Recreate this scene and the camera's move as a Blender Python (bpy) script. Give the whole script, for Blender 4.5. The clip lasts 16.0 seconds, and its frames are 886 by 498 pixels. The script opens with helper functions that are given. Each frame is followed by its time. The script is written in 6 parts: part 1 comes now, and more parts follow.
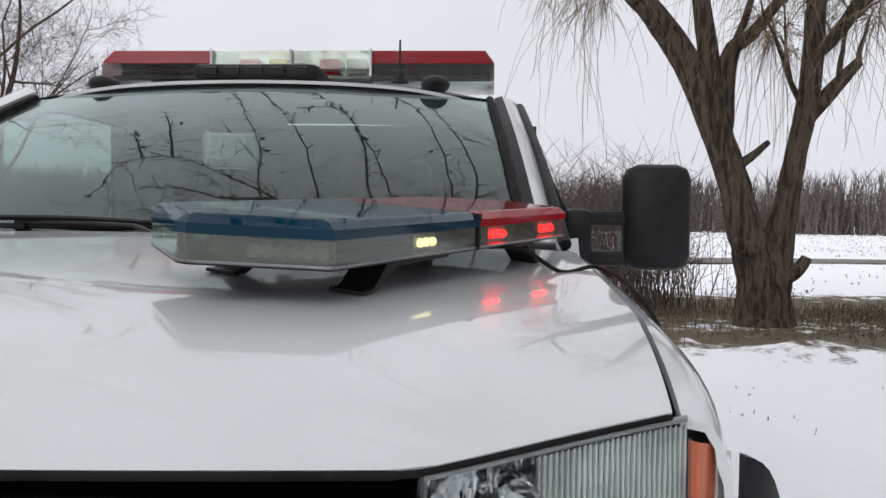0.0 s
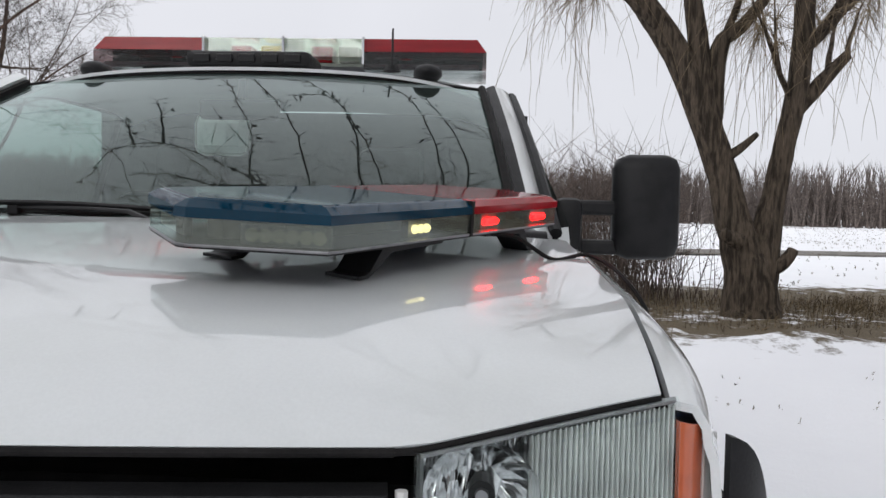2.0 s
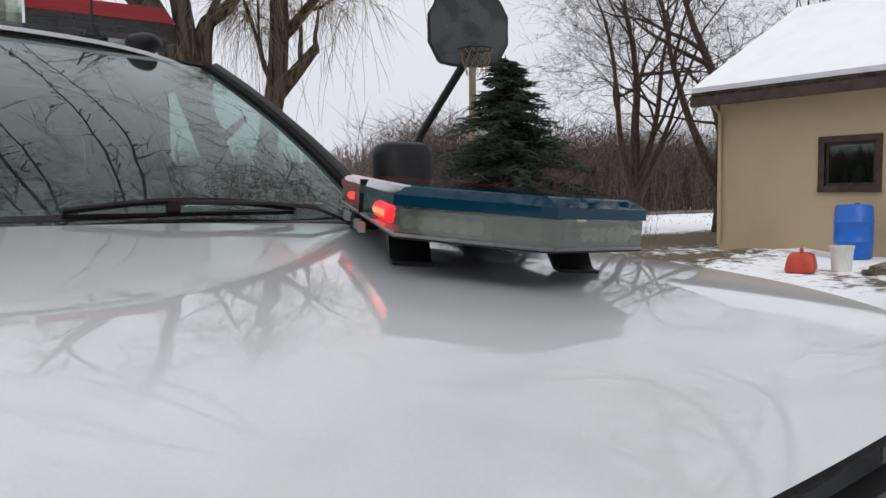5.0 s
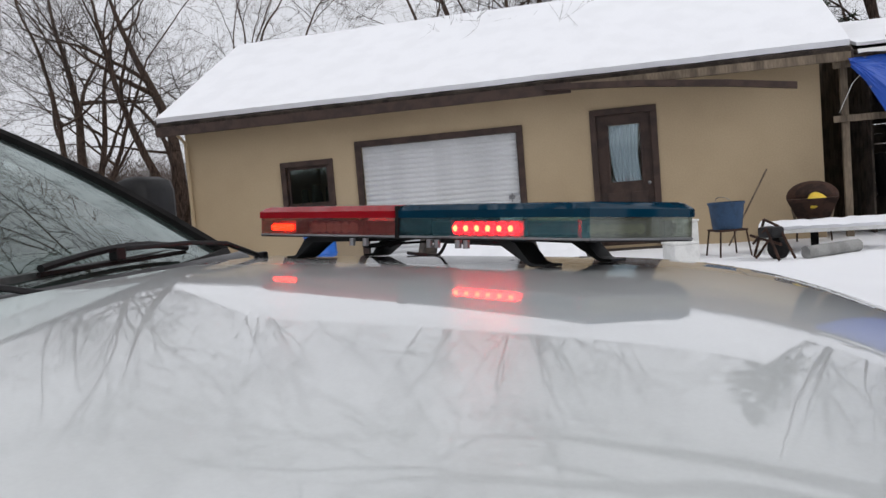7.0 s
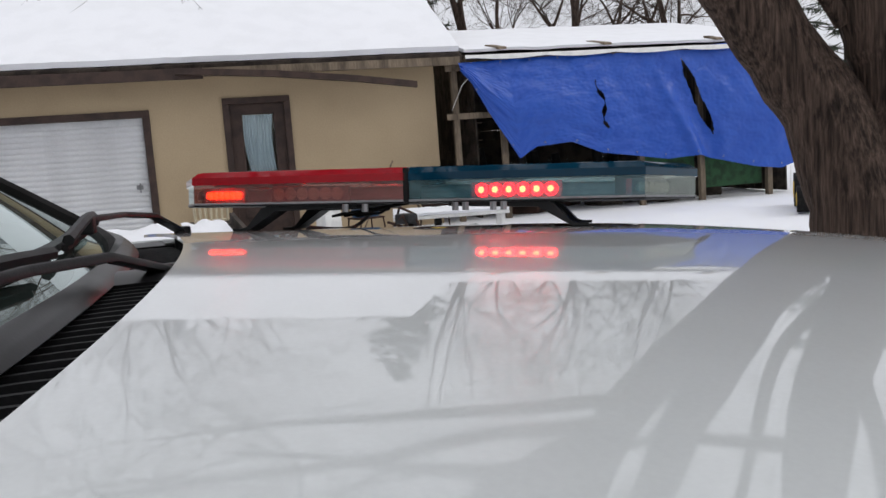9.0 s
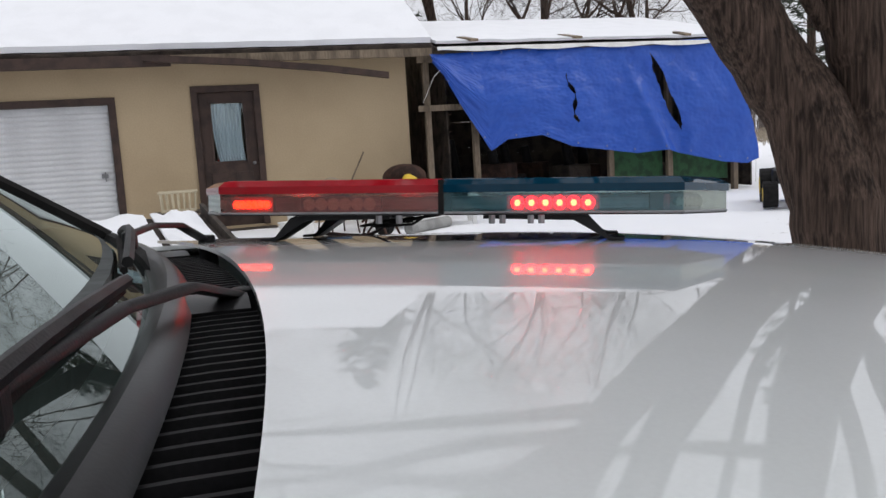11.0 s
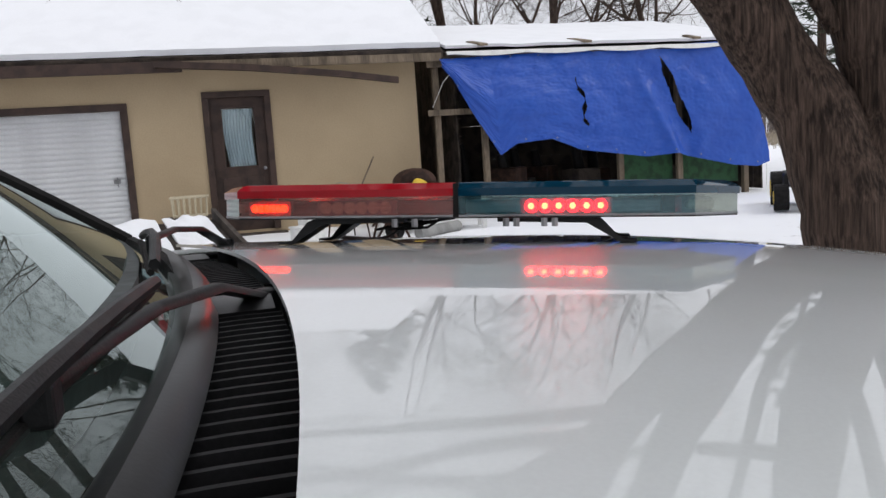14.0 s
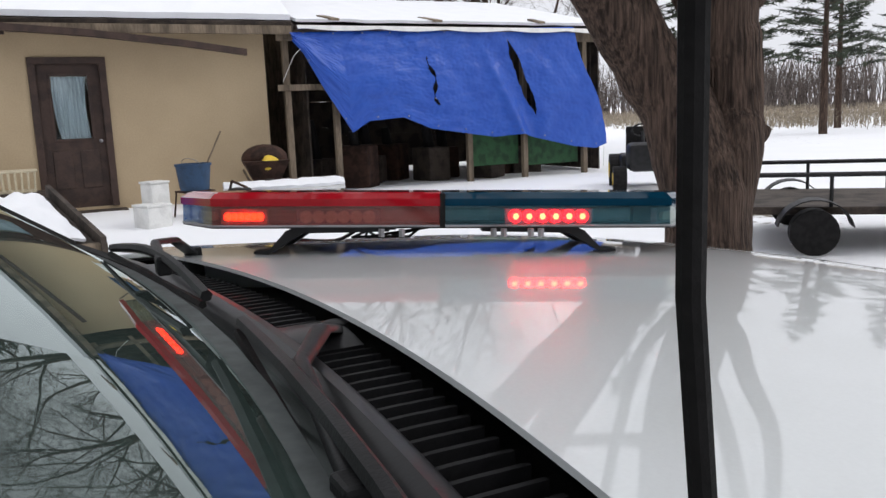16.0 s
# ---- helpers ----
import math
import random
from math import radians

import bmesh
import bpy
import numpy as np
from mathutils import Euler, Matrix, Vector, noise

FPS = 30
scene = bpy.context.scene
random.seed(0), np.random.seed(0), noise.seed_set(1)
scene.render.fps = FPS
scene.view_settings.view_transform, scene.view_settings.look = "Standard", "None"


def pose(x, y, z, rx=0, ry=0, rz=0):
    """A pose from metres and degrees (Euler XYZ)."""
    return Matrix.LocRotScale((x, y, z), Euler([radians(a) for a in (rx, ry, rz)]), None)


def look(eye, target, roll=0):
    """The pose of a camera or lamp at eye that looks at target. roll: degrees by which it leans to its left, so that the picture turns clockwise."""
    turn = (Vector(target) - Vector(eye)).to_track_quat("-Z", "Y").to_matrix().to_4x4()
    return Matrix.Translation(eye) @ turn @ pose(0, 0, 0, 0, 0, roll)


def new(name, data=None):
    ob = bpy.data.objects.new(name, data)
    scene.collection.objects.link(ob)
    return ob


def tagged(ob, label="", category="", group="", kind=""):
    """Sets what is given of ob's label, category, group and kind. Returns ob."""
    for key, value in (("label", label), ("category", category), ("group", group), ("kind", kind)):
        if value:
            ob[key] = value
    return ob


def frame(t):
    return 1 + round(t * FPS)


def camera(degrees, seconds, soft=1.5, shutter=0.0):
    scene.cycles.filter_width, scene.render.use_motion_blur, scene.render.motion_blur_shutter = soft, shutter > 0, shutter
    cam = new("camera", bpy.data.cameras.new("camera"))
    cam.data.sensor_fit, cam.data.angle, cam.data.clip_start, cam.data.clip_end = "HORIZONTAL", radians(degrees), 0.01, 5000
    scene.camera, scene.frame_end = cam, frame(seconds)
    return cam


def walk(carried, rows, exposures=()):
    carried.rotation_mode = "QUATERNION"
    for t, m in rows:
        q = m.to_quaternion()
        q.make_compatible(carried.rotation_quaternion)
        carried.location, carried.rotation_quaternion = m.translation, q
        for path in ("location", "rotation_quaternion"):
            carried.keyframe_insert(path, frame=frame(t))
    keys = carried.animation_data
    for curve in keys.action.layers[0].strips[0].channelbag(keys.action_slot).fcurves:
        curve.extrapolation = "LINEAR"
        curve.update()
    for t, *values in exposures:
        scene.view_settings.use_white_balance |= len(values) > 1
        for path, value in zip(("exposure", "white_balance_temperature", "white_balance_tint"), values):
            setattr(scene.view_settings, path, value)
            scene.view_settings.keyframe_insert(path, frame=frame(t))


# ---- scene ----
# seconds, x, y, z, pitch, roll, yaw
PATH = [
    (0.0, 0.2498, -0.3256, 1.0800, -2.047, -0.697, 3.528),
    (0.5, 0.2482, -0.3310, 1.0780, -1.993, -0.877, 3.477),
    (1.0, 0.2469, -0.3359, 1.0758, -2.349, -1.142, 3.446),
    (1.5, 0.2460, -0.3377, 1.0735, -2.694, -1.190, 3.203),
    (2.0, 0.2444, -0.3429, 1.0765, -2.770, -1.120, 2.776),
    (2.5, 0.2420, -0.3401, 1.0773, -2.631, -1.064, 2.236),
    (3.0, 0.2262, -0.3258, 1.0754, -2.754, -1.791, 1.361),
    (5.3, -0.7283, 0.0149, 1.0982, -4.007, 1.860, -43.624),
    (5.5, -0.8017, 0.0630, 1.1072, -3.881, 2.645, -47.750),
    (6.0, -1.0544, 0.1670, 1.1202, -3.328, 4.545, -57.469),
    (6.5, -1.1364, 0.3767, 1.1085, -3.204, 5.612, -66.473),
    (7.0, -1.2251, 0.5483, 1.1233, -3.899, 4.647, -75.900),
    (7.5, -1.3131, 0.7645, 1.1324, -4.477, 5.072, -86.686),
    (8.0, -1.2900, 0.9455, 1.1145, -4.738, 5.296, -95.840),
    (8.5, -1.2288, 1.0718, 1.1167, -5.657, 4.849, -100.998),
    (10.8, -1.1377, 1.2520, 1.1599, -7.569, 3.227, -106.536),
    (11.0, -1.1420, 1.2508, 1.1620, -7.434, 3.454, -106.237),
    (11.5, -1.1450, 1.2484, 1.1641, -7.029, 3.621, -106.061),
    (12.0, -1.1481, 1.2510, 1.1647, -6.896, 3.663, -105.756),
    (12.5, -1.1511, 1.2545, 1.1663, -6.833, 3.612, -105.451),
    (13.0, -1.1551, 1.2573, 1.1660, -6.861, 3.573, -105.408),
    (13.5, -1.1598, 1.2611, 1.1645, -6.927, 3.505, -105.371),
    (14.0, -1.1589, 1.2638, 1.1627, -7.094, 3.694, -105.586),
    (14.5, -1.1503, 1.2944, 1.1724, -7.670, 3.716, -107.193),
    (15.0, -1.1072, 1.3751, 1.2005, -8.430, 2.969, -110.336),
    (15.5, -1.1142, 1.4423, 1.2212, -8.992, 2.660, -113.774),
    (16.0, -1.0797, 1.4622, 1.2256, -9.442, 2.290, -116.828),
]
cam = camera(57.37, 16.0)
walk(cam, [(t, pose(x, y, z, 90 + p, r, w)) for t, x, y, z, p, r, w in PATH],
     [(0.0, 0.12), (3.2, 0.12), (6.0, 0.05), (8.5, 0.0), (11.0, 0.06), (14.0, 0.08), (15.0, 0.18), (16.0, 0.24)])

# ---- world, sun, exposure ----

world = bpy.data.worlds.new("overcast_sky")
scene.world = world
world.use_nodes = True
wn, wl = world.node_tree.nodes, world.node_tree.links
wn.clear()
w_out = wn.new("ShaderNodeOutputWorld")
w_bg = wn.new("ShaderNodeBackground")
w_sky = wn.new("ShaderNodeTexSky")
w_sky.sky_type = "NISHITA"
w_sky.sun_disc = False
w_sky.sun_elevation, w_sky.sun_rotation = radians(42), radians(200)
w_grey = wn.new("ShaderNodeHueSaturation")
w_grey.inputs["Saturation"].default_value = 0.12
w_grey.inputs["Value"].default_value = 0.012
w_co = wn.new("ShaderNodeTexCoord")
w_sep = wn.new("ShaderNodeSeparateXYZ")
w_ramp = wn.new("ShaderNodeValToRGB")
w_ramp.color_ramp.elements[0].position, w_ramp.color_ramp.elements[0].color = 0.0, (0.60, 0.61, 0.66, 1)
w_ramp.color_ramp.elements[1].position, w_ramp.color_ramp.elements[1].color = 0.85, (0.86, 0.87, 0.92, 1)
mid = w_ramp.color_ramp.elements.new(0.3)
mid.color = (0.68, 0.69, 0.74, 1)
w_noise = wn.new("ShaderNodeTexNoise")
w_noise.inputs["Scale"].default_value, w_noise.inputs["Detail"].default_value = 2.2, 5
w_cloud = wn.new("ShaderNodeMapRange")
w_cloud.inputs["To Min"].default_value, w_cloud.inputs["To Max"].default_value = 0.86, 1.14
w_mul = wn.new("ShaderNodeMixRGB")
w_mul.blend_type, w_mul.inputs["Fac"].default_value = "MULTIPLY", 1.0
w_add = wn.new("ShaderNodeMixRGB")
w_add.blend_type, w_add.inputs["Fac"].default_value = "ADD", 1.0
wl.new(w_co.outputs["Generated"], w_sep.inputs[0])
wl.new(w_sep.outputs["Z"], w_ramp.inputs["Fac"])
wl.new(w_co.outputs["Generated"], w_noise.inputs["Vector"])
wl.new(w_noise.outputs["Fac"], w_cloud.inputs["Value"])
wl.new(w_ramp.outputs["Color"], w_mul.inputs["Color1"])
wl.new(w_cloud.outputs["Result"], w_mul.inputs["Color2"])
wl.new(w_sky.outputs["Color"], w_grey.inputs["Color"])
wl.new(w_mul.outputs["Color"], w_add.inputs["Color1"])
wl.new(w_grey.outputs["Color"], w_add.inputs["Color2"])
wl.new(w_add.outputs["Color"], w_bg.inputs["Color"])
wl.new(w_bg.outputs["Background"], w_out.inputs["Surface"])
w_bg.inputs["Strength"].default_value = 1.0

sun = new("sun", bpy.data.lights.new("sun", "SUN"))
sun.data.energy, sun.data.angle, sun.data.color = 0.65, radians(25), (1.0, 0.97, 0.93)
sun.matrix_world = look((-4, -9, 9), (0, 0, 0))


# ---- materials ----
def material(name, base, rough=0.6, metal=0.0, var=0.12, scale=6.0, fine=60.0, bump=0.1, bump_scale=None, second=None,
             coat=0.0, stretch=(1, 1, 1), patch=(0.45, 0.6), island=0.0, spec=0.5, depth=0.01):
    """Noise-varied surface: base colour, mottled with a second colour, two scales of grain, relief."""
    m = bpy.data.materials.new(name)
    m.use_nodes = True
    n, l = m.node_tree.nodes, m.node_tree.links
    b = n["Principled BSDF"]
    co = n.new("ShaderNodeTexCoord")
    mp = n.new("ShaderNodeMapping")
    mp.inputs["Scale"].default_value = stretch
    l.new(co.outputs["Object"], mp.inputs["Vector"])
    big = n.new("ShaderNodeTexNoise")
    big.inputs["Scale"].default_value, big.inputs["Detail"].default_value = scale, 6
    small = n.new("ShaderNodeTexNoise")
    small.inputs["Scale"].default_value, small.inputs["Detail"].default_value = fine, 4
    l.new(mp.outputs[0], big.inputs["Vector"])
    l.new(mp.outputs[0], small.inputs["Vector"])
    two = n.new("ShaderNodeMixRGB")
    two.inputs["Color1"].default_value = (*base, 1)
    two.inputs["Color2"].default_value = (*(second or tuple(c * (1 - 2 * var) for c in base)), 1)
    rg = n.new("ShaderNodeMapRange")
    rg.inputs["From Min"].default_value, rg.inputs["From Max"].default_value = patch
    l.new(big.outputs["Fac"], rg.inputs["Value"])
    l.new(rg.outputs["Result"], two.inputs["Fac"])
    grain = n.new("ShaderNodeMapRange")
    grain.inputs["To Min"].default_value, grain.inputs["To Max"].default_value = 1 - var, 1 + var
    grain.inputs["From Min"].default_value, grain.inputs["From Max"].default_value = 0.3, 0.7
    l.new(small.outputs["Fac"], grain.inputs["Value"])
    mul = n.new("ShaderNodeMixRGB")
    mul.blend_type, mul.inputs["Fac"].default_value = "MULTIPLY", 1.0
    l.new(two.outputs[0], mul.inputs["Color1"])
    l.new(grain.outputs["Result"], mul.inputs["Color2"])
    tail = mul
    if island:
        geo = n.new("ShaderNodeNewGeometry")
        ir = n.new("ShaderNodeMapRange")
        ir.inputs["To Min"].default_value, ir.inputs["To Max"].default_value = 1 - island, 1 + island
        l.new(geo.outputs["Random Per Island"], ir.inputs["Value"])
        im = n.new("ShaderNodeMixRGB")
        im.blend_type, im.inputs["Fac"].default_value = "MULTIPLY", 1.0
        l.new(mul.outputs[0], im.inputs["Color1"])
        l.new(ir.outputs["Result"], im.inputs["Color2"])
        tail = im
    l.new(tail.outputs[0], b.inputs["Base Color"])
    rr = n.new("ShaderNodeMapRange")
    rr.inputs["To Min"].default_value, rr.inputs["To Max"].default_value = max(0.02, rough * 0.85), min(1, rough * 1.15)
    l.new(big.outputs["Fac"], rr.inputs["Value"])
    l.new(rr.outputs["Result"], b.inputs["Roughness"])
    b.inputs["Metallic"].default_value = metal
    b.inputs["Specular IOR Level"].default_value = spec
    b.inputs["Coat Weight"].default_value = coat
    b.inputs["Coat Roughness"].default_value = 0.03
    if bump:
        bp = n.new("ShaderNodeBump")
        bp.inputs["Strength"].default_value, bp.inputs["Distance"].default_value = bump, depth
        src = small
        if bump_scale:
            src = n.new("ShaderNodeTexNoise")
            src.inputs["Scale"].default_value, src.inputs["Detail"].default_value = bump_scale, 5
            l.new(mp.outputs[0], src.inputs["Vector"])
        l.new(src.outputs["Fac"], bp.inputs["Height"])
        l.new(bp.outputs["Normal"], b.inputs["Normal"])
    return m


def clear(name, tint, rough=0.02, ior=1.45, weight=1.0):
    m = bpy.data.materials.new(name)
    m.use_nodes = True
    b = m.node_tree.nodes["Principled BSDF"]
    b.inputs["Base Color"].default_value = (*tint, 1)
    b.inputs["Roughness"].default_value, b.inputs["IOR"].default_value = rough, ior
    b.inputs["Transmission Weight"].default_value = weight
    return m


def thin_glass(name, tint, gloss=0.12, rough=0.0, milk=0.0, body=(0.5, 0.5, 0.5), spread=0.25):
    """Thin pane: tinted see-through with Fresnel gloss; milk: how far a clouded body shows."""
    m = bpy.data.materials.new(name)
    m.use_nodes = True
    n, l = m.node_tree.nodes, m.node_tree.links
    n.clear()
    out, mix = n.new("ShaderNodeOutputMaterial"), n.new("ShaderNodeMixShader")
    tr, gl, fr = n.new("ShaderNodeBsdfTransparent"), n.new("ShaderNodeBsdfGlossy"), n.new("ShaderNodeLayerWeight")
    tr.inputs["Color"].default_value = (*tint, 1)
    gl.inputs["Roughness"].default_value = rough
    gl.inputs["Color"].default_value = (0.86, 0.95, 0.93, 1)
    fr.inputs["Blend"].default_value = 0.5
    pw = n.new("ShaderNodeMath")
    pw.operation, pw.inputs[1].default_value = "POWER", 4.2
    l.new(fr.outputs["Facing"], pw.inputs[0])
    ad = n.new("ShaderNodeMath")
    ad.operation, ad.use_clamp = "ADD", True
    ad.inputs[1].default_value = gloss + 0.045
    l.new(pw.outputs[0], ad.inputs[0])
    l.new(ad.outputs[0], mix.inputs["Fac"])
    if milk:
        df, mk = n.new("ShaderNodeBsdfDiffuse"), n.new("ShaderNodeMixShader")
        df.inputs["Color"].default_value = (*body, 1)
        tx, rg = n.new("ShaderNodeTexNoise"), n.new("ShaderNodeMapRange")
        tx.inputs["Scale"].default_value = 3
        rg.inputs["To Min"].default_value, rg.inputs["To Max"].default_value = milk - spread, milk + spread
        l.new(tx.outputs["Fac"], rg.inputs["Value"])
        l.new(rg.outputs["Result"], mk.inputs["Fac"])
        l.new(tr.outputs[0], mk.inputs[1])
        l.new(df.outputs[0], mk.inputs[2])
        l.new(mk.outputs[0], mix.inputs[1])
    else:
        l.new(tr.outputs[0], mix.inputs[1])
    l.new(gl.outputs[0], mix.inputs[2])
    l.new(mix.outputs[0], out.inputs["Surface"])
    return m


def glow(name, colour, strength):
    m = bpy.data.materials.new(name)
    m.use_nodes = True
    b = m.node_tree.nodes["Principled BSDF"]
    b.inputs["Base Color"].default_value = (*colour, 1)
    b.inputs["Emission Color"].default_value = (*colour, 1)
    b.inputs["Emission Strength"].default_value = strength
    return m


def ground_material():
    """Snow with bare brown grass showing through in patches and trodden, dirty bits."""
    m = bpy.data.materials.new("snowy_ground")
    m.use_nodes = True
    n, l = m.node_tree.nodes, m.node_tree.links
    b = n["Principled BSDF"]
    at = n.new("ShaderNodeAttribute")
    at.attribute_name = "bare"
    co = n.new("ShaderNodeTexCoord")
    fine = n.new("ShaderNodeTexNoise")
    fine.inputs["Scale"].default_value, fine.inputs["Detail"].default_value = 3.5, 9
    fine.inputs["Roughness"].default_value = 0.72
    l.new(co.outputs["Object"], fine.inputs["Vector"])
    ad = n.new("ShaderNodeMath")
    ad.operation = "ADD"
    l.new(at.outputs["Fac"], ad.inputs[0])
    l.new(fine.outputs["Fac"], ad.inputs[1])
    cut = n.new("ShaderNodeMapRange")
    cut.inputs["From Min"].default_value, cut.inputs["From Max"].default_value = 0.86, 0.98
    l.new(ad.outputs[0], cut.inputs["Value"])
    grass = n.new("ShaderNodeTexNoise")
    grass.inputs["Scale"].default_value, grass.inputs["Detail"].default_value = 40, 6
    l.new(co.outputs["Object"], grass.inputs["Vector"])
    gc = n.new("ShaderNodeMixRGB")
    gc.inputs["Color1"].default_value, gc.inputs["Color2"].default_value = (0.05, 0.036, 0.02, 1), (0.17, 0.13, 0.075, 1)
    l.new(grass.outputs["Fac"], gc.inputs["Fac"])
    sn = n.new("ShaderNodeTexNoise")
    sn.inputs["Scale"].default_value, sn.inputs["Detail"].default_value = 0.8, 6
    l.new(co.outputs["Object"], sn.inputs["Vector"])
    sc = n.new("ShaderNodeMixRGB")
    sc.inputs["Color1"].default_value, sc.inputs["Color2"].default_value = (0.95, 0.96, 0.98, 1), (0.88, 0.89, 0.92, 1)
    l.new(sn.outputs["Fac"], sc.inputs["Fac"])
    mx = n.new("ShaderNodeMixRGB")
    l.new(cut.outputs["Result"], mx.inputs["Fac"])
    l.new(sc.outputs[0], mx.inputs["Color1"])
    l.new(gc.outputs[0], mx.inputs["Color2"])
    l.new(mx.outputs[0], b.inputs["Base Color"])
    b.inputs["Roughness"].default_value = 0.85
    bp = n.new("ShaderNodeBump")
    bp.inputs["Strength"].default_value, bp.inputs["Distance"].default_value = 0.5, 0.05
    l.new(fine.outputs["Fac"], bp.inputs["Height"])
    l.new(bp.outputs["Normal"], b.inputs["Normal"])
    return m


M_SNOWY = ground_material()
M_SNOW = material("snow", (0.88, 0.89, 0.92), 0.8, var=0.015, scale=2, fine=30, bump=0.08)
M_PAINT = material("white_car_paint", (0.75, 0.78, 0.785), 0.35, var=0.02, scale=2.5, fine=300, bump=0, coat=1.0, second=(0.71, 0.74, 0.735))
M_BLACK = material("black_plastic", (0.013, 0.013, 0.014), 0.5, var=0.2, scale=15, fine=400, bump=0.08, spec=0.32)
M_RUBBER = material("black_rubber", (0.012, 0.011, 0.011), 0.7, var=0.2, scale=20, fine=300, bump=0.1, spec=0.2)
M_COWL = material("grey_black_plastic", (0.012, 0.012, 0.013), 0.33, var=0.15, scale=12, fine=300, bump=0.015, spec=0.38)
M_SLAT = material("matt_black_slats", (0.010, 0.010, 0.011), 0.6, var=0.2, scale=15, fine=300, bump=0.05, spec=0.25)
M_CHROME = material("bright_metal", (0.75, 0.76, 0.77), 0.18, 1.0, var=0.05, bump=0)
M_STEEL = material("dull_steel", (0.32, 0.32, 0.33), 0.45, 0.9, var=0.15, bump=0.05)
M_GLASS = thin_glass("windshield_glass", (0.48, 0.62, 0.58), 0.02, milk=0.035, body=(0.48, 0.56, 0.53), spread=0.02)
M_SIDE_GLASS = thin_glass("side_glass", (0.5, 0.6, 0.56), 0.05)
M_LENS = thin_glass("headlight_lens", (0.93, 0.96, 0.95), 0.0)
M_FLUTE = clear("fluted_glass", (0.95, 0.97, 0.97), 0.05, 1.35)
M_PANE = thin_glass("door_pane", (0.92, 0.95, 0.95), 0.02)
M_AMBER = material("amber_plastic", (0.58, 0.13, 0.05), 0.25, var=0.08, bump=0, coat=0.6)
M_INTERIOR = material("grey_cloth", (0.075, 0.085, 0.085), 0.9, var=0.2, bump=0.1)
M_STUCCO = material("tan_stucco", (0.5, 0.39, 0.25), 0.85, var=0.05, scale=0.7, fine=45, bump=0.3, second=(0.43, 0.33, 0.21), patch=(0.4, 0.75))
M_TRIM = material("dark_brown_trim", (0.055, 0.03, 0.022), 0.6, var=0.2, scale=5, fine=50, bump=0.15)
M_OLDWOOD = material("weathered_wood", (0.22, 0.17, 0.12), 0.85, var=0.25, scale=4, fine=40, bump=0.3, stretch=(1, 1, 0.2))
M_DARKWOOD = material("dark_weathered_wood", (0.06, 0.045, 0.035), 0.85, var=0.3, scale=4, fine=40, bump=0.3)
M_WHITE_DOOR = material("white_painted_metal", (0.7, 0.71, 0.72), 0.45, var=0.05, scale=2, fine=40, bump=0.05)
M_TARP = material("blue_tarp", (0.012, 0.085, 0.46), 0.42, var=0.12, scale=3, fine=120, bump=0.35, bump_scale=3.5, second=(0.011, 0.07, 0.41), depth=0.04, patch=(0.3, 0.8))
M_BARK = material("grey_brown_bark", (0.125, 0.085, 0.066), 0.95, var=0.4, scale=48, fine=120, bump=1.0, bump_scale=75, second=(0.034, 0.024, 0.019), stretch=(1, 1, 0.06), patch=(0.38, 0.66), spec=0.2, depth=0.05)
M_WILLOW = material("willow_bark", (0.10, 0.078, 0.058), 0.95, var=0.35, scale=18, fine=50, bump=1.0, bump_scale=28, second=(0.035, 0.028, 0.021), stretch=(1, 1, 0.16), spec=0.2, depth=0.05)
M_TWIG = material("bare_twigs", (0.075, 0.058, 0.048), 0.9, var=0.25, bump=0)
M_WILLOW_TWIG = material("willow_twigs", (0.24, 0.18, 0.11), 0.9, var=0.25, bump=0)
M_NEEDLE = material("spruce_needles", (0.018, 0.035, 0.02), 0.8, var=0.3, scale=3, fine=20, bump=0, island=0.35)
M_PINE = material("pine_needles", (0.05, 0.065, 0.04), 0.8, var=0.3, scale=3, fine=20, bump=0, island=0.35)
M_BRUSH = material("brown_brush", (0.12, 0.09, 0.075), 0.9, var=0.3, bump=0, island=0.3)
M_BLUE_PLASTIC = material("blue_plastic", (0.01, 0.13, 0.55), 0.4, var=0.08, bump=0.05)
M_TEAL_PLASTIC = material("faded_blue_plastic", (0.02, 0.06, 0.13), 0.55, var=0.15, bump=0.05)
M_RED_PLASTIC = material("red_plastic", (0.5, 0.05, 0.025), 0.45, var=0.1, bump=0.05)
M_WHITE_PLASTIC = material("white_plastic", (0.75, 0.75, 0.73), 0.5, var=0.06, bump=0.05)
M_CREAM = material("cream_plastic", (0.55, 0.48, 0.34), 0.5, var=0.08, bump=0.05)
M_YELLOW = material("yellow_plastic", (0.75, 0.52, 0.05), 0.5, var=0.1, bump=0.05)
M_GREEN = material("green_board", (0.02, 0.09, 0.03), 0.7, var=0.25, bump=0.1)
M_RUST = material("rusty_metal", (0.06, 0.028, 0.018), 0.8, 0.3, var=0.3, bump=0.3)
M_CONCRETE = material("grey_concrete", (0.3, 0.3, 0.29), 0.9, var=0.12, bump=0.2)
M_BACKBOARD = material("black_backboard", (0.045, 0.05, 0.055), 0.6, var=0.3, scale=3, fine=40, bump=0.1)
M_CURTAIN = material("pale_curtain", (0.5, 0.56, 0.62), 0.9, var=0.12, scale=6, fine=50, bump=0.1, stretch=(1, 6, 0.3))
M_DIRT = material("dark_earth", (0.05, 0.038, 0.028), 0.95, var=0.3, bump=0.4)
M_ROAD = material("wet_gravel_road", (0.2, 0.185, 0.165), 0.9, var=0.2, scale=2, fine=30, bump=0.3)
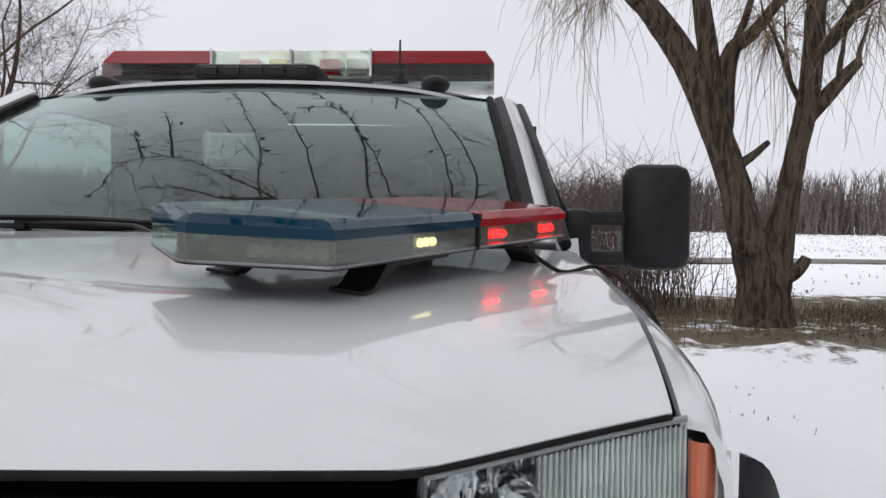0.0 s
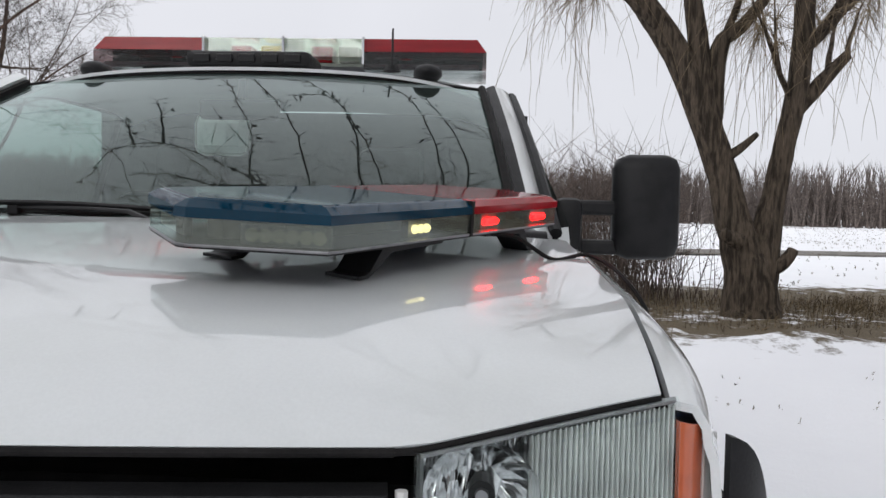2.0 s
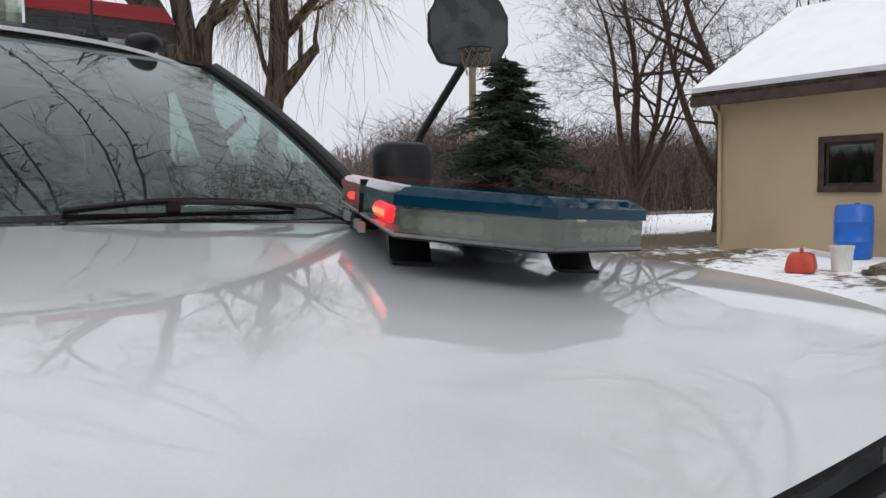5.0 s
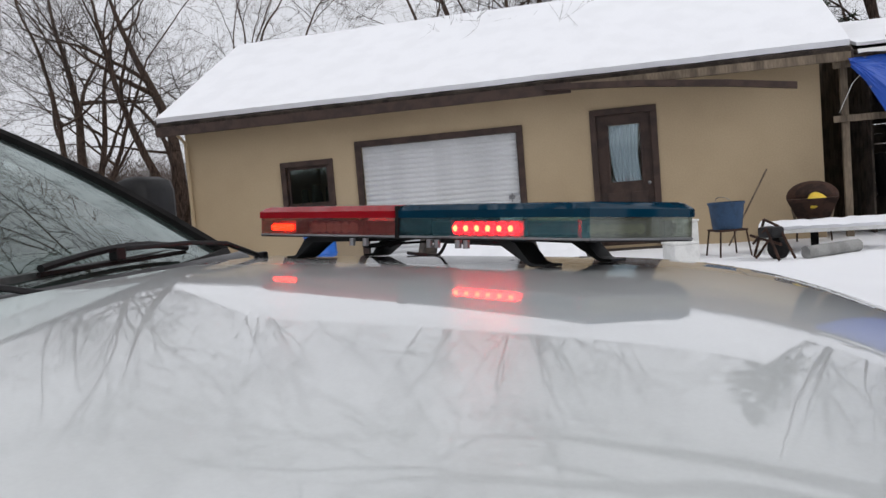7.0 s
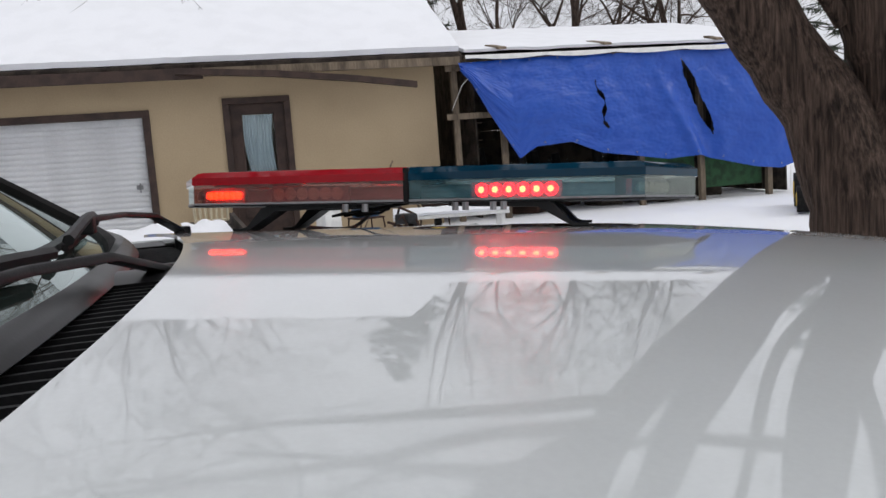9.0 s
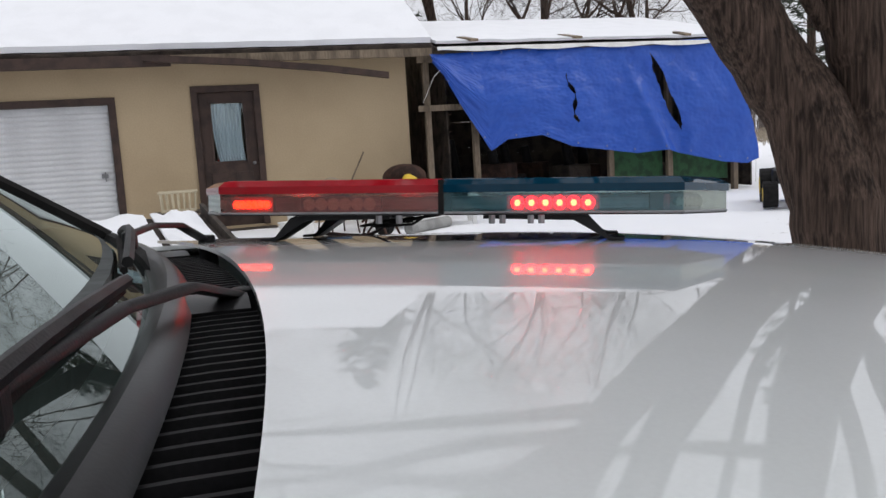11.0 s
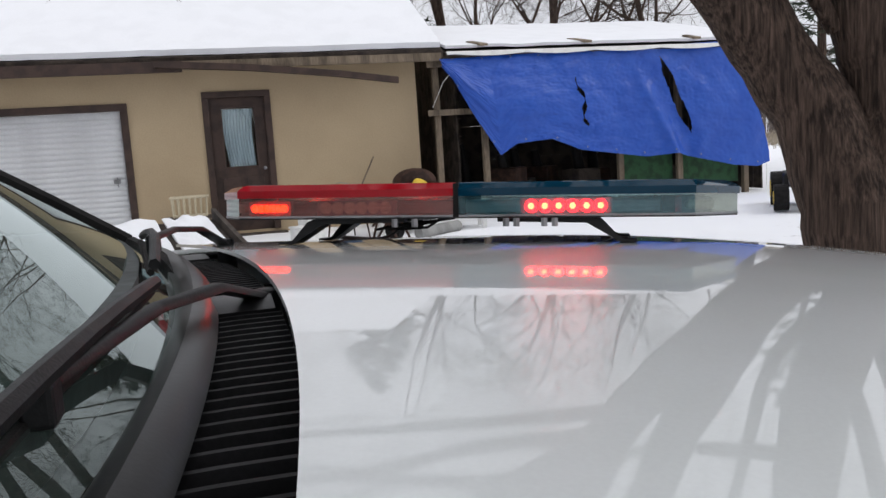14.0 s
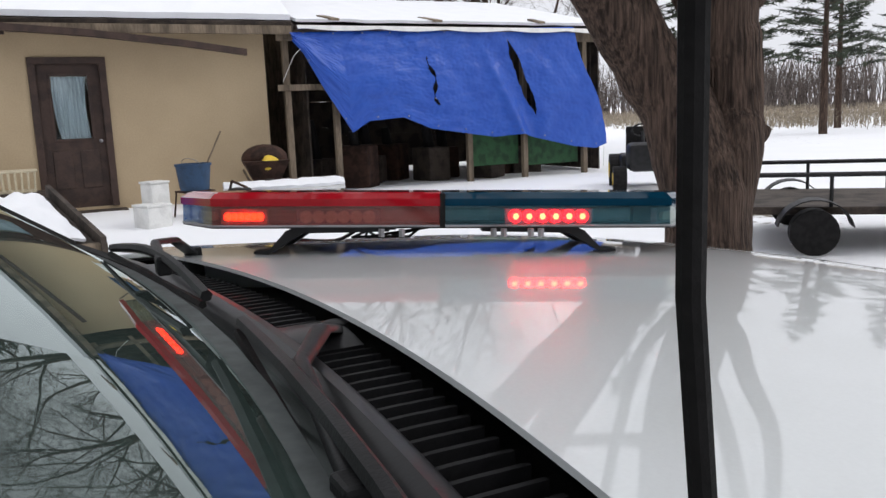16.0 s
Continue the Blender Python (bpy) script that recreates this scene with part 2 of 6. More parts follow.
M_BLUE_LENS = material("blue_lens_cap", (0.002, 0.034, 0.066), 0.035, var=0.06, bump=0, spec=0.2)
M_RED_LENS = material("red_lens_cap", (0.36, 0.006, 0.014), 0.05, var=0.06, bump=0, spec=0.35)
M_CLEAR_SIDE = thin_glass("smoky_clear_lens", (0.66, 0.70, 0.62), 0.04, 0.05)
M_RED_SIDE = thin_glass("clear_red_lens", (0.85, 0.45, 0.42), 0.02, 0.05, 0.33, (0.42, 0.10, 0.09))
M_BLUE_SIDE = thin_glass("clear_blue_lens", (0.55, 0.8, 0.86), 0.02, 0.05, 0.33, (0.07, 0.20, 0.25))
M_MILK_SIDE = thin_glass("clouded_clear_lens", (0.7, 0.74, 0.66), 0.02, 0.05, 0.45, (0.17, 0.18, 0.145))
# brush brown with distance haze put into the colour: paler and greyer
M_WOODS = material("haze_paled_twigs", (0.165, 0.135, 0.12), 0.9, var=0.3, bump=0, island=0.3)
M_REED = material("pale_reeds", (0.36, 0.30, 0.22), 0.9, var=0.25, bump=0, island=0.3)
M_GRASS = material("dead_grass", (0.16, 0.12, 0.07), 0.95, var=0.3, bump=0, island=0.5)
M_LAMP = material("lamp_reflector", (0.78, 0.81, 0.79), 0.25, 0.45, var=0.08, scale=30, bump=0.1)
M_LED_OFF = material("unlit_led_cup", (0.5, 0.49, 0.42), 0.4, 0.2, var=0.1, bump=0)
M_LED_RED = glow("lit_red_led", (1.0, 0.002, 0.003), 32.0)
M_LED_CORE = glow("lit_led_core", (1.0, 0.28, 0.09), 6.0)
M_LED_AMBER = glow("lit_orange_led", (1.0, 0.022, 0.004), 14.0)
M_LED_WARM = glow("lit_warm_led", (1.0, 0.85, 0.4), 3.0)
M_END_BLOCK = material("dull_beige_plastic", (0.30, 0.29, 0.24), 0.6, var=0.12, bump=0.05)
M_REFLECTOR = material("led_reflector", (0.62, 0.63, 0.6), 0.3, 0.3, var=0.1, bump=0)
M_RED_OLD = thin_glass("red_beacon_plastic", (0.6, 0.03, 0.04), 0.0, 0.2, 0.7, (0.34, 0.010, 0.02))
M_SMOKE = thin_glass("smoky_lower_lens", (0.5, 0.42, 0.42), 0.0, 0.1)


# ---- mesh helpers ----
def box(bm, x0, x1, y0, y1, z0, z1, bevel=0.0):
    r = bmesh.ops.create_cube(bm, size=1.0, matrix=Matrix.Translation(((x0 + x1) / 2, (y0 + y1) / 2, (z0 + z1) / 2))
                              @ Matrix.Diagonal((x1 - x0, y1 - y0, z1 - z0, 1)))
    if bevel:
        es = {e for v in r["verts"] for e in v.link_edges}
        bmesh.ops.bevel(bm, geom=list(es), offset=bevel, segments=2, affect="EDGES", profile=0.5)
    return bm


def cyl(bm, a, b, r0, r1=None, n=12):
    a, b = Vector(a), Vector(b)
    d = b - a
    m = Matrix.Translation((a + b) / 2) @ d.to_track_quat("Z", "Y").to_matrix().to_4x4()
    bmesh.ops.create_cone(bm, cap_ends=True, segments=n, radius1=r0, radius2=r0 if r1 is None else r1, depth=d.length, matrix=m)
    return bm


def ball(bm, c, r, sx=1, sy=1, sz=1, n=12):
    bmesh.ops.create_uvsphere(bm, u_segments=n, v_segments=n // 2 + 2, radius=r, matrix=Matrix.Translation(c) @ Matrix.Diagonal((sx, sy, sz, 1)))
    return bm


def tube(bm, pts, r, n=8, r_end=None):
    """A round rod along a line of points."""
    pts = [Vector(p) for p in pts]
    rings = []
    for i, p in enumerate(pts):
        d = (pts[min(i + 1, len(pts) - 1)] - pts[max(i - 1, 0)]).normalized()
        side = d.cross(Vector((0.31, 0.17, 0.93))).normalized()
        up = side.cross(d)
        rr = r if r_end is None else r + (r_end - r) * i / (len(pts) - 1)
        rings.append([bm.verts.new(p + rr * (math.cos(k * math.tau / n) * side + math.sin(k * math.tau / n) * up)) for k in range(n)])
    for a, b in zip(rings, rings[1:]):
        for k in range(n):
            bm.faces.new((a[k], a[(k + 1) % n], b[(k + 1) % n], b[k]))
    bm.faces.new(rings[0][::-1])
    bm.faces.new(rings[-1])
    return bm


def prism(bm, outline, z0, z1, top=None):
    """An upright solid over an outline of (x, y); top: another outline for its upper face."""
    lo = [bm.verts.new((x, y, z0)) for x, y in outline]
    hi = [bm.verts.new((x, y, z1)) for x, y in (top or outline)]
    n = len(lo)
    for k in range(n):
        bm.faces.new((lo[k], lo[(k + 1) % n], hi[(k + 1) % n], hi[k]))
    bm.faces.new(lo[::-1])
    bm.faces.new(hi)
    return bm


def sheet(bm, fn, nu, nv, thick=0.0):
    """A surface fn(u, v), u and v from 0 to 1; with a thickness it becomes a shell."""
    g = [[bm.verts.new(fn(i / nu, j / nv)) for j in range(nv + 1)] for i in range(nu + 1)]
    fs = [bm.faces.new((g[i][j], g[i + 1][j], g[i + 1][j + 1], g[i][j + 1])) for i in range(nu) for j in range(nv)]
    if thick:
        bm.normal_update()
        bmesh.ops.solidify(bm, geom=fs, thickness=thick)
    return bm


def mesh_of(name, bm, mat, smooth=False, sharp=35):
    bmesh.ops.recalc_face_normals(bm, faces=bm.faces)
    me = bpy.data.meshes.new(name)
    if smooth:
        for fc in bm.faces:
            fc.smooth = True
        lim = radians(sharp)
        for e in bm.edges:
            if len(e.link_faces) == 2 and e.calc_face_angle(0) > lim:
                e.smooth = False
    bm.to_mesh(me)
    bm.free()
    for mt in (mat if isinstance(mat, (list, tuple)) else [mat]):
        me.materials.append(mt)
    return me


def part(name, bm, mat, parent, label="", smooth=False, sharp=35):
    ob = new(name, mesh_of(name, bm, mat, smooth, sharp))
    ob.parent = parent
    return tagged(ob, label) if label else ob


def thing(name, label, category, group="", kind="", at=(0, 0, 0), turn=0):
    ob = new(name)
    ob.matrix_world = pose(*at, 0, 0, turn)
    ob.empty_display_size = 0.1
    return tagged(ob, label, category, group, kind)


def solid(name, bm, mat, label, category, group="", kind="", smooth=False, sharp=35):
    return tagged(new(name, mesh_of(name, bm, mat, smooth, sharp)), label, category, group, kind)


B = bmesh.new


# ---- ground ----
def smooth01(a, b, x):
    k = min(1.0, max(0.0, (x - a) / (b - a)))
    return k * k * (3 - 2 * k)


def ground_z(x, y):
    lift = 0.07 * smooth01(5.0, 11.0, x)
    far = math.hypot(x, y)
    rough = 0.03 * noise.noise((x * 0.7, y * 0.7, 1.3)) + 0.015 * noise.noise((x * 2.3, y * 2.3, 4.0))
    bank = 0.16 * math.exp(-((y - 7.4) / 0.7) ** 2) * smooth01(0.5, 2.5, x) * (0.5 + noise.noise((x * 1.1, y * 1.1, 9.0)))
    return -0.1 + lift + (rough + bank) * smooth01(90, 30, far) + 0.4 * smooth01(40, 140, far)


def bare_patch(x, y):
    """How much brown grass shows: under the willow, along the road verge, round the big tree."""
    v = 0.16
    v += 0.50 * math.exp(-((y - 11.2) / 2.4) ** 2) * smooth01(-2, 1.5, x) * smooth01(40, 15, x)
    v += 0.38 * math.exp(-((y - 7.8) / 1.1) ** 2) * smooth01(0, 2, x) * smooth01(16, 9, x)
    v += 0.22 * math.exp(-((x - 2.2) ** 2 + (y + 2.0) ** 2) / 0.8)
    v += 0.30 * math.exp(-((x - 9.6) ** 2 + (y - 4.2) ** 2) / 3.5)
    v += 0.34 * math.exp(-((x - 6.0) ** 2 + (y + 6.5) ** 2) / 2.0)
    if y > 26 or x > 26 or y < -16:
        v += 0.08
    return v


def make_ground():
    ax = sorted({round(v, 3) for v in [*np.arange(-12, 18.01, 0.3), *np.linspace(-60, -12, 25), *np.linspace(18, 60, 22), *np.linspace(-1500, -60, 14), *np.linspace(60, 1500, 14)]})
    ay = sorted({round(v, 3) for v in [*np.arange(-12, 20.01, 0.3), *np.linspace(-60, -12, 25), *np.linspace(20, 60, 22), *np.linspace(-1500, -60, 14), *np.linspace(60, 1500, 14)]})
    n = len(ay)
    vs = [(x, y, ground_z(x, y)) for x in ax for y in ay]
    fs = [(i * n + j, (i + 1) * n + j, (i + 1) * n + j + 1, i * n + j + 1) for i in range(len(ax) - 1) for j in range(n - 1)]
    me = bpy.data.meshes.new("ground")
    me.from_pydata(vs, [], fs)
    at = me.attributes.new("bare", "FLOAT", "POINT")
    at.data.foreach_set("value", [bare_patch(x, y) for x, y, _ in vs])
    me.polygons.foreach_set("use_smooth", [True] * len(fs))
    me.materials.append(M_SNOWY)
    return tagged(new("ground", me), "snow-covered yard with brown grass showing through", "ground", kind="structure")


make_ground()
bm = B()
sheet(bm, lambda u, v: (-200 + 420 * u, 22.3 + 2.3 * v + 1.5 * math.sin(u * 5), ground_z(-200 + 420 * u, 23) + 0.06), 60, 1, 0.05)
tagged(new("road", mesh_of("road", bm, M_ROAD)), "wet grey gravel road between snowy verges", "road", kind="structure")

# ---- garage building ----
WX, FZ, Y0, Y1 = 12.40, 0.03, -2.2, 8.78
EAVE_X, EAVE_Z, RIDGE_X, RIDGE_Z = 11.97, 2.74, 15.45, 4.62
BACK_X = 18.5


def wall_with_holes(x0, x1, y0, y1, z0, z1, holes):
    """A thick wall in the plane x, with openings (y0, y1, z0, z1) cut through it."""
    bm = B()
    ys = sorted({y0, y1, *[h[0] for h in holes], *[h[1] for h in holes]})
    for a, b in zip(ys, ys[1:]):
        cuts = sorted((h[2], h[3]) for h in holes if h[0] <= a and h[1] >= b)
        z = z0
        for c0, c1 in cuts:
            if c0 > z:
                box(bm, x0, x1, a, b, z, c0)
            z = c1
        if z < z1:
            box(bm, x0, x1, a, b, z, z1)
    bmesh.ops.remove_doubles(bm, verts=bm.verts, dist=1e-4)
    return bm


GAR = (2.55, 5.33, FZ, 2.07)
DOOR = (0.35, 1.22, FZ + 0.02, 2.20)
WIN = (5.98, 6.80, 1.12, 1.83)
garage = thing("garage_building", "tan stucco garage with brown trim and snowy roof", "garage", at=(WX, 3.3, FZ))


def gpart(name, bm, mat, label="", parent=None, **kw):
    ob = part(name, bm, mat, parent or garage, label, **kw)
    if parent is None:
        ob.matrix_parent_inverse = garage.matrix_world.inverted()
    return ob


gpart("front_wall", wall_with_holes(WX, WX + 0.18, Y0, Y1, FZ - 0.3, 2.86, [GAR, DOOR, WIN]), M_STUCCO)
for yy in (Y0, Y1 - 0.18):
    bm = B()
    o = [(WX + 0.18, FZ - 0.3), (BACK_X, FZ - 0.3), (BACK_X, 2.86), (RIDGE_X, RIDGE_Z - 0.12), (WX + 0.18, 2.86)]
    a = [bm.verts.new((x, yy, z)) for x, z in o]
    b = [bm.verts.new((x, yy + 0.18, z)) for x, z in o]
    bm.faces.new(a)
    bm.faces.new(b[::-1])
    for k in range(5):
        bm.faces.new((a[k], a[(k + 1) % 5], b[(k + 1) % 5], b[k]))
    gpart("gable_wall", bm, M_STUCCO)
bm = B()
box(bm, BACK_X - 0.18, BACK_X, Y0 + 0.18, Y1 - 0.18, FZ - 0.3, 2.86)
gpart("back_wall", bm, M_STUCCO)
bm = B()
box(bm, WX + 0.19, BACK_X - 0.2, Y0 + 0.19, Y1 - 0.19, FZ - 0.2, FZ + 0.01)
gpart("floor_slab", bm, M_CONCRETE)


def slope(off, t, y0, y1, ex=0.0, lumpy=0.0):
    """One roof plane from the eave to the ridge, lifted by off, t thick."""
    bm = B()

    def fn(u, v):
        x = EAVE_X - ex + (RIDGE_X - EAVE_X + ex) * u
        y = y0 + (y1 - y0) * v
        k = (x - EAVE_X) / (RIDGE_X - EAVE_X)
        z = EAVE_Z + (RIDGE_Z - EAVE_Z) * k + off
        if lumpy:
            z += lumpy * noise.noise((x * 0.9, y * 0.6, 2.0)) + 0.35 * lumpy * noise.noise((x * 4, y * 4, 7.0))
        return (x, y, z)
    sheet(bm, fn, 14, 60, -t)
    return bm


gpart("roof", slope(0.0, 0.07, Y0 - 0.35, Y1 + 0.28), M_DARKWOOD, "dark roof deck under snow")
bm = slope(0.1, 0.095, Y0 - 0.34, Y1 + 0.27, 0.015, 0.018)
gpart("roof_snow", bm, M_SNOW, "smooth layer of fresh snow", smooth=True, sharp=60)
bm = B()
sheet(bm, lambda u, v: (RIDGE_X + (BACK_X + 0.4 - RIDGE_X) * u, Y0 - 0.35 + (Y1 - Y0 + 0.63) * v, RIDGE_Z + 0.08 - (RIDGE_Z - EAVE_Z + 0.1) * u), 4, 6, 0.1)
gpart("back_roof", bm, M_SNOW)
bm = B()
box(bm, EAVE_X - 0.03, EAVE_X + 0.02, 1.55, Y1 + 0.30, EAVE_Z - 0.16, EAVE_Z + 0.01, 0.006)
gpart("fascia", bm, M_TRIM, "dark brown fascia board")
bm = B()
box(bm, EAVE_X - 0.02, EAVE_X + 0.02, Y0 - 0.37, 1.545, EAVE_Z - 0.13, EAVE_Z + 0.005, 0.006)
gpart("fascia", bm, M_OLDWOOD, "bare weathered fascia board")
bm = B()
box(bm, EAVE_X + 0.03, WX - 0.003, Y0 - 0.3, Y1 + 0.2, EAVE_Z - 0.05, EAVE_Z - 0.02)
gpart("soffit", bm, M_OLDWOOD)
# loose gutter, hanging down at its free end
bm = B()
pts = [(EAVE_X - 0.07, 1.95, EAVE_Z - 0.04), (EAVE_X - 0.08, 0.5, EAVE_Z - 0.14), (EAVE_X - 0.1, -0.8, EAVE_Z - 0.28), (EAVE_X - 0.1, -1.78, EAVE_Z - 0.42)]
rings = []
for p in pts:
    q = Vector(p)
    rings.append([bm.verts.new(q + Vector(d)) for d in ((-0.055, 0, 0.05), (-0.05, 0, -0.045), (0.045, 0, -0.05), (0.05, 0, 0.05), (0.035, 0, 0.045), (0.03, 0, -0.033), (-0.036, 0, -0.03), (-0.04, 0, 0.045))])
for a, b in zip(rings, rings[1:]):
    for k in range(8):
        bm.faces.new((a[k], a[(k + 1) % 8], b[(k + 1) % 8], b[k]))
bm.faces.new(rings[0])
bm.faces.new(rings[-1][::-1])
gpart("gutter", bm, M_TRIM, "brown metal gutter hanging loose")
bm = B()
tube(bm, [(EAVE_X + 0.25, Y1 + 0.06, EAVE_Z - 0.1), (WX - 0.05, Y1 - 0.03, 2.45), (WX - 0.05, Y1 - 0.03, FZ + 0.05)], 0.035)
gpart("downpipe", bm, M_STUCCO)
for yy in (Y0 - 0.385, Y1 + 0.285):
    bm = B()
    a = [bm.verts.new((x, yy + q, z)) for x, z in ((EAVE_X - 0.03, EAVE_Z - 0.14), (RIDGE_X, RIDGE_Z - 0.12), (RIDGE_X, RIDGE_Z + 0.05), (EAVE_X - 0.03, EAVE_Z + 0.03)) for q in (0, 0.03)]
    for q in ((0, 2, 4, 6), (1, 3, 5, 7), (0, 1, 3, 2), (2, 3, 5, 4), (4, 5, 7, 6), (6, 7, 1, 0)):
        bm.faces.new([a[i] for i in q])
    gpart("rake_board", bm, M_DARKWOOD, "dark board along the roof edge")


def frame_of(hole, w, name="frame", mat=M_TRIM, sill=False, depth=0.035):
    y0, y1, z0, z1 = hole
    out = []
    for n_, b_ in (("jamb", (y0 - w, y0, z0, z1)), ("jamb", (y1, y1 + w, z0, z1)), ("head", (y0 - w, y1 + w, z1, z1 + w))):
        bm = B()
        box(bm, WX - depth, WX + 0.1, b_[0], b_[1], b_[2], b_[3], 0.005)
        out.append((n_, bm))
    if sill:
        bm = B()
        box(bm, WX - depth - 0.02, WX + 0.1, y0 - w, y1 + w, z0 - w, z0, 0.005)
        out.append(("sill", bm))
    return out


# overhead door: rounded horizontal ribs
gd = gpart("overhead_door", wall_with_holes(WX + 0.06, WX + 0.09, GAR[0], GAR[1], FZ, GAR[3], []), M_WHITE_DOOR, "white ribbed overhead door, closed")
for n_, bm in frame_of(GAR, 0.11):
    gpart(n_, bm, M_TRIM, "", gd)
rib = None
for k in range(22):
    z = FZ + 0.045 + k * 0.0865
    if rib is None:
        bm = B()
        o = [(0, 0), (-0.02, 0.012), (-0.026, 0.035), (-0.02, 0.058), (0, 0.07)]
        a = [bm.verts.new((x, GAR[0] + 0.02, q)) for x, q in o]
        b = [bm.verts.new((x, GAR[1] - 0.02, q)) for x, q in o]
        for i in range(4):
            bm.faces.new((a[i], a[i + 1], b[i + 1], b[i]))
        bm.faces.new(a)
        bm.faces.new(b[::-1])
        rib = part("slat", bm, M_WHITE_DOOR, gd, smooth=True, sharp=60)
        rib.location = (WX + 0.06, 0, z)
    else:
        o2 = new("slat", rib.data)
        o2.parent = gd
        o2.location = (WX + 0.06, 0, z)
bm = B()
box(bm, WX + 0.0, WX + 0.035, GAR[0] + 0.1, GAR[0] + 0.2, 0.95, 1.02, 0.006)
box(bm, WX - 0.02, WX + 0.0, GAR[0] + 0.13, GAR[0] + 0.15, 0.9, 1.05, 0.004)
part("latch", bm, M_STEEL, gd, "grey metal door latch")

# entrance door with a curtained pane
bm = wall_with_holes(WX + 0.05, WX + 0.09, DOOR[0], DOOR[1], DOOR[2], DOOR[3], [(0.53, 1.03, 1.10, 2.03)])
ed = gpart("entrance_door", bm, M_TRIM, "dark brown door with a curtained window, closed")
for n_, bm in frame_of(DOOR, 0.10):
    gpart(n_, bm, M_TRIM, "", ed)
for y0, y1, z0, z1 in ((0.49, 0.53, 1.06, 2.07), (1.03, 1.07, 1.06, 2.07), (0.53, 1.03, 1.06, 1.10), (0.53, 1.03, 2.03, 2.07)):
    bm = B()
    box(bm, WX + 0.035, WX + 0.05, y0, y1, z0, z1, 0.004)
    part("moulding", bm, M_TRIM, ed)
for y0, y1 in ((0.45, 0.73), (0.83, 1.11)):
    bm = B()
    box(bm, WX + 0.035, WX + 0.052, y0, y1, 0.35, 0.92, 0.008)
    part("panel", bm, M_TRIM, ed)
bm = B()
box(bm, WX + 0.06, WX + 0.066, 0.53, 1.03, 1.10, 2.03)
part("pane", bm, M_PANE, ed).visible_shadow = False
bm = B()
sheet(bm, lambda u, v: (WX + 0.085 + 0.008 * math.sin(u * 60), (0.545 + 0.07 * v * (1 - v) * 2) + (0.47 - 0.06 * v) * u, 2.02 - 0.92 * v), 60, 8, 0.003)
part("curtain", bm, M_CURTAIN, ed, "pale blue-white net curtain")
bm = B()
cyl(bm, (WX + 0.05, 0.42, 1.05), (WX - 0.005, 0.42, 1.05), 0.012)
ball(bm, (WX - 0.015, 0.42, 1.05), 0.03)
part("knob", bm, M_STEEL, ed)
bm = B()
box(bm, WX - 0.35, WX - 0.002, 0.15, 1.42, FZ - 0.25, FZ - 0.02, 0.02)
gpart("door_step", bm, M_DARKWOOD)

# small dark window
wn_ = gpart("window", wall_with_holes(WX + 0.03, WX + 0.07, WIN[0], WIN[1], WIN[2], WIN[3], [(WIN[0] + 0.05, WIN[1] - 0.05, WIN[2] + 0.05, WIN[3] - 0.05)]), M_TRIM, "small brown-framed window with dark glass")
for n_, bm in frame_of(WIN, 0.10, sill=True):
    gpart(n_, bm, M_TRIM, "", wn_)
bm = B()
box(bm, WX + 0.045, WX + 0.051, WIN[0] + 0.05, WIN[1] - 0.05, WIN[2] + 0.05, WIN[3] - 0.05)
part("pane", bm, M_SIDE_GLASS, wn_).visible_shadow = False
bm = B()
for k, (yy, zz, r) in enumerate(((6.12, 1.22, 0.09), (6.36, 1.27, 0.12), (6.6, 1.2, 0.08))):
    cyl(bm, (WX + 0.3, yy, zz - 0.1), (WX + 0.3, yy, zz + 0.22), r, r * 0.6)
box(bm, WX + 0.2, WX + 0.42, 5.9, 6.9, 1.03, 1.11)
part("window_shelf", bm, M_INTERIOR, wn_)

# ---- open shed with its blue tarp ----
shed = thing("open_shed", "open-fronted wooden shed with snowy roof", "shed", at=(12.4, -5.6, 0.1))


def spart(name, bm, mat, label="", parent=None, **kw):
    ob = part(name, bm, mat, parent or shed, label, **kw)
    if parent is None:
        ob.matrix_parent_inverse = shed.matrix_world.inverted()
    return ob


SY0, SY1 = -9.1, -2.62
for k, (yy, xx, lean) in enumerate(((-2.48, 12.12, 0.0), (-3.3, 12.1, 0.02), (-5.85, 12.1, 0.0), (-7.05, 12.1, 0.0), (-8.45, 12.1, -0.02))):
    bm = B()
    box(bm, xx, xx + 0.1, yy - 0.05, yy + 0.05, ground_z(12.1, yy) - 0.05, 2.62, 0.006)
    spart("post", bm, M_OLDWOOD)
bm = B()
box(bm, 12.06, 12.1, SY0, SY1 + 0.3, 2.52, 2.70, 0.005)
spart("beam", bm, M_OLDWOOD)
bm = B()
box(bm, 12.07, 12.1, -3.3, -2.3, 1.72, 1.82, 0.005)
spart("rail", bm, M_OLDWOOD)
bm = B()
sheet(bm, lambda u, v: (11.85 + 4.6 * u, SY0 + (SY1 - SY0) * v, 2.72 + 1.0 * u), 4, 8, 0.05)
spart("roof", bm, M_DARKWOOD)
bm = B()
sheet(bm, lambda u, v: (11.98 + 4.5 * u + 0.05 * noise.noise((v * 22, 0, 0)), SY0 + 0.02 + (SY1 - SY0 - 0.04) * v, 2.81 + 1.0 * u + 0.02 * noise.noise((u * 5, v * 12, 3))), 16, 60, -0.05)
spart("roof_snow", bm, M_SNOW, "layer of snow", smooth=True, sharp=60)
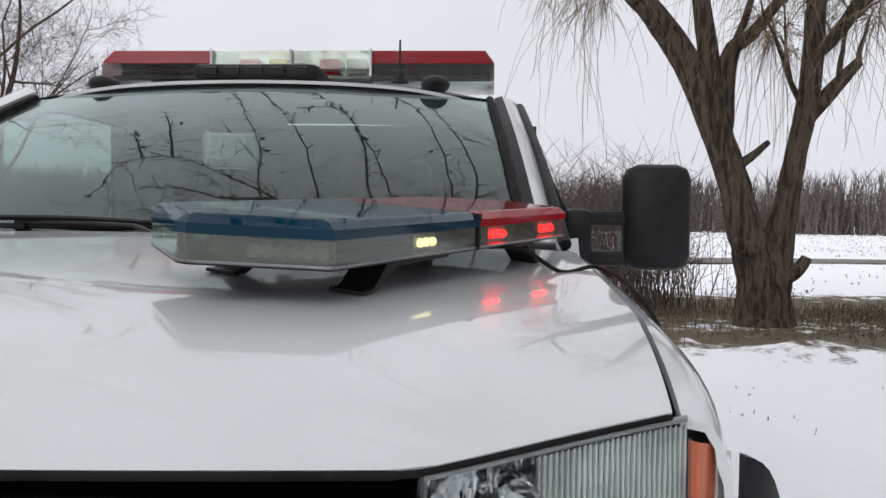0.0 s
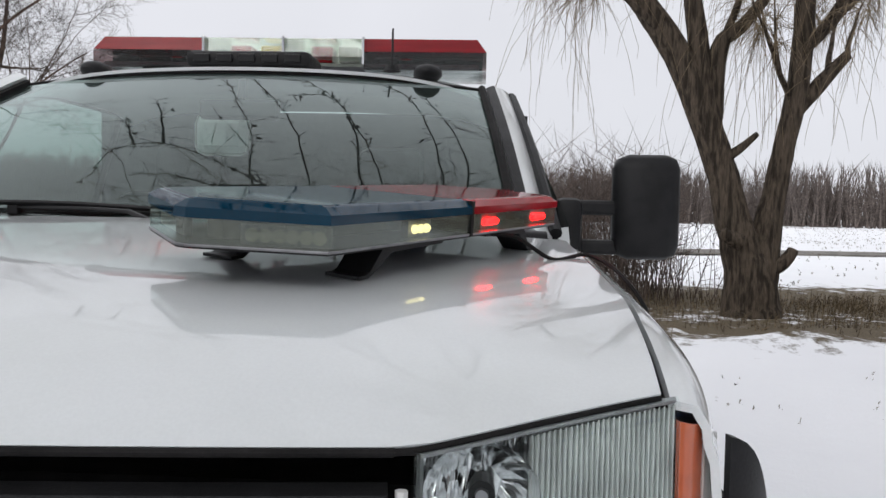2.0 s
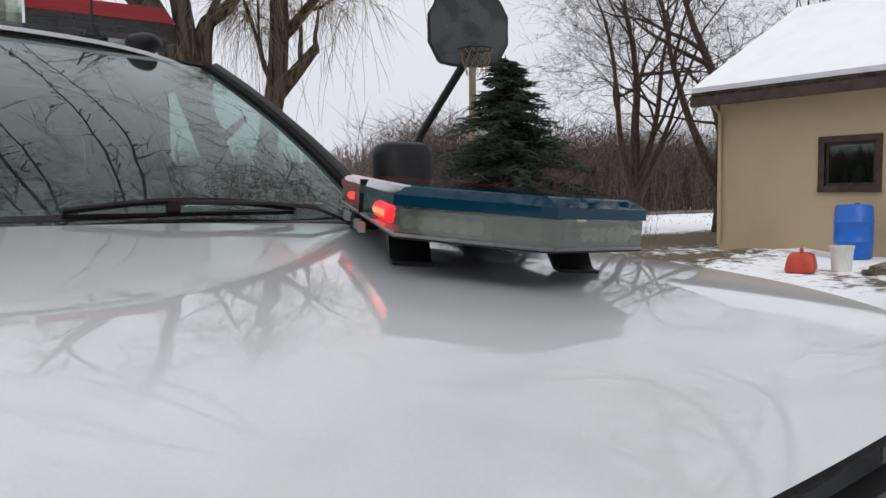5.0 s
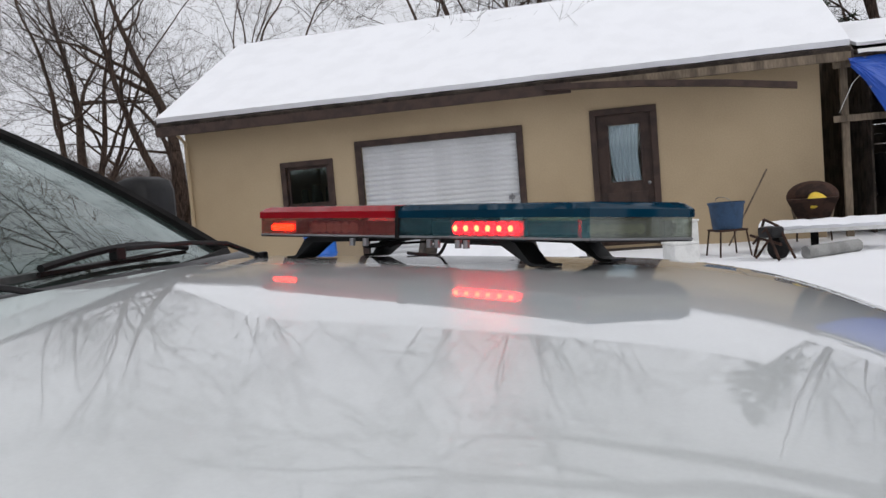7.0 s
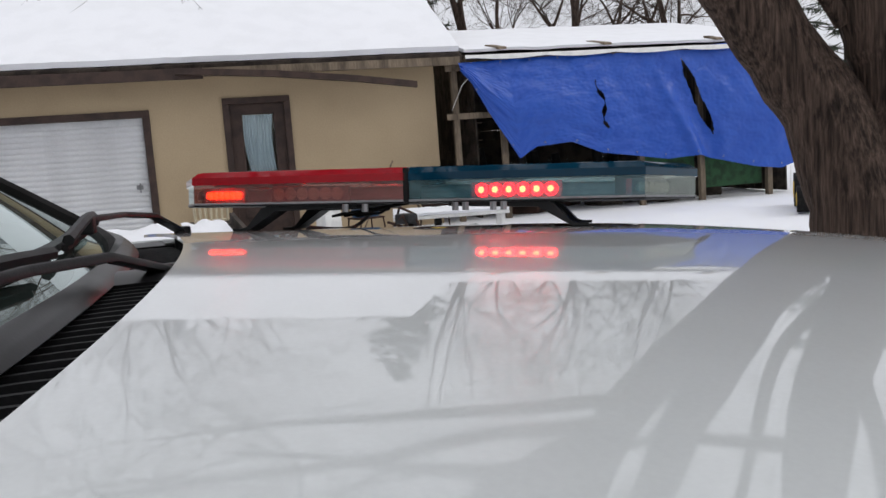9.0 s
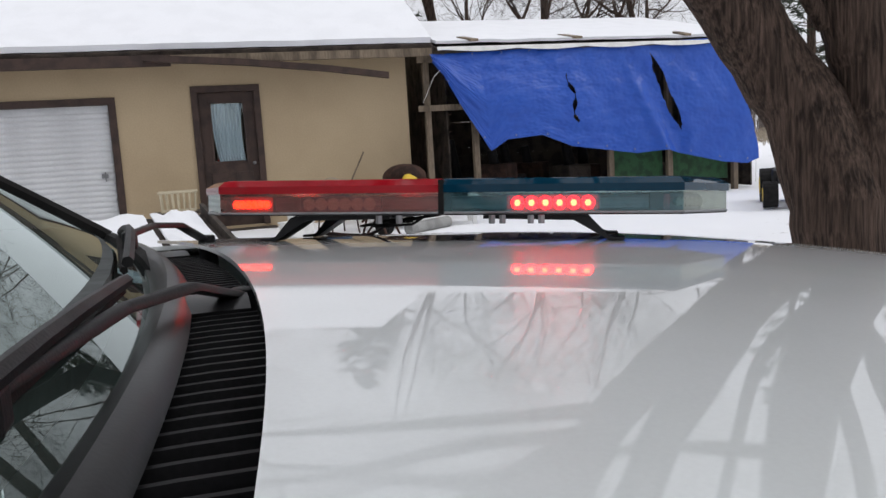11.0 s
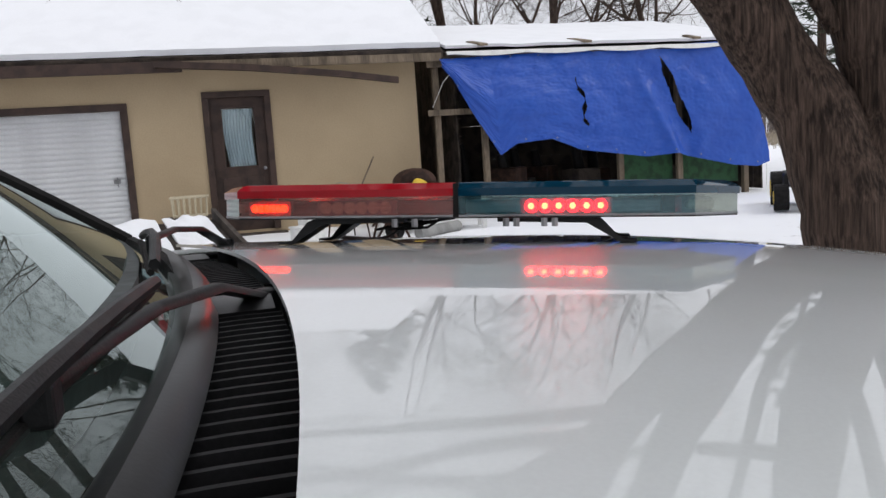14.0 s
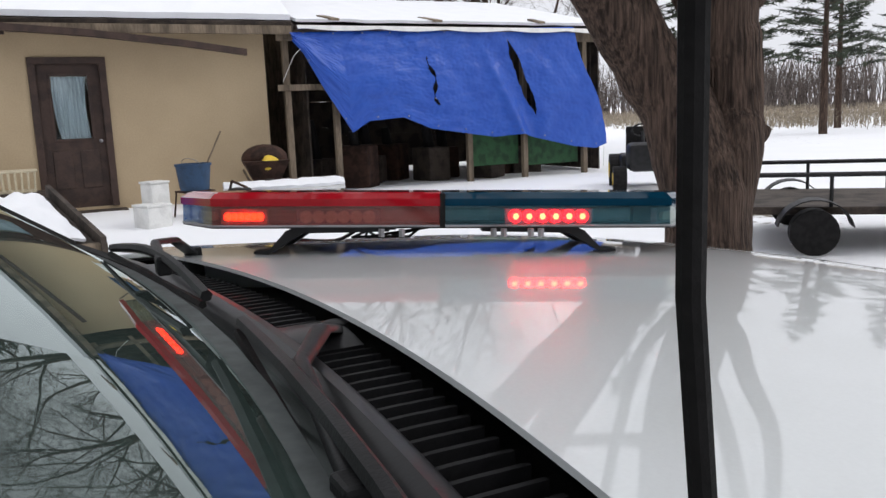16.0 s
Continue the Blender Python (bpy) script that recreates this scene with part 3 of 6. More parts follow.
# scalloped strip of snow and felt along the eave
bm = B()
sheet(bm, lambda u, v: (11.86 - 0.035 * u, SY0 + (SY1 - SY0) * v, 2.74 - u * (0.05 + 0.035 * abs(math.sin(v * 16)))), 3, 90, 0.012)
spart("eave_flap", bm, M_WHITE_PLASTIC, "torn white sheeting along the eave", smooth=True)
for yy, tilt in ((-3.35, 0.2), (-5.25, 0.25), (-7.4, -0.1)):
    bm = B()
    box(bm, 11.88, 12.35, yy, yy + 0.14, 2.83, 2.87, 0.004)
    for v in bm.verts:
        v.co.y += tilt * (v.co.x - 11.9)
        v.co.z += 0.22 * (v.co.x - 11.9)
    spart("board", bm, M_OLDWOOD)
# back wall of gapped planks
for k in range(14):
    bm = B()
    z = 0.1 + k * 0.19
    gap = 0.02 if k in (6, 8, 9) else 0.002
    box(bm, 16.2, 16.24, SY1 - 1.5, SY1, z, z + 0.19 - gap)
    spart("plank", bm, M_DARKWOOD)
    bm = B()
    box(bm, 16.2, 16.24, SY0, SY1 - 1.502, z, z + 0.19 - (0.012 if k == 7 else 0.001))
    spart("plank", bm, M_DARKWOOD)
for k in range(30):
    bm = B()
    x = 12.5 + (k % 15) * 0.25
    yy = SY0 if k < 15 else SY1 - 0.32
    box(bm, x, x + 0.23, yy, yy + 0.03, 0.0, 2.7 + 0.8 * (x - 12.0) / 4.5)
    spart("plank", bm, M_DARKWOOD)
bm = B()
box(bm, 12.3, 12.33, -7.0, -5.9, 0.25, 1.06)
spart("panel", bm, M_GREEN, "dark green board")
bm = B()
box(bm, 12.3, 12.33, -8.4, -7.1, 0.2, 0.95)
spart("panel", bm, M_GREEN, "dark green board")
bm = B()
box(bm, 12.25, 12.31, -6.9, -6.0, 1.06, 1.14, 0.005)
spart("shelf_board", bm, M_YELLOW, "yellow-brown board")


HEM = ((0.0, 2.50), (0.03, 2.28), (0.075, 1.75), (0.15, 1.0), (0.20, 1.18), (0.30, 1.22), (0.39, 1.0), (0.60, 0.80), (0.69, 0.83), (0.88, 0.54), (0.96, 0.48), (1.0, 0.56))


def hem_at(u):
    """Height of the cloth's uneven lower hem."""
    for (u0, z0), (u1, z1) in zip(HEM, HEM[1:]):
        if u <= u1:
            return z0 + (z1 - z0) * (u - u0) / (u1 - u0)
    return HEM[-1][1]


def tarp_point(u, v):
    """u along the eave from the garage side, v down the cloth; the lower hem sags unevenly."""
    top_y, low_y = -2.50 - 5.55 * u, -2.50 - 6.2 * u
    top_z = 2.63 + 0.15 * u
    z = top_z + (hem_at(u) - top_z) * v
    y = top_y + (low_y - top_y) * smooth01(0.0, 1.0, v)
    belly = 0.16 * math.sin(v * 2.4) * (0.6 + 0.4 * math.sin(u * 7))
    fold = 0.10 * math.exp(-((u - 0.62 - 0.07 * v) / 0.022) ** 2) * v - 0.06 * math.exp(-((u - 0.67 - 0.07 * v) / 0.03) ** 2) * v
    slant = u * 34 + v * 9
    creases = 0.016 * math.sin(slant) * math.sin(v * 3) + 0.05 * noise.noise((u * 8, v * 3, 1.0)) + 0.022 * noise.noise((u * 26 + v * 6, v * 10, 5.0)) + 0.008 * noise.noise((u * 90 + v * 20, v * 40, 2.0))
    return (11.90 - belly - creases - fold - 0.05 * v, y, z)


bm = B()
sheet(bm, tarp_point, 300, 110)
cut = []
for fc in bm.faces:
    c = fc.calc_center_median()
    if abs(c.y + 4.98 + 0.04 * math.sin(c.z * 11) - 0.16 * (c.z - 1.8)) < 0.05 * smooth01(1.34, 1.5, c.z) * smooth01(2.3, 2.05, c.z) * (0.6 + 0.4 * math.sin(c.z * 23)):
        cut.append(fc)
    elif abs(c.y + 6.82 - 0.42 * (c.z - 1.9)) < 0.085 * smooth01(1.1, 1.5, c.z) * smooth01(2.6, 2.2, c.z):
        cut.append(fc)
bmesh.ops.delete(bm, geom=cut, context="FACES")
bmesh.ops.solidify(bm, geom=list(bm.faces), thickness=0.004)
tarp = thing("tarp", "torn bright blue tarpaulin hanging from the shed eave", "tarp")
part("cloth", bm, M_TARP, tarp, smooth=True, sharp=80)
for k in range(11):
    u = 0.04 + 0.092 * k
    for v in (0.02, 0.965):
        q = Vector(tarp_point(u, v))
        bm = B()
        tube(bm, [q + Vector((-0.012, 0.013 * math.cos(a), 0.013 * math.sin(a))) for a in np.linspace(0, math.tau, 9)], 0.004, 5)
        part("eyelet", bm, M_STEEL, tarp)
bm = B()
sheet(bm, lambda u, v: Vector(tarp_point(u, 0.99 + 0.012 * v)) + Vector((-0.004, 0, 0)), 130, 1, 0.006)
part("hem", bm, M_TARP, tarp)
for u in (0.02, 0.98):
    q = Vector(tarp_point(u, 0.97))
    bm = B()
    tube(bm, [q, q + Vector((0.04, 0.1 * (1 if u < 0.5 else -1), -0.1)), Vector((12.02, q.y + 0.25 * (1 if u < 0.5 else -1), q.z - 0.5))], 0.005, 5)
    part("tie_rope", bm, M_WHITE_PLASTIC, tarp)

# settle the buildings on their true line
for ob in (garage, shed, tarp):
    ob.location += Vector((0.037, 0.08, -0.014))


# ---- the truck ----
XC = -0.477
truck = thing("truck", "white pickup truck with emergency lights and towing mirrors", "truck", at=(XC, 1.8, -0.1))


def tpart(name, bm, mat, label="", parent=None, **kw):
    ob = part(name, bm, mat, parent or truck, label, **kw)
    if parent is None:
        ob.matrix_parent_inverse = truck.matrix_world.inverted()
    return ob


def hood_z(u, y):
    """Height of the bonnet, u metres from the middle line."""
    nose_y = 0.20 + 0.09 * (u / 0.9) ** 2
    return 0.985 + 0.055 * (y - 0.36) / 0.9 - 0.05 * u * u - (0.085 - 0.03 * (u / 0.9) ** 2) * math.exp(-(y - nose_y) / 0.11)


def hood_front(u):
    a = abs(u)
    return 0.20 + 0.05 * (a / 0.668) ** 2 if a < 0.668 else 0.25 + 0.095 * ((a - 0.668) / 0.209) ** 1.15


HOOD_REAR = 1.222


def hood_rear(u):
    return HOOD_REAR + 0.10 * (u / 0.79) ** 2


def hood_point(s, t):
    e = 2 * s - 1
    y0 = hood_front(e * 0.876)
    y = y0 + (hood_rear(e * 0.896) - y0) * t ** 1.6
    u = e * (0.876 + 0.02 * min(1.0, (y - y0) / 0.3))
    return (XC + u, y, hood_z(u, y) + 0.012)


bm = B()
sheet(bm, hood_point, 56, 48, 0.005)
tpart("hood", bm, M_PAINT, "glossy white bonnet with small chips", smooth=True, sharp=50)
bm = B()
sheet(bm, lambda s, t: (XC - 0.95 + 1.9 * s, 0.40 + 0.80 * t, 0.80 + 0.1 * t), 6, 6, -0.02)
tpart("engine_bay", bm, M_RUBBER)


def arch(y):
    d = abs(y - 0.98)
    return 0.30 + math.sqrt(max(0.0, 0.47 ** 2 - d * d)) if d < 0.47 else 0.22


for side in (-1, 1):
    bm = B()

    def fender(s, t, side=side):
        y = 0.352 + 1.32 * s
        z0 = hood_z(0.9, max(y, 0.352)) if y < 1.225 else hood_z(0.9, 1.225) + 0.02 * (y - 1.225)
        low = arch(y)
        e0 = 0.884 + 0.02 * min(1.0, (y - 0.352) / 0.3)
        prof = ((e0, z0 - 0.002), (0.914, z0 - 0.006), (0.932, z0 - 0.02), (0.943, z0 - 0.05), (0.949, z0 - 0.11), (0.956, z0 - 0.2), (0.962, min(z0 - 0.25, low + 0.05)), (0.958, min(z0 - 0.26, low)))
        k = t * (len(prof) - 1)
        i = min(int(k), len(prof) - 2)
        q = k - i
        a = prof[i][0] + (prof[i + 1][0] - prof[i][0]) * q
        z = prof[i][1] + (prof[i + 1][1] - prof[i][1]) * q
        a -= 0.022 * math.exp(-(y - 0.352) / 0.09) * min(1.0, t * 3)
        return (XC + side * a, y, z)
    sheet(bm, fender, 40, 14, 0.008)
    tpart("fender", bm, M_PAINT, smooth=True, sharp=60)
    bm = B()
    pts = [(XC + side * 0.962, 0.98 + 0.47 * math.cos(a), 0.30 + 0.47 * math.sin(a)) for a in np.linspace(-0.1, math.pi + 0.1, 24)]
    tube(bm, pts, 0.03, 8)
    tpart("wheel_arch_flare", bm, M_BLACK, "black plastic wheel arch flare", smooth=True)
    bm = B()
    tube(bm, [(XC + side * (0.880 + 0.02 * min(1.0, (y - 0.352) / 0.3)), y, hood_z(0.9, y) - 0.012) for y in np.linspace(0.36, 1.33, 24)], 0.006, 6)
    tpart("seam", bm, M_RUBBER)
    # door, rear body
    bm = B()

    def flank(s, t, side=side):
        y = 1.675 + 1.35 * s
        z = 0.2 + 0.84 * t
        return (XC + side * (0.965 - 0.05 * (1 - t) ** 3 - 0.03 * t ** 4), y, z)
    sheet(bm, flank, 8, 12, 0.03)
    dr = tpart("door", bm, M_PAINT, smooth=True)
    bm = B()
    box(bm, XC + side * 1.0 - 0.015, XC + side * 1.0 + 0.015, 2.72, 2.92, 0.86, 0.9, 0.008)
    part("handle", bm, M_BLACK, dr)
    bm = B()

    def bed(s, t, side=side):
        y = 3.04 + 2.2 * s
        z = 0.22 + 0.8 * t
        if abs(y - 4.3) < 0.46 and t < 0.6:
            z = max(z, 0.30 + math.sqrt(0.46 ** 2 - (y - 4.3) ** 2) * 0.98)
        return (XC + side * 0.965, y, z)
    sheet(bm, bed, 44, 14, 0.03)
    tpart("bed_side", bm, M_PAINT, smooth=True)
    # wheels
    for wy in (0.98, 4.3):
        bm = B()
        prof = ((0.19, 0.0), (0.24, 0.03), (0.36, 0.03), (0.395, 0.06), (0.40, 0.13), (0.395, 0.2), (0.36, 0.23), (0.2, 0.23))
        rings = [[bm.verts.new((XC + side * (0.95 - w_), wy + r_ * math.cos(a), 0.29 + r_ * math.sin(a))) for a in np.linspace(0, math.tau, 36, endpoint=False)] for r_, w_ in prof]
        for p_, q_ in zip(rings, rings[1:]):
            for k in range(36):
                bm.faces.new((p_[k], p_[(k + 1) % 36], q_[(k + 1) % 36], q_[k]))
        wh = tpart("wheel", bm, M_RUBBER, "black tyre on a steel wheel", smooth=True)
        bm = B()
        cyl(bm, (XC + side * 0.93, wy, 0.29), (XC + side * 0.78, wy, 0.29), 0.2, n=24)
        cyl(bm, (XC + side * 0.955, wy, 0.29), (XC + side * 0.93, wy, 0.29), 0.06, 0.08, n=16)
        part("rim", bm, M_STEEL, wh, "dull steel rim")
    # headlight: body, corrugated glass, round reflector with its bulb, clear cover, amber end
    def rim_at(s):
        u = 0.676 + 0.216 * s
        return XC + side * u, hood_front(u), hood_z(u, hood_front(u)) + 0.012

    def cover(s, t, back=0.0, low=0.0):
        x, y, z = rim_at(s)
        top = z - 0.005 - low
        return (x, y - 0.015 + back + 0.016 * max(0.0, (t - 0.8) / 0.2) ** 2, 0.62 + (top - 0.62) * math.sin(t * math.pi / 2))
    bm = B()
    sheet(bm, lambda s, t: (rim_at(s)[0], rim_at(s)[1] + 0.045, 0.62 + (rim_at(s)[2] - 0.635) * t), 8, 4, 0.01)
    hl = tpart("headlight", bm, M_LAMP, "fluted clear headlight with amber end")
    bm = B()
    sheet(bm, lambda s, t: (rim_at(0.015 + 0.385 * s)[0], rim_at(0.015 + 0.385 * s)[1] + 0.036 + 0.005 * math.sin(s * 46) * math.cos(t * 30), 0.622 + (rim_at(0.015 + 0.385 * s)[2] - 0.64) * t), 40, 30)
    part("faceted_reflector", bm, M_CHROME, hl, "bright faceted reflector")
    bm = B()
    sheet(bm, lambda s, t: cover(0.02 + 0.97 * s, 0.93 + 0.05 * t, 0.004), 24, 2, 0.003)
    part("lens_frame", bm, M_STEEL, hl, "dull grey lens frame")
    bm = B()
    sheet(bm, cover, 24, 16)
    part("lens", bm, M_LENS, hl, smooth=True).visible_shadow = False
    for k in range(28):
        s0, s1 = 0.40 + 0.0212 * k, 0.40 + 0.0212 * (k + 1)
        bm = B()

        def rib(p, t, s0=s0, s1=s1):
            x, y, z = cover(s0 + (s1 - s0) * p, 0.0, 0.012)
            top = rim_at(s0)[2] - 0.012 - 0.002 * math.cos(p * math.tau)
            return (x, y - 0.0065 * math.sin(math.pi * p) + 0.006 * t * t + 0.0012 * math.sin(t * 23 + s0 * 60), 0.622 + (top - 0.622) * t)
        sheet(bm, rib, 6, 12)
        part("flute", bm, M_LAMP, hl, smooth=True)
    bx, by, bz = rim_at(0.23)
    bm = B()
    rings = [[bm.verts.new((bx + r * math.cos(a), by + d + 0.003 * math.cos(7 * a + 90 * r), bz - 0.052 + r * math.sin(a) * 0.95)) for a in np.linspace(0, math.tau, 28, endpoint=False)] for r, d in ((0.046, 0.002), (0.043, 0.012), (0.036, 0.024), (0.026, 0.034), (0.016, 0.040))]
    for p_, q_ in zip(rings, rings[1:]):
        for k in range(28):
            bm.faces.new((p_[k], p_[(k + 1) % 28], q_[(k + 1) % 28], q_[k]))
    bm.faces.new(rings[-1])
    part("reflector", bm, M_CHROME, hl)
    bm = B()
    cyl(bm, (bx, by + 0.04, bz - 0.052), (bx, by + 0.008, bz - 0.052), 0.010, 0.011, 14)
    part("bulb", bm, M_BLACK, hl, "dark bulb shade")
    bm = B()
    cyl(bm, (bx, by + 0.01, bz - 0.052), (bx, by + 0.004, bz - 0.052), 0.006, 0.005, 12)
    part("bulb_tip", bm, M_STEEL, hl)
    bm = B()
    sheet(bm, lambda s, t: (XC + side * (0.892 + 0.028 * s), 0.336 + 0.03 * s * s + 0.006 * t * t, 0.62 + (0.282 - 0.008 * s) * t), 8, 8, 0.008)
    part("amber_marker", bm, M_AMBER, hl, "orange side marker", smooth=True)
    bm = B()
    sheet(bm, lambda s, t: (XC + side * (0.9205 + 0.02 * s), 0.364 + 0.03 * s + 0.006 * t * t, 0.62 + (0.272 - 0.014 * s) * t), 6, 8, 0.006)
    part("corner_lens", bm, M_WHITE_PLASTIC, hl, "pale clouded lens corner", smooth=True)
    bm = B()
    tube(bm, [(XC + side * u, hood_front(u) + 0.001, hood_z(u, hood_front(u)) + 0.0075) for u in np.linspace(0.66, 0.875, 16)], 0.003, 8)
    tpart("headlight_surround", bm, M_RUBBER)
    bm = B()
    sheet(bm, lambda s, t: (XC + side * (0.9405 + 0.046 * s), 0.376 + 0.05 * s * s, 0.884 - 0.10 * s * s - 0.4 * t), 8, 8, 0.012)
    tpart("fender_flare", bm, M_BLACK, "black plastic fender flare", smooth=True)
    bm = B()
    tube(bm, [(XC + side * 0.666, 0.246, 0.868), (XC + side * 0.666, 0.241, 0.75), (XC + side * 0.666, 0.246, 0.6)], 0.005, 6)
    tpart("grille_trim", bm, M_WHITE_PLASTIC)

bm = B()
tube(bm, [(XC + u, hood_front(u) + 0.001, hood_z(u, hood_front(u)) + 0.0075) for u in np.linspace(-0.66, 0.66, 40)], 0.004, 8)
tpart("hood_seal", bm, M_RUBBER)
# grille and bumper
bm = B()
sheet(bm, lambda s, t: (XC - 0.655 + 1.31 * s, 0.212 + 0.04 * (2 * s - 1) ** 2 + 0.02 * t, 0.872 - 0.12 * t), 16, 3, 0.02)
gr = tpart("grille", bm, M_BLACK, "black plastic grille")
for k in range(4):
    bm = B()
    z = 0.72 - k * 0.06
    box(bm, XC - 0.65, XC + 0.65, 0.25, 0.285, z - 0.012, z + 0.012, 0.004)
    part("slat", bm, M_BLACK, gr)
bm = B()
box(bm, XC - 0.65, XC + 0.65, 0.30, 0.33, 0.45, 0.76)
part("mesh", bm, M_RUBBER, gr)
bm = B()
box(bm, XC - 0.96, XC + 0.96, 0.08, 0.36, 0.2, 0.45, 0.04)
tpart("bumper", bm, M_CHROME, "chrome front bumper", smooth=True)
bm = B()
box(bm, XC - 0.9, XC + 0.9, 0.5, 5.2, 0.12, 0.3)
tpart("underbody", bm, M_RUBBER)


# windshield
def glass(u, t):
    """u across from -1 to 1, t up the screen."""
    wb, wt = 0.79, 0.705
    yb, yt = 1.303 + 0.12 * u * u, 2.07 + 0.085 * u * u
    zb, zt = 1.024 + 0.012 * u * u, 1.475 - 0.03 * u * u
    x = XC + u * (wb + (wt - wb) * t)
    return Vector((x, yb + (yt - yb) * t - 0.02 * math.sin(math.pi * t), zb + (zt - zb) * t + 0.018 * math.sin(math.pi * t)))


bm = B()
sheet(bm, lambda s, t: glass(-1 + 2 * s, t), 28, 16)
ws = tpart("windshield", bm, M_GLASS, "raked windscreen glass reflecting bare branches", smooth=True)
ws.visible_shadow = False
bm = B()
sheet(bm, lambda s, t: glass(-1 + 2 * s, 0.992 + 0.014 * t) + Vector((0, -0.002, 0.003)), 28, 2, 0.006)
tpart("windshield_seal", bm, M_RUBBER)
bm = B()
tube(bm, [glass(u, 0.0) + Vector((0, -0.006, 0.0)) for u in np.linspace(-1, 1, 30)], 0.012, 6)
tpart("windshield_seal", bm, M_RUBBER)
for side in (-1, 1):
    bm = B()
    tube(bm, [glass(side * 1.005, t) + Vector((side * 0.003, -0.003, 0.003)) for t in np.linspace(0, 1, 14)], 0.012, 6)
    tpart("windshield_seal", bm, M_RUBBER)
    bm = B()

    def pillar(s, t, side=side):
        p = glass(side * 1.01, t)
        return p + Vector((side * (0.012 + 0.075 * s), 0.075 * s * s + 0.01, 0.012 * math.sin(math.pi * s) - 0.03 * s * (1 - t)))
    sheet(bm, pillar, 6, 16, 0.03)
    tpart("pillar", bm, M_PAINT, smooth=True)
    bm = B()
    sheet(bm, lambda q, t: pillar((0.34 if side > 0 else 0.12) * q, t) + Vector((0, -0.006, 0.006)), 4, 16, 0.004)
    tpart("pillar_trim", bm, M_BLACK, "black rubber strip beside the windscreen", smooth=True)
    bm = B()
    sheet(bm, lambda q, t: pillar(0.92 + 0.25 * q, 0.08 + 0.9 * t) + Vector((side * 0.004, 0.0, 0.002)), 3, 16, 0.008)
    tpart("drip_rail", bm, M_BLACK, "black strip along the door opening", smooth=True)
    # window frame bar and side glass
    bm = B()
    tube(bm, [glass(side * 1.0, t) + Vector((side * 0.10, 0.1, -0.01)) for t in np.linspace(0.0, 1, 10)] + [Vector((XC + side * 0.80, 2.5, 1.455)), Vector((XC + side * 0.80, 3.0, 1.45)), Vector((XC + side * 0.93, 3.02, 1.05))], 0.016, 8)
    tpart("window_frame", bm, M_BLACK)
    bm = B()
    a = [Vector((XC + side * 0.945, 1.74, 1.04)), Vector((XC + side * 0.945, 3.0, 1.04)), Vector((XC + side * 0.80, 3.0, 1.45)), Vector((XC + side * 0.80, 2.25, 1.45))]
    bm.faces.new([bm.verts.new(p) for p in a])
    g_ = tpart("side_window", bm, M_SIDE_GLASS)
    g_.visible_shadow = False


# roof, back of the cab, bed
def roof_point(s, t):
    u = -1 + 2 * s
    y = 2.06 + 0.085 * u * u + (3.05 - 2.06 - 0.085 * u * u) * t
    return (XC + u * (0.72 + 0.06 * min(1, t * 4)), y, 1.480 + 0.045 * math.sin(min(1.0, t * 2.2) * math.pi / 2) - 0.03 * u * u - 0.05 * u ** 6 - 0.06 * max(0, t - 0.8) ** 2 * 20)


bm = B()
sheet(bm, roof_point, 24, 20, -0.01)
tpart("roof", bm, M_PAINT, smooth=True, sharp=60)
bm = wall_with_holes(-3.08, -3.04, XC - 0.9, XC + 0.9, 0.3, 1.47, [])
bmesh.ops.transform(bm, matrix=Matrix.Rotation(radians(-90), 4, "Z"), verts=bm.verts)
for v in bm.verts:
    v.co.y = abs(v.co.y) if abs(v.co.y) > 2 else v.co.y
tpart("cab_back", bm, M_INTERIOR)
bm = B()
box(bm, XC - 0.96, XC + 0.96, 3.1, 5.2, 0.42, 0.46)
tpart("bed_floor", bm, M_PAINT)
bm = B()
box(bm, XC - 0.96, XC + 0.96, 5.2, 5.26, 0.25, 1.02, 0.02)
tpart("tailgate", bm, M_PAINT)
# cabin
bm = B()
sheet(bm, lambda s, t: (XC - 0.76 + 1.52 * s, 1.345 + 0.12 * (2 * s - 1) ** 2 + 0.45 * t, 1.012 + 0.02 * math.sin(t * 3) - 0.03 * t), 12, 6, -0.05)
tpart("dashboard", bm, M_INTERIOR, smooth=True)
for sx in (-0.38, 0.38):
    bm = B()
    box(bm, XC + sx - 0.25, XC + sx + 0.25, 2.55, 2.72, 0.5, 1.12, 0.05)
    box(bm, XC + sx - 0.25, XC + sx + 0.25, 2.1, 2.6, 0.45, 0.62, 0.05)
    box(bm, XC + sx - 0.12, XC + sx + 0.12, 2.6, 2.7, 1.14, 1.3, 0.04)
    tpart("seat", bm, M_INTERIOR, smooth=True)
bm = B()
tube(bm, [(XC + 0.38 + 0.18 * math.cos(a), 1.98 + 0.07 * math.sin(a), 0.95 + 0.15 * math.sin(a)) for a in np.linspace(0, math.tau, 25)], 0.014, 8)
tpart("steering_wheel", bm, M_BLACK)
bm = B()
box(bm, XC - 0.12, XC + 0.12, 2.02, 2.05, 1.33, 1.39, 0.012)
cyl(bm, (XC, 2.04, 1.39), (XC, 2.06, 1.45), 0.012)
tpart("rear_view_mirror", bm, M_BLACK)
bm = B()
box(bm, XC - 0.17, XC + 0.0, 2.12, 2.16, 1.23, 1.36, 0.03)
tpart("dome_console", bm, M_WHITE_PLASTIC, "pale plastic unit behind the windscreen")
bm = B()
box(bm, XC - 0.5, XC + 0.5, 2.95, 3.0, 1.05, 1.12, 0.02)
tpart("rear_rail", bm, M_STEEL)
bm = B()
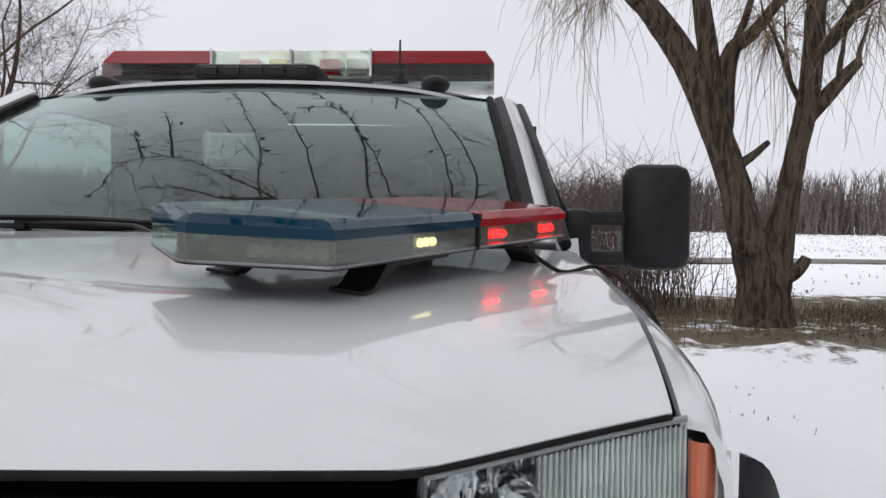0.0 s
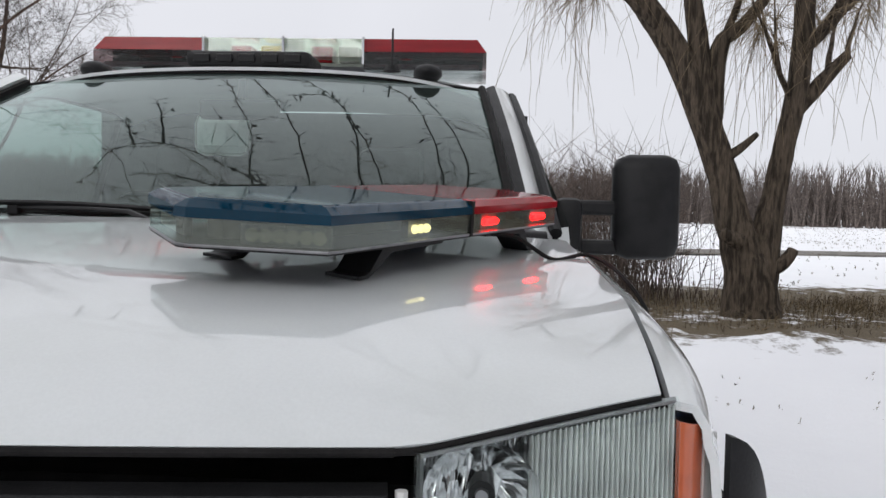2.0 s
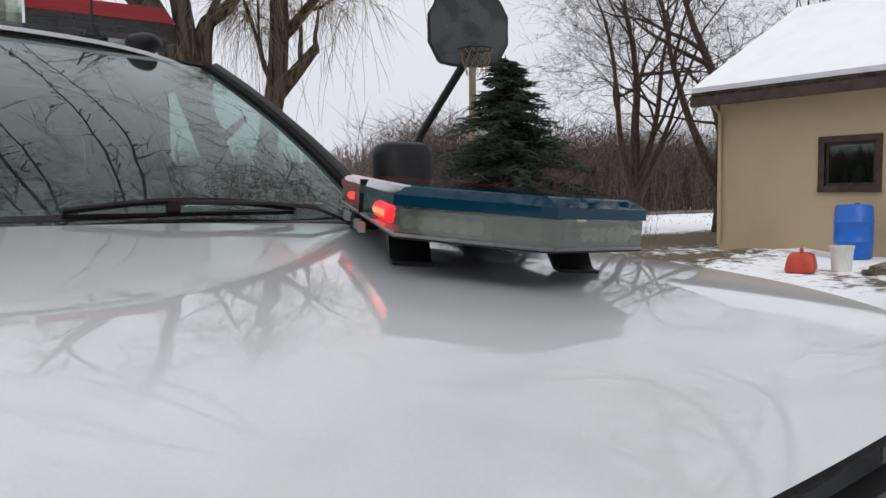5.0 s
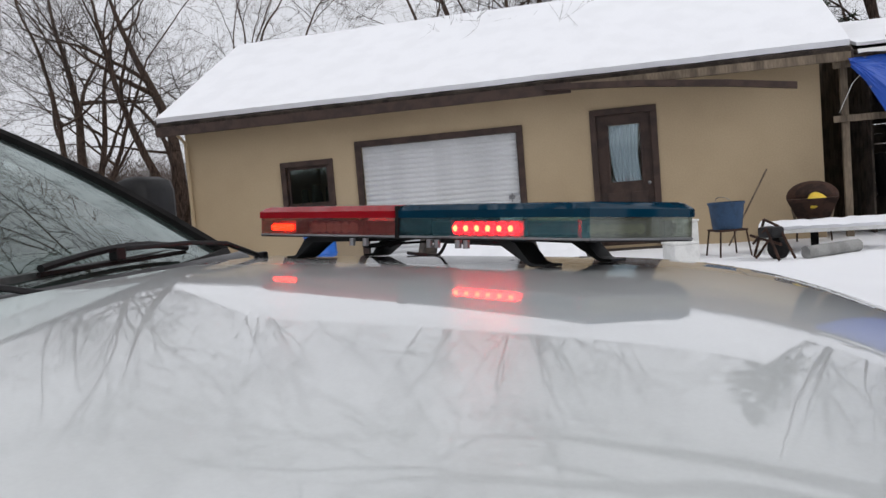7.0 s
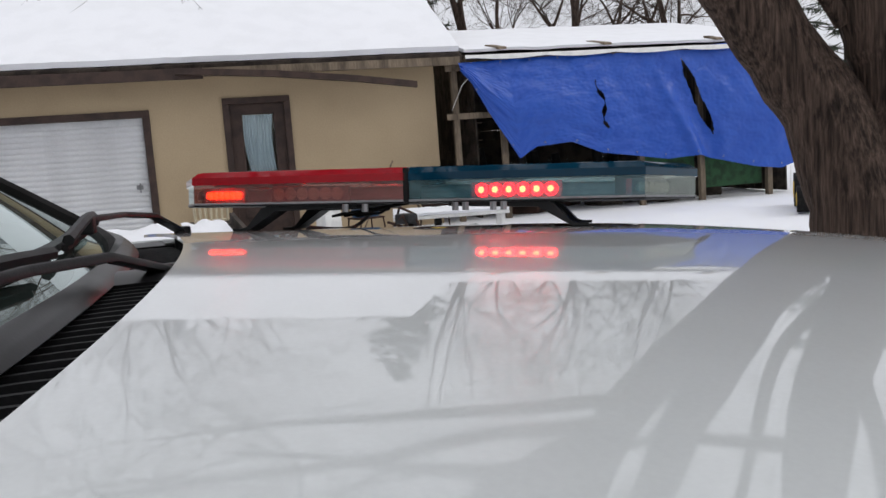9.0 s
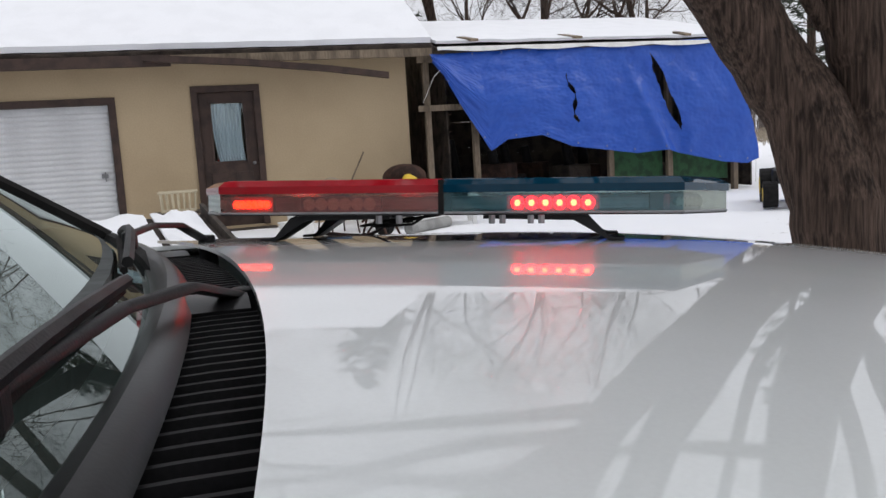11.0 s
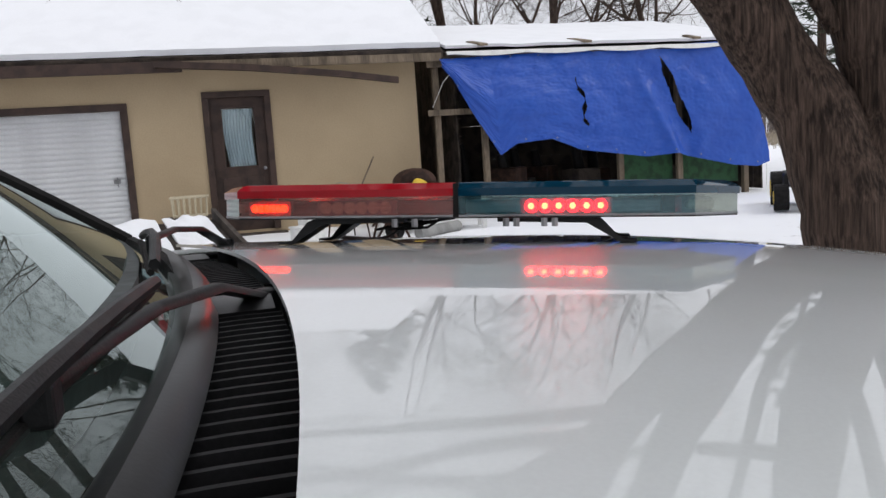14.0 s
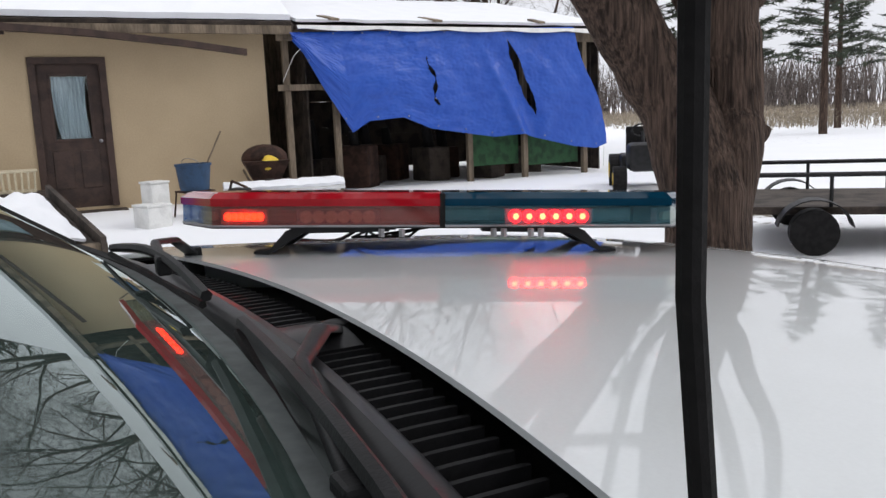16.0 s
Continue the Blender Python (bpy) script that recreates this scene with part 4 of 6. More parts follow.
box(bm, XC - 0.88, XC + 0.88, 1.7, 3.0, 0.32, 0.36)
tpart("cab_floor", bm, M_INTERIOR)

# cowl: dark tray, ribs running from the bonnet to the screen, smooth strip below the glass
bm = B()
sheet(bm, lambda s, t: (XC - 0.89 + 1.78 * s, hood_rear(-0.89 + 1.78 * s) - 0.03 + 0.12 * t, 0.955 - 0.03 * (2 * s - 1) ** 2), 24, 4, -0.02)
cowl = tpart("cowl", bm, M_RUBBER, "black slatted cowl vent panel")


def cowl_y(u):
    return hood_rear(u) + 0.06


bm = B()
sheet(bm, lambda s, t: (XC + (-0.86 + 1.72 * s), cowl_y(-0.86 + 1.72 * s) + t * 0.022, 1.028 - 0.03 * (2 * s - 1) ** 2 + 0.010 * math.sin(math.pi * t) - 0.004 * t + 0.03 * (2 * s - 1) ** 2 * t), 40, 6, -0.01)
part("cowl_strip", bm, M_COWL, cowl, smooth=True)
for k in range(78):
    u = -0.78 + k * 0.0202
    if 0.03 < u < 0.135 or 0.62 < u < 0.72:
        continue
    bm = B()
    y0, y1 = hood_rear(u) + 0.005, cowl_y(u) + 0.008
    z = 1.031 - 0.045 * u * u
    pts = [(XC + u, y0 - 0.006, z), (XC + u + 0.001, (y0 + y1) / 2, z), (XC + u + 0.002, y1, z - 0.001)]
    for (x, y, q), (x2, y2, q2) in zip(pts, pts[1:]):
        vs = [bm.verts.new(p) for p in ((x - 0.0022, y, q), (x + 0.0022, y, q), (x + 0.0022, y, q - 0.03), (x - 0.0022, y, q - 0.03))]
        ws_ = [bm.verts.new(p) for p in ((x2 - 0.0022, y2, q2), (x2 + 0.0022, y2, q2), (x2 + 0.0022, y2, q2 - 0.03), (x2 - 0.0022, y2, q2 - 0.03))]
        for i in range(4):
            bm.faces.new((vs[i], vs[(i + 1) % 4], ws_[(i + 1) % 4], ws_[i]))
    bmesh.ops.remove_doubles(bm, verts=bm.verts, dist=1e-5)
    part("slat", bm, M_SLAT, cowl)


# closed plates round the wiper pivots
for ua, ub in ((0.032, 0.132), (0.618, 0.722)):
    bm = B()
    sheet(bm, lambda s, t: (XC + ua + (ub - ua) * s, hood_rear(ua + (ub - ua) * s) + 0.004 + 0.062 * t, 1.026 - 0.045 * (ua + (ub - ua) * s) ** 2 + 0.006 * math.sin(math.pi * s)), 8, 4, -0.008)
    part("pivot_plate", bm, M_COWL, cowl, smooth=True)


def wiper(pivot, elbow, tip, blade0, blade1):
    """Arm on its boss, and the blade that lies on the glass."""
    bm = B()
    pv, el, tp = Vector(pivot), Vector(elbow), Vector(tip)
    cyl(bm, pv - Vector((0, 0, 0.05)), pv + Vector((0, 0, 0.012)), 0.016, 0.013, 14)
    pts = [pv, pv.lerp(el, 0.5) + Vector((0, 0, 0.012)), el, el.lerp(tp, 0.5), tp]
    wid = [0.011, 0.010, 0.0075, 0.0065, 0.006]
    rings = []
    for i, p in enumerate(pts):
        d = (pts[min(i + 1, 4)] - pts[max(i - 1, 0)]).normalized()
        sd = d.cross(Vector((0, 0, 1))).normalized()
        w_ = wid[i]
        rings.append([bm.verts.new(p + q) for q in (sd * w_, sd * w_ * 0.6 + Vector((0, 0, 0.008)), -sd * w_ * 0.6 + Vector((0, 0, 0.008)), -sd * w_)])
    for a, b in zip(rings, rings[1:]):
        for k in range(4):
            bm.faces.new((a[k], a[(k + 1) % 4], b[(k + 1) % 4], b[k]))
    bm.faces.new(rings[0])
    bm.faces.new(rings[-1])
    bmesh.ops.bevel(bm, geom=list(bm.edges), offset=0.0025, segments=2, affect="EDGES", profile=0.5)
    w = tpart("wiper", bm, M_BLACK, "black windscreen wiper at rest", smooth=True)
    bm = B()
    b0, b1 = Vector(blade0), Vector(blade1)
    tube(bm, [b0.lerp(b1, k / 8) + Vector((0, -0.008 * math.sin(k / 8 * math.pi), 0.016 * math.sin(k / 8 * math.pi))) for k in range(9)], 0.006, 6)
    box(bm, tp.x - 0.012, tp.x + 0.012, tp.y - 0.008, tp.y + 0.008, tp.z - 0.014, tp.z + 0.008, 0.003)
    part("blade_frame", bm, M_BLACK, w)
    bm = B()
    tube(bm, [b0.lerp(b1, k / 8) + Vector((0, 0.004, -0.008)) for k in range(9)], 0.004, 5)
    part("rubber_blade", bm, M_RUBBER, w)


def on_glass(u, t, off=0.02):
    return glass(u, t) + Vector((0, -off * 0.6, off))


wiper((-0.385, 1.230, 1.030), (-0.56, 1.315, 1.060), (-0.76, 1.352, 1.062), on_glass(0.06, 0.045, 0.018), on_glass(-0.84, 0.012, 0.014))
wiper((0.17, 1.262, 1.03), (0.04, 1.33, 1.07), (-0.14, 1.345, 1.075), on_glass(0.74, 0.03, 0.018), on_glass(0.2, 0.05, 0.018))

# towing mirrors
for side in (-1, 1):
    bm = B()
    x0, x1 = XC + side * 1.068, XC + side * 1.242
    box(bm, min(x0, x1), max(x0, x1), 1.79, 1.90, 0.955, 1.232, 0.038)
    mr = tpart("mirror", bm, M_BLACK, "black telescoping towing mirror", smooth=True, sharp=70)
    for z in (1.09, 0.985):
        bm = B()
        xs = sorted((XC + side * 0.95, XC + side * 1.09))
        box(bm, xs[0], xs[1], 1.82, 1.865, z - 0.02, z + 0.02, 0.01)
        part("arm", bm, M_BLACK, mr)
    bm = B()
    xs = sorted((XC + side * 0.915, XC + side * 0.985))
    box(bm, xs[0], xs[1], 1.79, 1.9, 0.955, 1.115, 0.02)
    part("base", bm, M_BLACK, mr, smooth=True)
    bm = B()
    xs = sorted((x0 + side * 0.02, x1 - side * 0.02))
    box(bm, xs[0], xs[1], 1.9, 1.904, 0.98, 1.2)
    part("mirror_glass", bm, M_CHROME, mr)

# cab clearance lamps, fin antenna, whip on the cowl
for x, yy in ((XC - 0.50, 2.17), (XC + 0.545, 2.16)):
    bm = B()
    ball(bm, (x, yy, 1.493), 0.045, 1.0, 1.35, 0.62, 16)
    tpart("clearance_lamp", bm, M_BLACK, "smoked roof clearance lamp", smooth=True)
bm = B()
box(bm, XC - 0.2, XC + 0.19, 2.12, 2.3, 1.502, 1.552, 0.018)
vb = tpart("centre_lamp_pod", bm, M_BLACK, "smoked centre roof lamp pod", smooth=True)
for k in range(5):
    bm = B()
    box(bm, XC - 0.17 + k * 0.07, XC - 0.12 + k * 0.07, 2.112, 2.122, 1.515, 1.54, 0.003)
    part("lamp_window", bm, M_COWL, vb)
bm = B()
cyl(bm, (XC + 0.43, 2.2, 1.505), (XC + 0.43, 2.2, 1.525), 0.028, 0.018)
cyl(bm, (XC + 0.43, 2.2, 1.525), (XC + 0.43, 2.21, 1.64), 0.004, 0.003, 8)
tpart("roof_antenna", bm, M_BLACK)
AX, AY = -1.000, 1.386
bm = B()
tube(bm, [(AX + 0.013, AY - 0.03, 1.0), (AX + 0.003, AY - 0.012, 1.1), (AX, AY, 1.2), (AX - 0.013, AY + 0.012, 1.38), (AX - 0.05, AY + 0.046, 1.9)], 0.0023, 10, 0.0018)
cyl(bm, (AX + 0.013, AY - 0.03, 0.98), (AX + 0.011, AY - 0.027, 1.035), 0.016, 0.010)
tpart("mast_antenna", bm, M_RUBBER, "thin black whip antenna", smooth=True)


# ---- light bar lying on the bonnet ----
# own frame: s along the bar (blue end negative), n across, z up; the bar tilts with the bonnet
BAR_M = Vector((0.1096, 0.8708, 1.1003))
BAR_A = Vector((0.4293, 0.9023, 0.0406)).normalized()
BAR_N = Vector((0.9016, -0.4255, -0.0777)).normalized()
BAR_UP = BAR_N.cross(BAR_A).normalized() * -1
if BAR_UP.z < 0:
    BAR_UP = -BAR_UP
bar_pose = Matrix((( BAR_A.x, BAR_N.x, BAR_UP.x, BAR_M.x), (BAR_A.y, BAR_N.y, BAR_UP.y, BAR_M.y), (BAR_A.z, BAR_N.z, BAR_UP.z, BAR_M.z), (0, 0, 0, 1)))
hood_bar = new("hood_light_bar")
hood_bar.matrix_world = bar_pose
tagged(hood_bar, "red and blue LED light bar laid diagonally on the bonnet", "light bar")
HL, HW, TIP, TW = 0.340, 0.1334, 0.419, 0.007


def outline(sign, grow=0.0, from_s=0.002):
    """Half of the bar's plan, from the middle joint to its blunt end."""
    h, w, t, q = HL + grow * 0.4, HW + grow, TIP + grow, max(0.002, TW + grow * 0.5)
    o = [(from_s, -w), (h, -w), (t, -q), (t, q), (h, w), (from_s, w)]
    return [(sign * a, b) for a, b in (o if sign > 0 else o[::-1])]


for sign, cap, side_mat, nm in ((-1, M_BLUE_LENS, M_BLUE_SIDE, "blue"), (1, M_RED_LENS, M_RED_SIDE, "red")):
    bm = B()
    prism(bm, outline(sign, 0.003), -0.019, -0.008)
    prism(bm, outline(sign, 0.003), -0.008, 0.0, outline(sign, -0.009))
    bmesh.ops.remove_doubles(bm, verts=bm.verts, dist=1e-4)
    cp = part("cap", bm, cap, hood_bar, nm + " translucent top cover")
    bm = B()
    prism(bm, outline(sign, -0.004), -0.004, 0.0015, outline(sign, -0.016))
    part("top_plate", bm, cap, cp)
    # see-through band with a shell of its own
    o = outline(sign, 0.0)
    for k in range(5):
        bm = B()
        (a0, b0), (a1, b1) = (o[k], o[k + 1])
        vs = [bm.verts.new(p) for p in ((a0, b0, -0.048), (a1, b1, -0.048), (a1, b1, -0.019), (a0, b0, -0.019))]
        bm.faces.new(vs)
        long_side = abs(a1 - a0) > 0.2
        pn = part("lens_panel", bm, (side_mat if b0 < 0 else M_MILK_SIDE) if long_side else M_MILK_SIDE, cp)
        pn.visible_shadow = False
    bm = B()
    for (a0, b0), (a1, b1) in zip(o, o[1:]):
        tube(bm, [(a0, b0, -0.0485), (a1, b1, -0.0485)], 0.0018, 6)
    part("bottom_rim", bm, M_STEEL, cp)
bm = B()
prism(bm, [(-0.004, -HW - 0.003), (0.004, -HW - 0.003), (0.004, HW + 0.003), (-0.004, HW + 0.003)], -0.05, -0.0005)
part("joint_strip", bm, M_RUBBER, hood_bar)
bm = B()
full = outline(-1, -0.003, 0.0)
full = full[:-1] + outline(1, -0.003, 0.0)[1:]
prism(bm, [(a, b) for a, b in [(-TIP, -TW), (-HL, -HW), (HL, -HW), (TIP, -TW), (TIP, TW), (HL, HW), (-HL, HW), (-TIP, TW)]], -0.052, -0.047)
part("base_plate", bm, M_BLACK, hood_bar)
bm = B()
box(bm, -HL + 0.02, HL - 0.02, -0.055, 0.055, -0.047, -0.024, 0.004)
part("core_rail", bm, M_REFLECTOR, hood_bar)
for sgn in (-1, 1):
    bm = B()
    prism(bm, [(sgn * 0.30, -0.075), (sgn * (TIP - 0.05), -0.012), (sgn * (TIP - 0.05), 0.012), (sgn * 0.30, 0.075)][::sgn], -0.046, -0.0205)
    part("end_block", bm, M_END_BLOCK, hood_bar, "dull beige reflector block")


def module(a, b, count, lit, mat=None, core=None, r=0.0085):
    """A row of LED cups between two plan points, facing outwards."""
    a, b = Vector((*a, -0.035)), Vector((*b, -0.035))
    d = (b - a).normalized()
    out = Vector((d.y, -d.x, 0))
    mid_ = (a + b) / 2
    if out.dot(mid_) < 0:
        out = -out
    bm = B()
    w = (b - a).length / 2
    m = Matrix.Translation(mid_ - out * 0.012) @ Matrix((( d.x, out.x, 0, 0), (d.y, out.y, 0, 0), (0, 0, 1, 0), (0, 0, 0, 1)))
    box(bm, -w - 0.006, w + 0.006, -0.006, 0.004, -0.0115, 0.0115)
    bmesh.ops.transform(bm, matrix=m, verts=bm.verts)
    md = part("led_module", bm, M_STEEL, hood_bar, "lit red LED row" if lit else "unlit LED row")
    for k in range(count):
        p = a.lerp(b, (k + 0.5) / count) - out * 0.006
        bm = B()
        if lit:
            ball(bm, p, r, 1, 1, 1, 10)
        else:
            cyl(bm, p - out * 0.004, p + out * 0.005, r * 0.5, r * 1.05, 12)
        led = part("led", bm, (mat or M_LED_RED) if lit else M_LED_OFF, md, smooth=lit)
        if lit and core:
            bm = B()
            ball(bm, p + out * 0.0052, r * 0.58, 1, 1, 1, 10)
            part("led_core", bm, core, led, smooth=True)


N1 = HW - 0.008


def along_end(sd, f, sign=-1):
    """A plan point on the slanted end facet, f from the blunt tip to the long side, just inside the lens."""
    return (sign * (TIP + (HL - TIP) * f - 0.009), sd * (TW + (HW - TW) * f - 0.006))


module((-0.220, -N1), (-0.100, -N1), 6, True, M_LED_RED, M_LED_CORE, 0.0098)
module((0.100, -N1), (0.212, -N1), 6, False, r=0.0092)
module((0.268, -N1), (0.324, -N1), 6, True, M_LED_AMBER, None, 0.0062)
module((0.322, N1), (0.268, N1), 5, True, M_LED_RED, None, 0.0058)
module((-0.142, N1), (-0.096, N1), 3, True, M_LED_WARM, None, 0.0062)
module((0.074, N1), (0.122, N1), 4, True, M_LED_RED, None, 0.0056)
for sd in (-1, 1):
    module(along_end(sd, 0.40), along_end(sd, 0.98), 6, False, r=0.0074)
    module(along_end(sd, 0.30, 1), along_end(sd, 0.85, 1), 6, False, r=0.0068)
for sgn in (-1, 1):
    off = 0.0 if sgn < 0 else 0.02
    bm = B()
    box(bm, sgn * 0.12 - 0.05, sgn * 0.12 + 0.05, -HW + 0.03, HW - 0.03, -0.056, -0.0525, 0.0015)
    br = part("bracket", bm, M_BLACK, hood_bar, "black mounting bracket")
    for sd in (-1, 1):
        n0 = sd * 0.098
        pad = bar_pose @ Vector((sgn * (0.25 + off), n0, -0.09))
        drop = -0.09 - (pad.z - hood_z(pad.x - XC, pad.y) - 0.013)
        bm = B()
        prof = [(0.06, -0.0525), (0.205, -0.0525), (0.214, -0.056), (0.238, drop + 0.007), (0.246, drop + 0.004), (0.262, drop + 0.004), (0.262, drop), (0.24, drop), (0.232, drop + 0.004), (0.19, -0.06), (0.06, -0.0575)]
        a = [bm.verts.new((sgn * (q + off), n0 - 0.024, z)) for q, z in prof]
        b = [bm.verts.new((sgn * (q + off), n0 + 0.024, z)) for q, z in prof]
        n_ = len(prof)
        for k in range(n_):
            bm.faces.new((a[k], a[(k + 1) % n_], b[(k + 1) % n_], b[k]))
        bm.faces.new(a)
        bm.faces.new(b[::-1])
        part("foot", bm, M_BLACK, br)
for s0, n0 in ((-0.145, -0.085), (-0.13, -0.085), (-0.075, -0.085), (-0.09, -0.085), (0.06, -0.085), (0.09, -0.085)):
    bm = B()
    cyl(bm, (s0, n0 - 0.06, -0.052), (s0, n0 - 0.06, -0.064), 0.005, n=6)
    part("bolt", bm, M_STEEL, hood_bar)
for k in range(3):
    bm = B()
    tube(bm, [(0.03 - 0.01 * k, -0.08, -0.052), (0.05 + 0.03 * k, -0.1, -0.066), (0.1 + 0.02 * k, -0.06, -0.07), (0.12, 0.0, -0.064), (0.08, 0.06, -0.06)], 0.0022, 6)
    part("wire", bm, M_RUBBER, hood_bar)
bm = B()
pts = [bar_pose @ Vector((0.1, 0.12, -0.055)), Vector((0.30, 0.93, 1.035)), Vector((0.36, 0.97, 1.0)), Vector((0.425, 1.05, 1.004)), Vector((0.47, 0.95, 0.975)), Vector((0.50, 0.85, 0.9)), Vector((0.52, 0.8, 0.7))]
cv = []
for i in range(len(pts) - 1):
    p0, p1, p2, p3 = pts[max(i - 1, 0)], pts[i], pts[i + 1], pts[min(i + 2, len(pts) - 1)]
    for k in range(6):
        t = k / 6
        cv.append(0.5 * ((2 * p1) + (p2 - p0) * t + (2 * p0 - 5 * p1 + 4 * p2 - p3) * t * t + (3 * p1 - p0 - 3 * p2 + p3) * t ** 3))
tube(bm, cv, 0.0035, 6)
solid("power_cable", bm, M_RUBBER, "thin black cable running over the fender", "cable", smooth=True)

# ---- old light bar on the cab roof ----
RX, RY, RZ = -0.447, 2.57, 1.596
roof_bar = thing("roof_light_bar", "old red and clear rotating-beacon light bar on the roof", "light bar", at=(RX, RY, RZ))
roof_bar.scale = (1.06, 1.06, 1.06)


def rb(name, bm, mat, label="", parent=roof_bar, **kw):
    return part(name, bm, mat, parent, label, **kw)


def section(x0, x1, z0, z1, y0, y1, slant0=0.0, slant1=0.0, lean=0.02):
    bm = B()
    lo = [(x0, y0), (x1, y0), (x1, y1), (x0, y1)]
    hi = [(x0 + slant0, y0 + lean), (x1 + slant1, y0 + lean), (x1 + slant1, y1 - lean), (x0 + slant0, y1 - lean)]
    return prism(bm, lo, z0, z1, hi)


rb("base_tray", section(-0.60, 0.63, -0.035, -0.022, -0.13, 0.13), M_STEEL)
rb("red_dome", section(-0.625, -0.262, 0.012, 0.056, -0.14, 0.14, 0.03, 0.0), M_RED_OLD, "faded red dome").visible_shadow = False
rb("red_dome", section(0.262, 0.655, 0.012, 0.056, -0.14, 0.14, 0.0, -0.03), M_RED_OLD, "faded red dome").visible_shadow = False
rb("clear_dome", section(-0.258, -0.002, -0.005, 0.056, -0.14, 0.14), M_CLEAR_SIDE, "clear centre dome").visible_shadow = False
rb("clear_dome", section(0.002, 0.258, -0.005, 0.056, -0.14, 0.14), M_CLEAR_SIDE, "clear centre dome").visible_shadow = False
for sgn in (-1, 1):
    xs = (-0.625, -0.262) if sgn < 0 else (0.262, 0.655)
    rb("lower_lens", section(xs[0], xs[1], -0.045, 0.010, -0.14, 0.14, 0, 0, -0.0), M_SMOKE, "smoky lower lens").visible_shadow = False
    for k in range(3):
        bm = B()
        box(bm, sgn * (0.33 + 0.11 * k) - 0.035, sgn * (0.33 + 0.11 * k) + 0.035, -0.05, 0.05, -0.035, 0.008, 0.006)
        rb("lamp_unit", bm, M_COWL)
    bm = B()
    box(bm, xs[0] + 0.012, xs[1] - 0.012, -0.03, 0.12, -0.04, 0.006, 0.003)
    rb("lamp_backing", bm, M_COWL)
    bm = B()
    cyl(bm, (sgn * 0.4, 0.03, -0.02), (sgn * 0.4, 0.03, 0.048), 0.05, 0.045, 16)
    rb("beacon", bm, M_RED_LENS)
    bm = B()
    box(bm, sgn * 0.45 - 0.03, sgn * 0.45 + 0.03, -0.1, 0.1, -0.07, -0.035, 0.006)
    rb("foot", bm, M_BLACK)
for x, mt in ((-0.16, M_RED_LENS), (-0.06, M_YELLOW), (0.11, M_RED_LENS), (0.2, M_REFLECTOR)):
    bm = B()
    box(bm, x - 0.035, x + 0.035, -0.06, 0.04, -0.01, 0.044, 0.006)
    rb("inner_lamp", bm, mt)
for x in (-0.26, 0.0, 0.26):
    bm = B()
    box(bm, x - 0.004, x + 0.004, -0.146, 0.146, -0.03, 0.058, 0.001)
    rb("clip_band", bm, M_CHROME)


# ---- trees ----
class Wood:
    """Collects tapered limbs as rings of points, then becomes one mesh."""

    def __init__(self):
        self.v, self.f = [], []

    def limb(self, pts, radii, n):
        base = len(self.v)
        s = Vector((0.83, -0.55, 0.08))
        for i, p in enumerate(pts):
            d = (pts[min(i + 1, len(pts) - 1)] - pts[max(i - 1, 0)]).normalized()
            s = s - s.dot(d) * d
            if s.length < 1e-3:
                s = d.orthogonal()
            s = s.normalized()
            t = s.cross(d)
            for k in range(n):
                a = k * math.tau / n
                self.v.append(p + radii[i] * (math.cos(a) * s + math.sin(a) * t))
        for i in range(len(pts) - 1):
            for k in range(n):
                a, b = base + i * n + k, base + i * n + (k + 1) % n
                self.f.append((a, b, b + n, a + n))
        self.f.append(tuple(base + (len(pts) - 1) * n + k for k in range(n)))

    def blade(self, a, b, w):
        """A thin three-sided twig."""
        d = (b - a).normalized()
        s = d.cross(Vector((0.2, 0.9, 0.35))).normalized() * w
        t = s.cross(d)
        i = len(self.v)
        self.v += [a + s, a - 0.5 * s + 0.87 * t, a - 0.5 * s - 0.87 * t, b]
        self.f += [(i, i + 1, i + 3), (i + 1, i + 2, i + 3), (i + 2, i, i + 3)]

    def object(self, name, mat, parent=None, smooth=True, label=""):
        me = bpy.data.meshes.new(name)
        me.from_pydata([tuple(p) for p in self.v], [], self.f)
        me.polygons.foreach_set("use_smooth", [smooth] * len(self.f))
        me.materials.append(mat)
        ob = new(name, me)
        if parent:
            ob.parent = parent
            ob.matrix_parent_inverse = parent.matrix_world.inverted()
        return tagged(ob, label) if label else ob


def rnd_dir(rng, d, spread):
    v = Vector((rng.gauss(0, 1), rng.gauss(0, 1), rng.gauss(0, 1)))
    return (d + spread * v.normalized()).normalized()


def low_over(q, slope):
    """Whether a branch would droop into the open space over the bonnet."""
    return any(q.z < 1.12 + slope * math.hypot(q.x - x, q.y - y) for x, y in ((0.25, -0.33), (-1.15, 0.4), (-1.15, 1.3)))


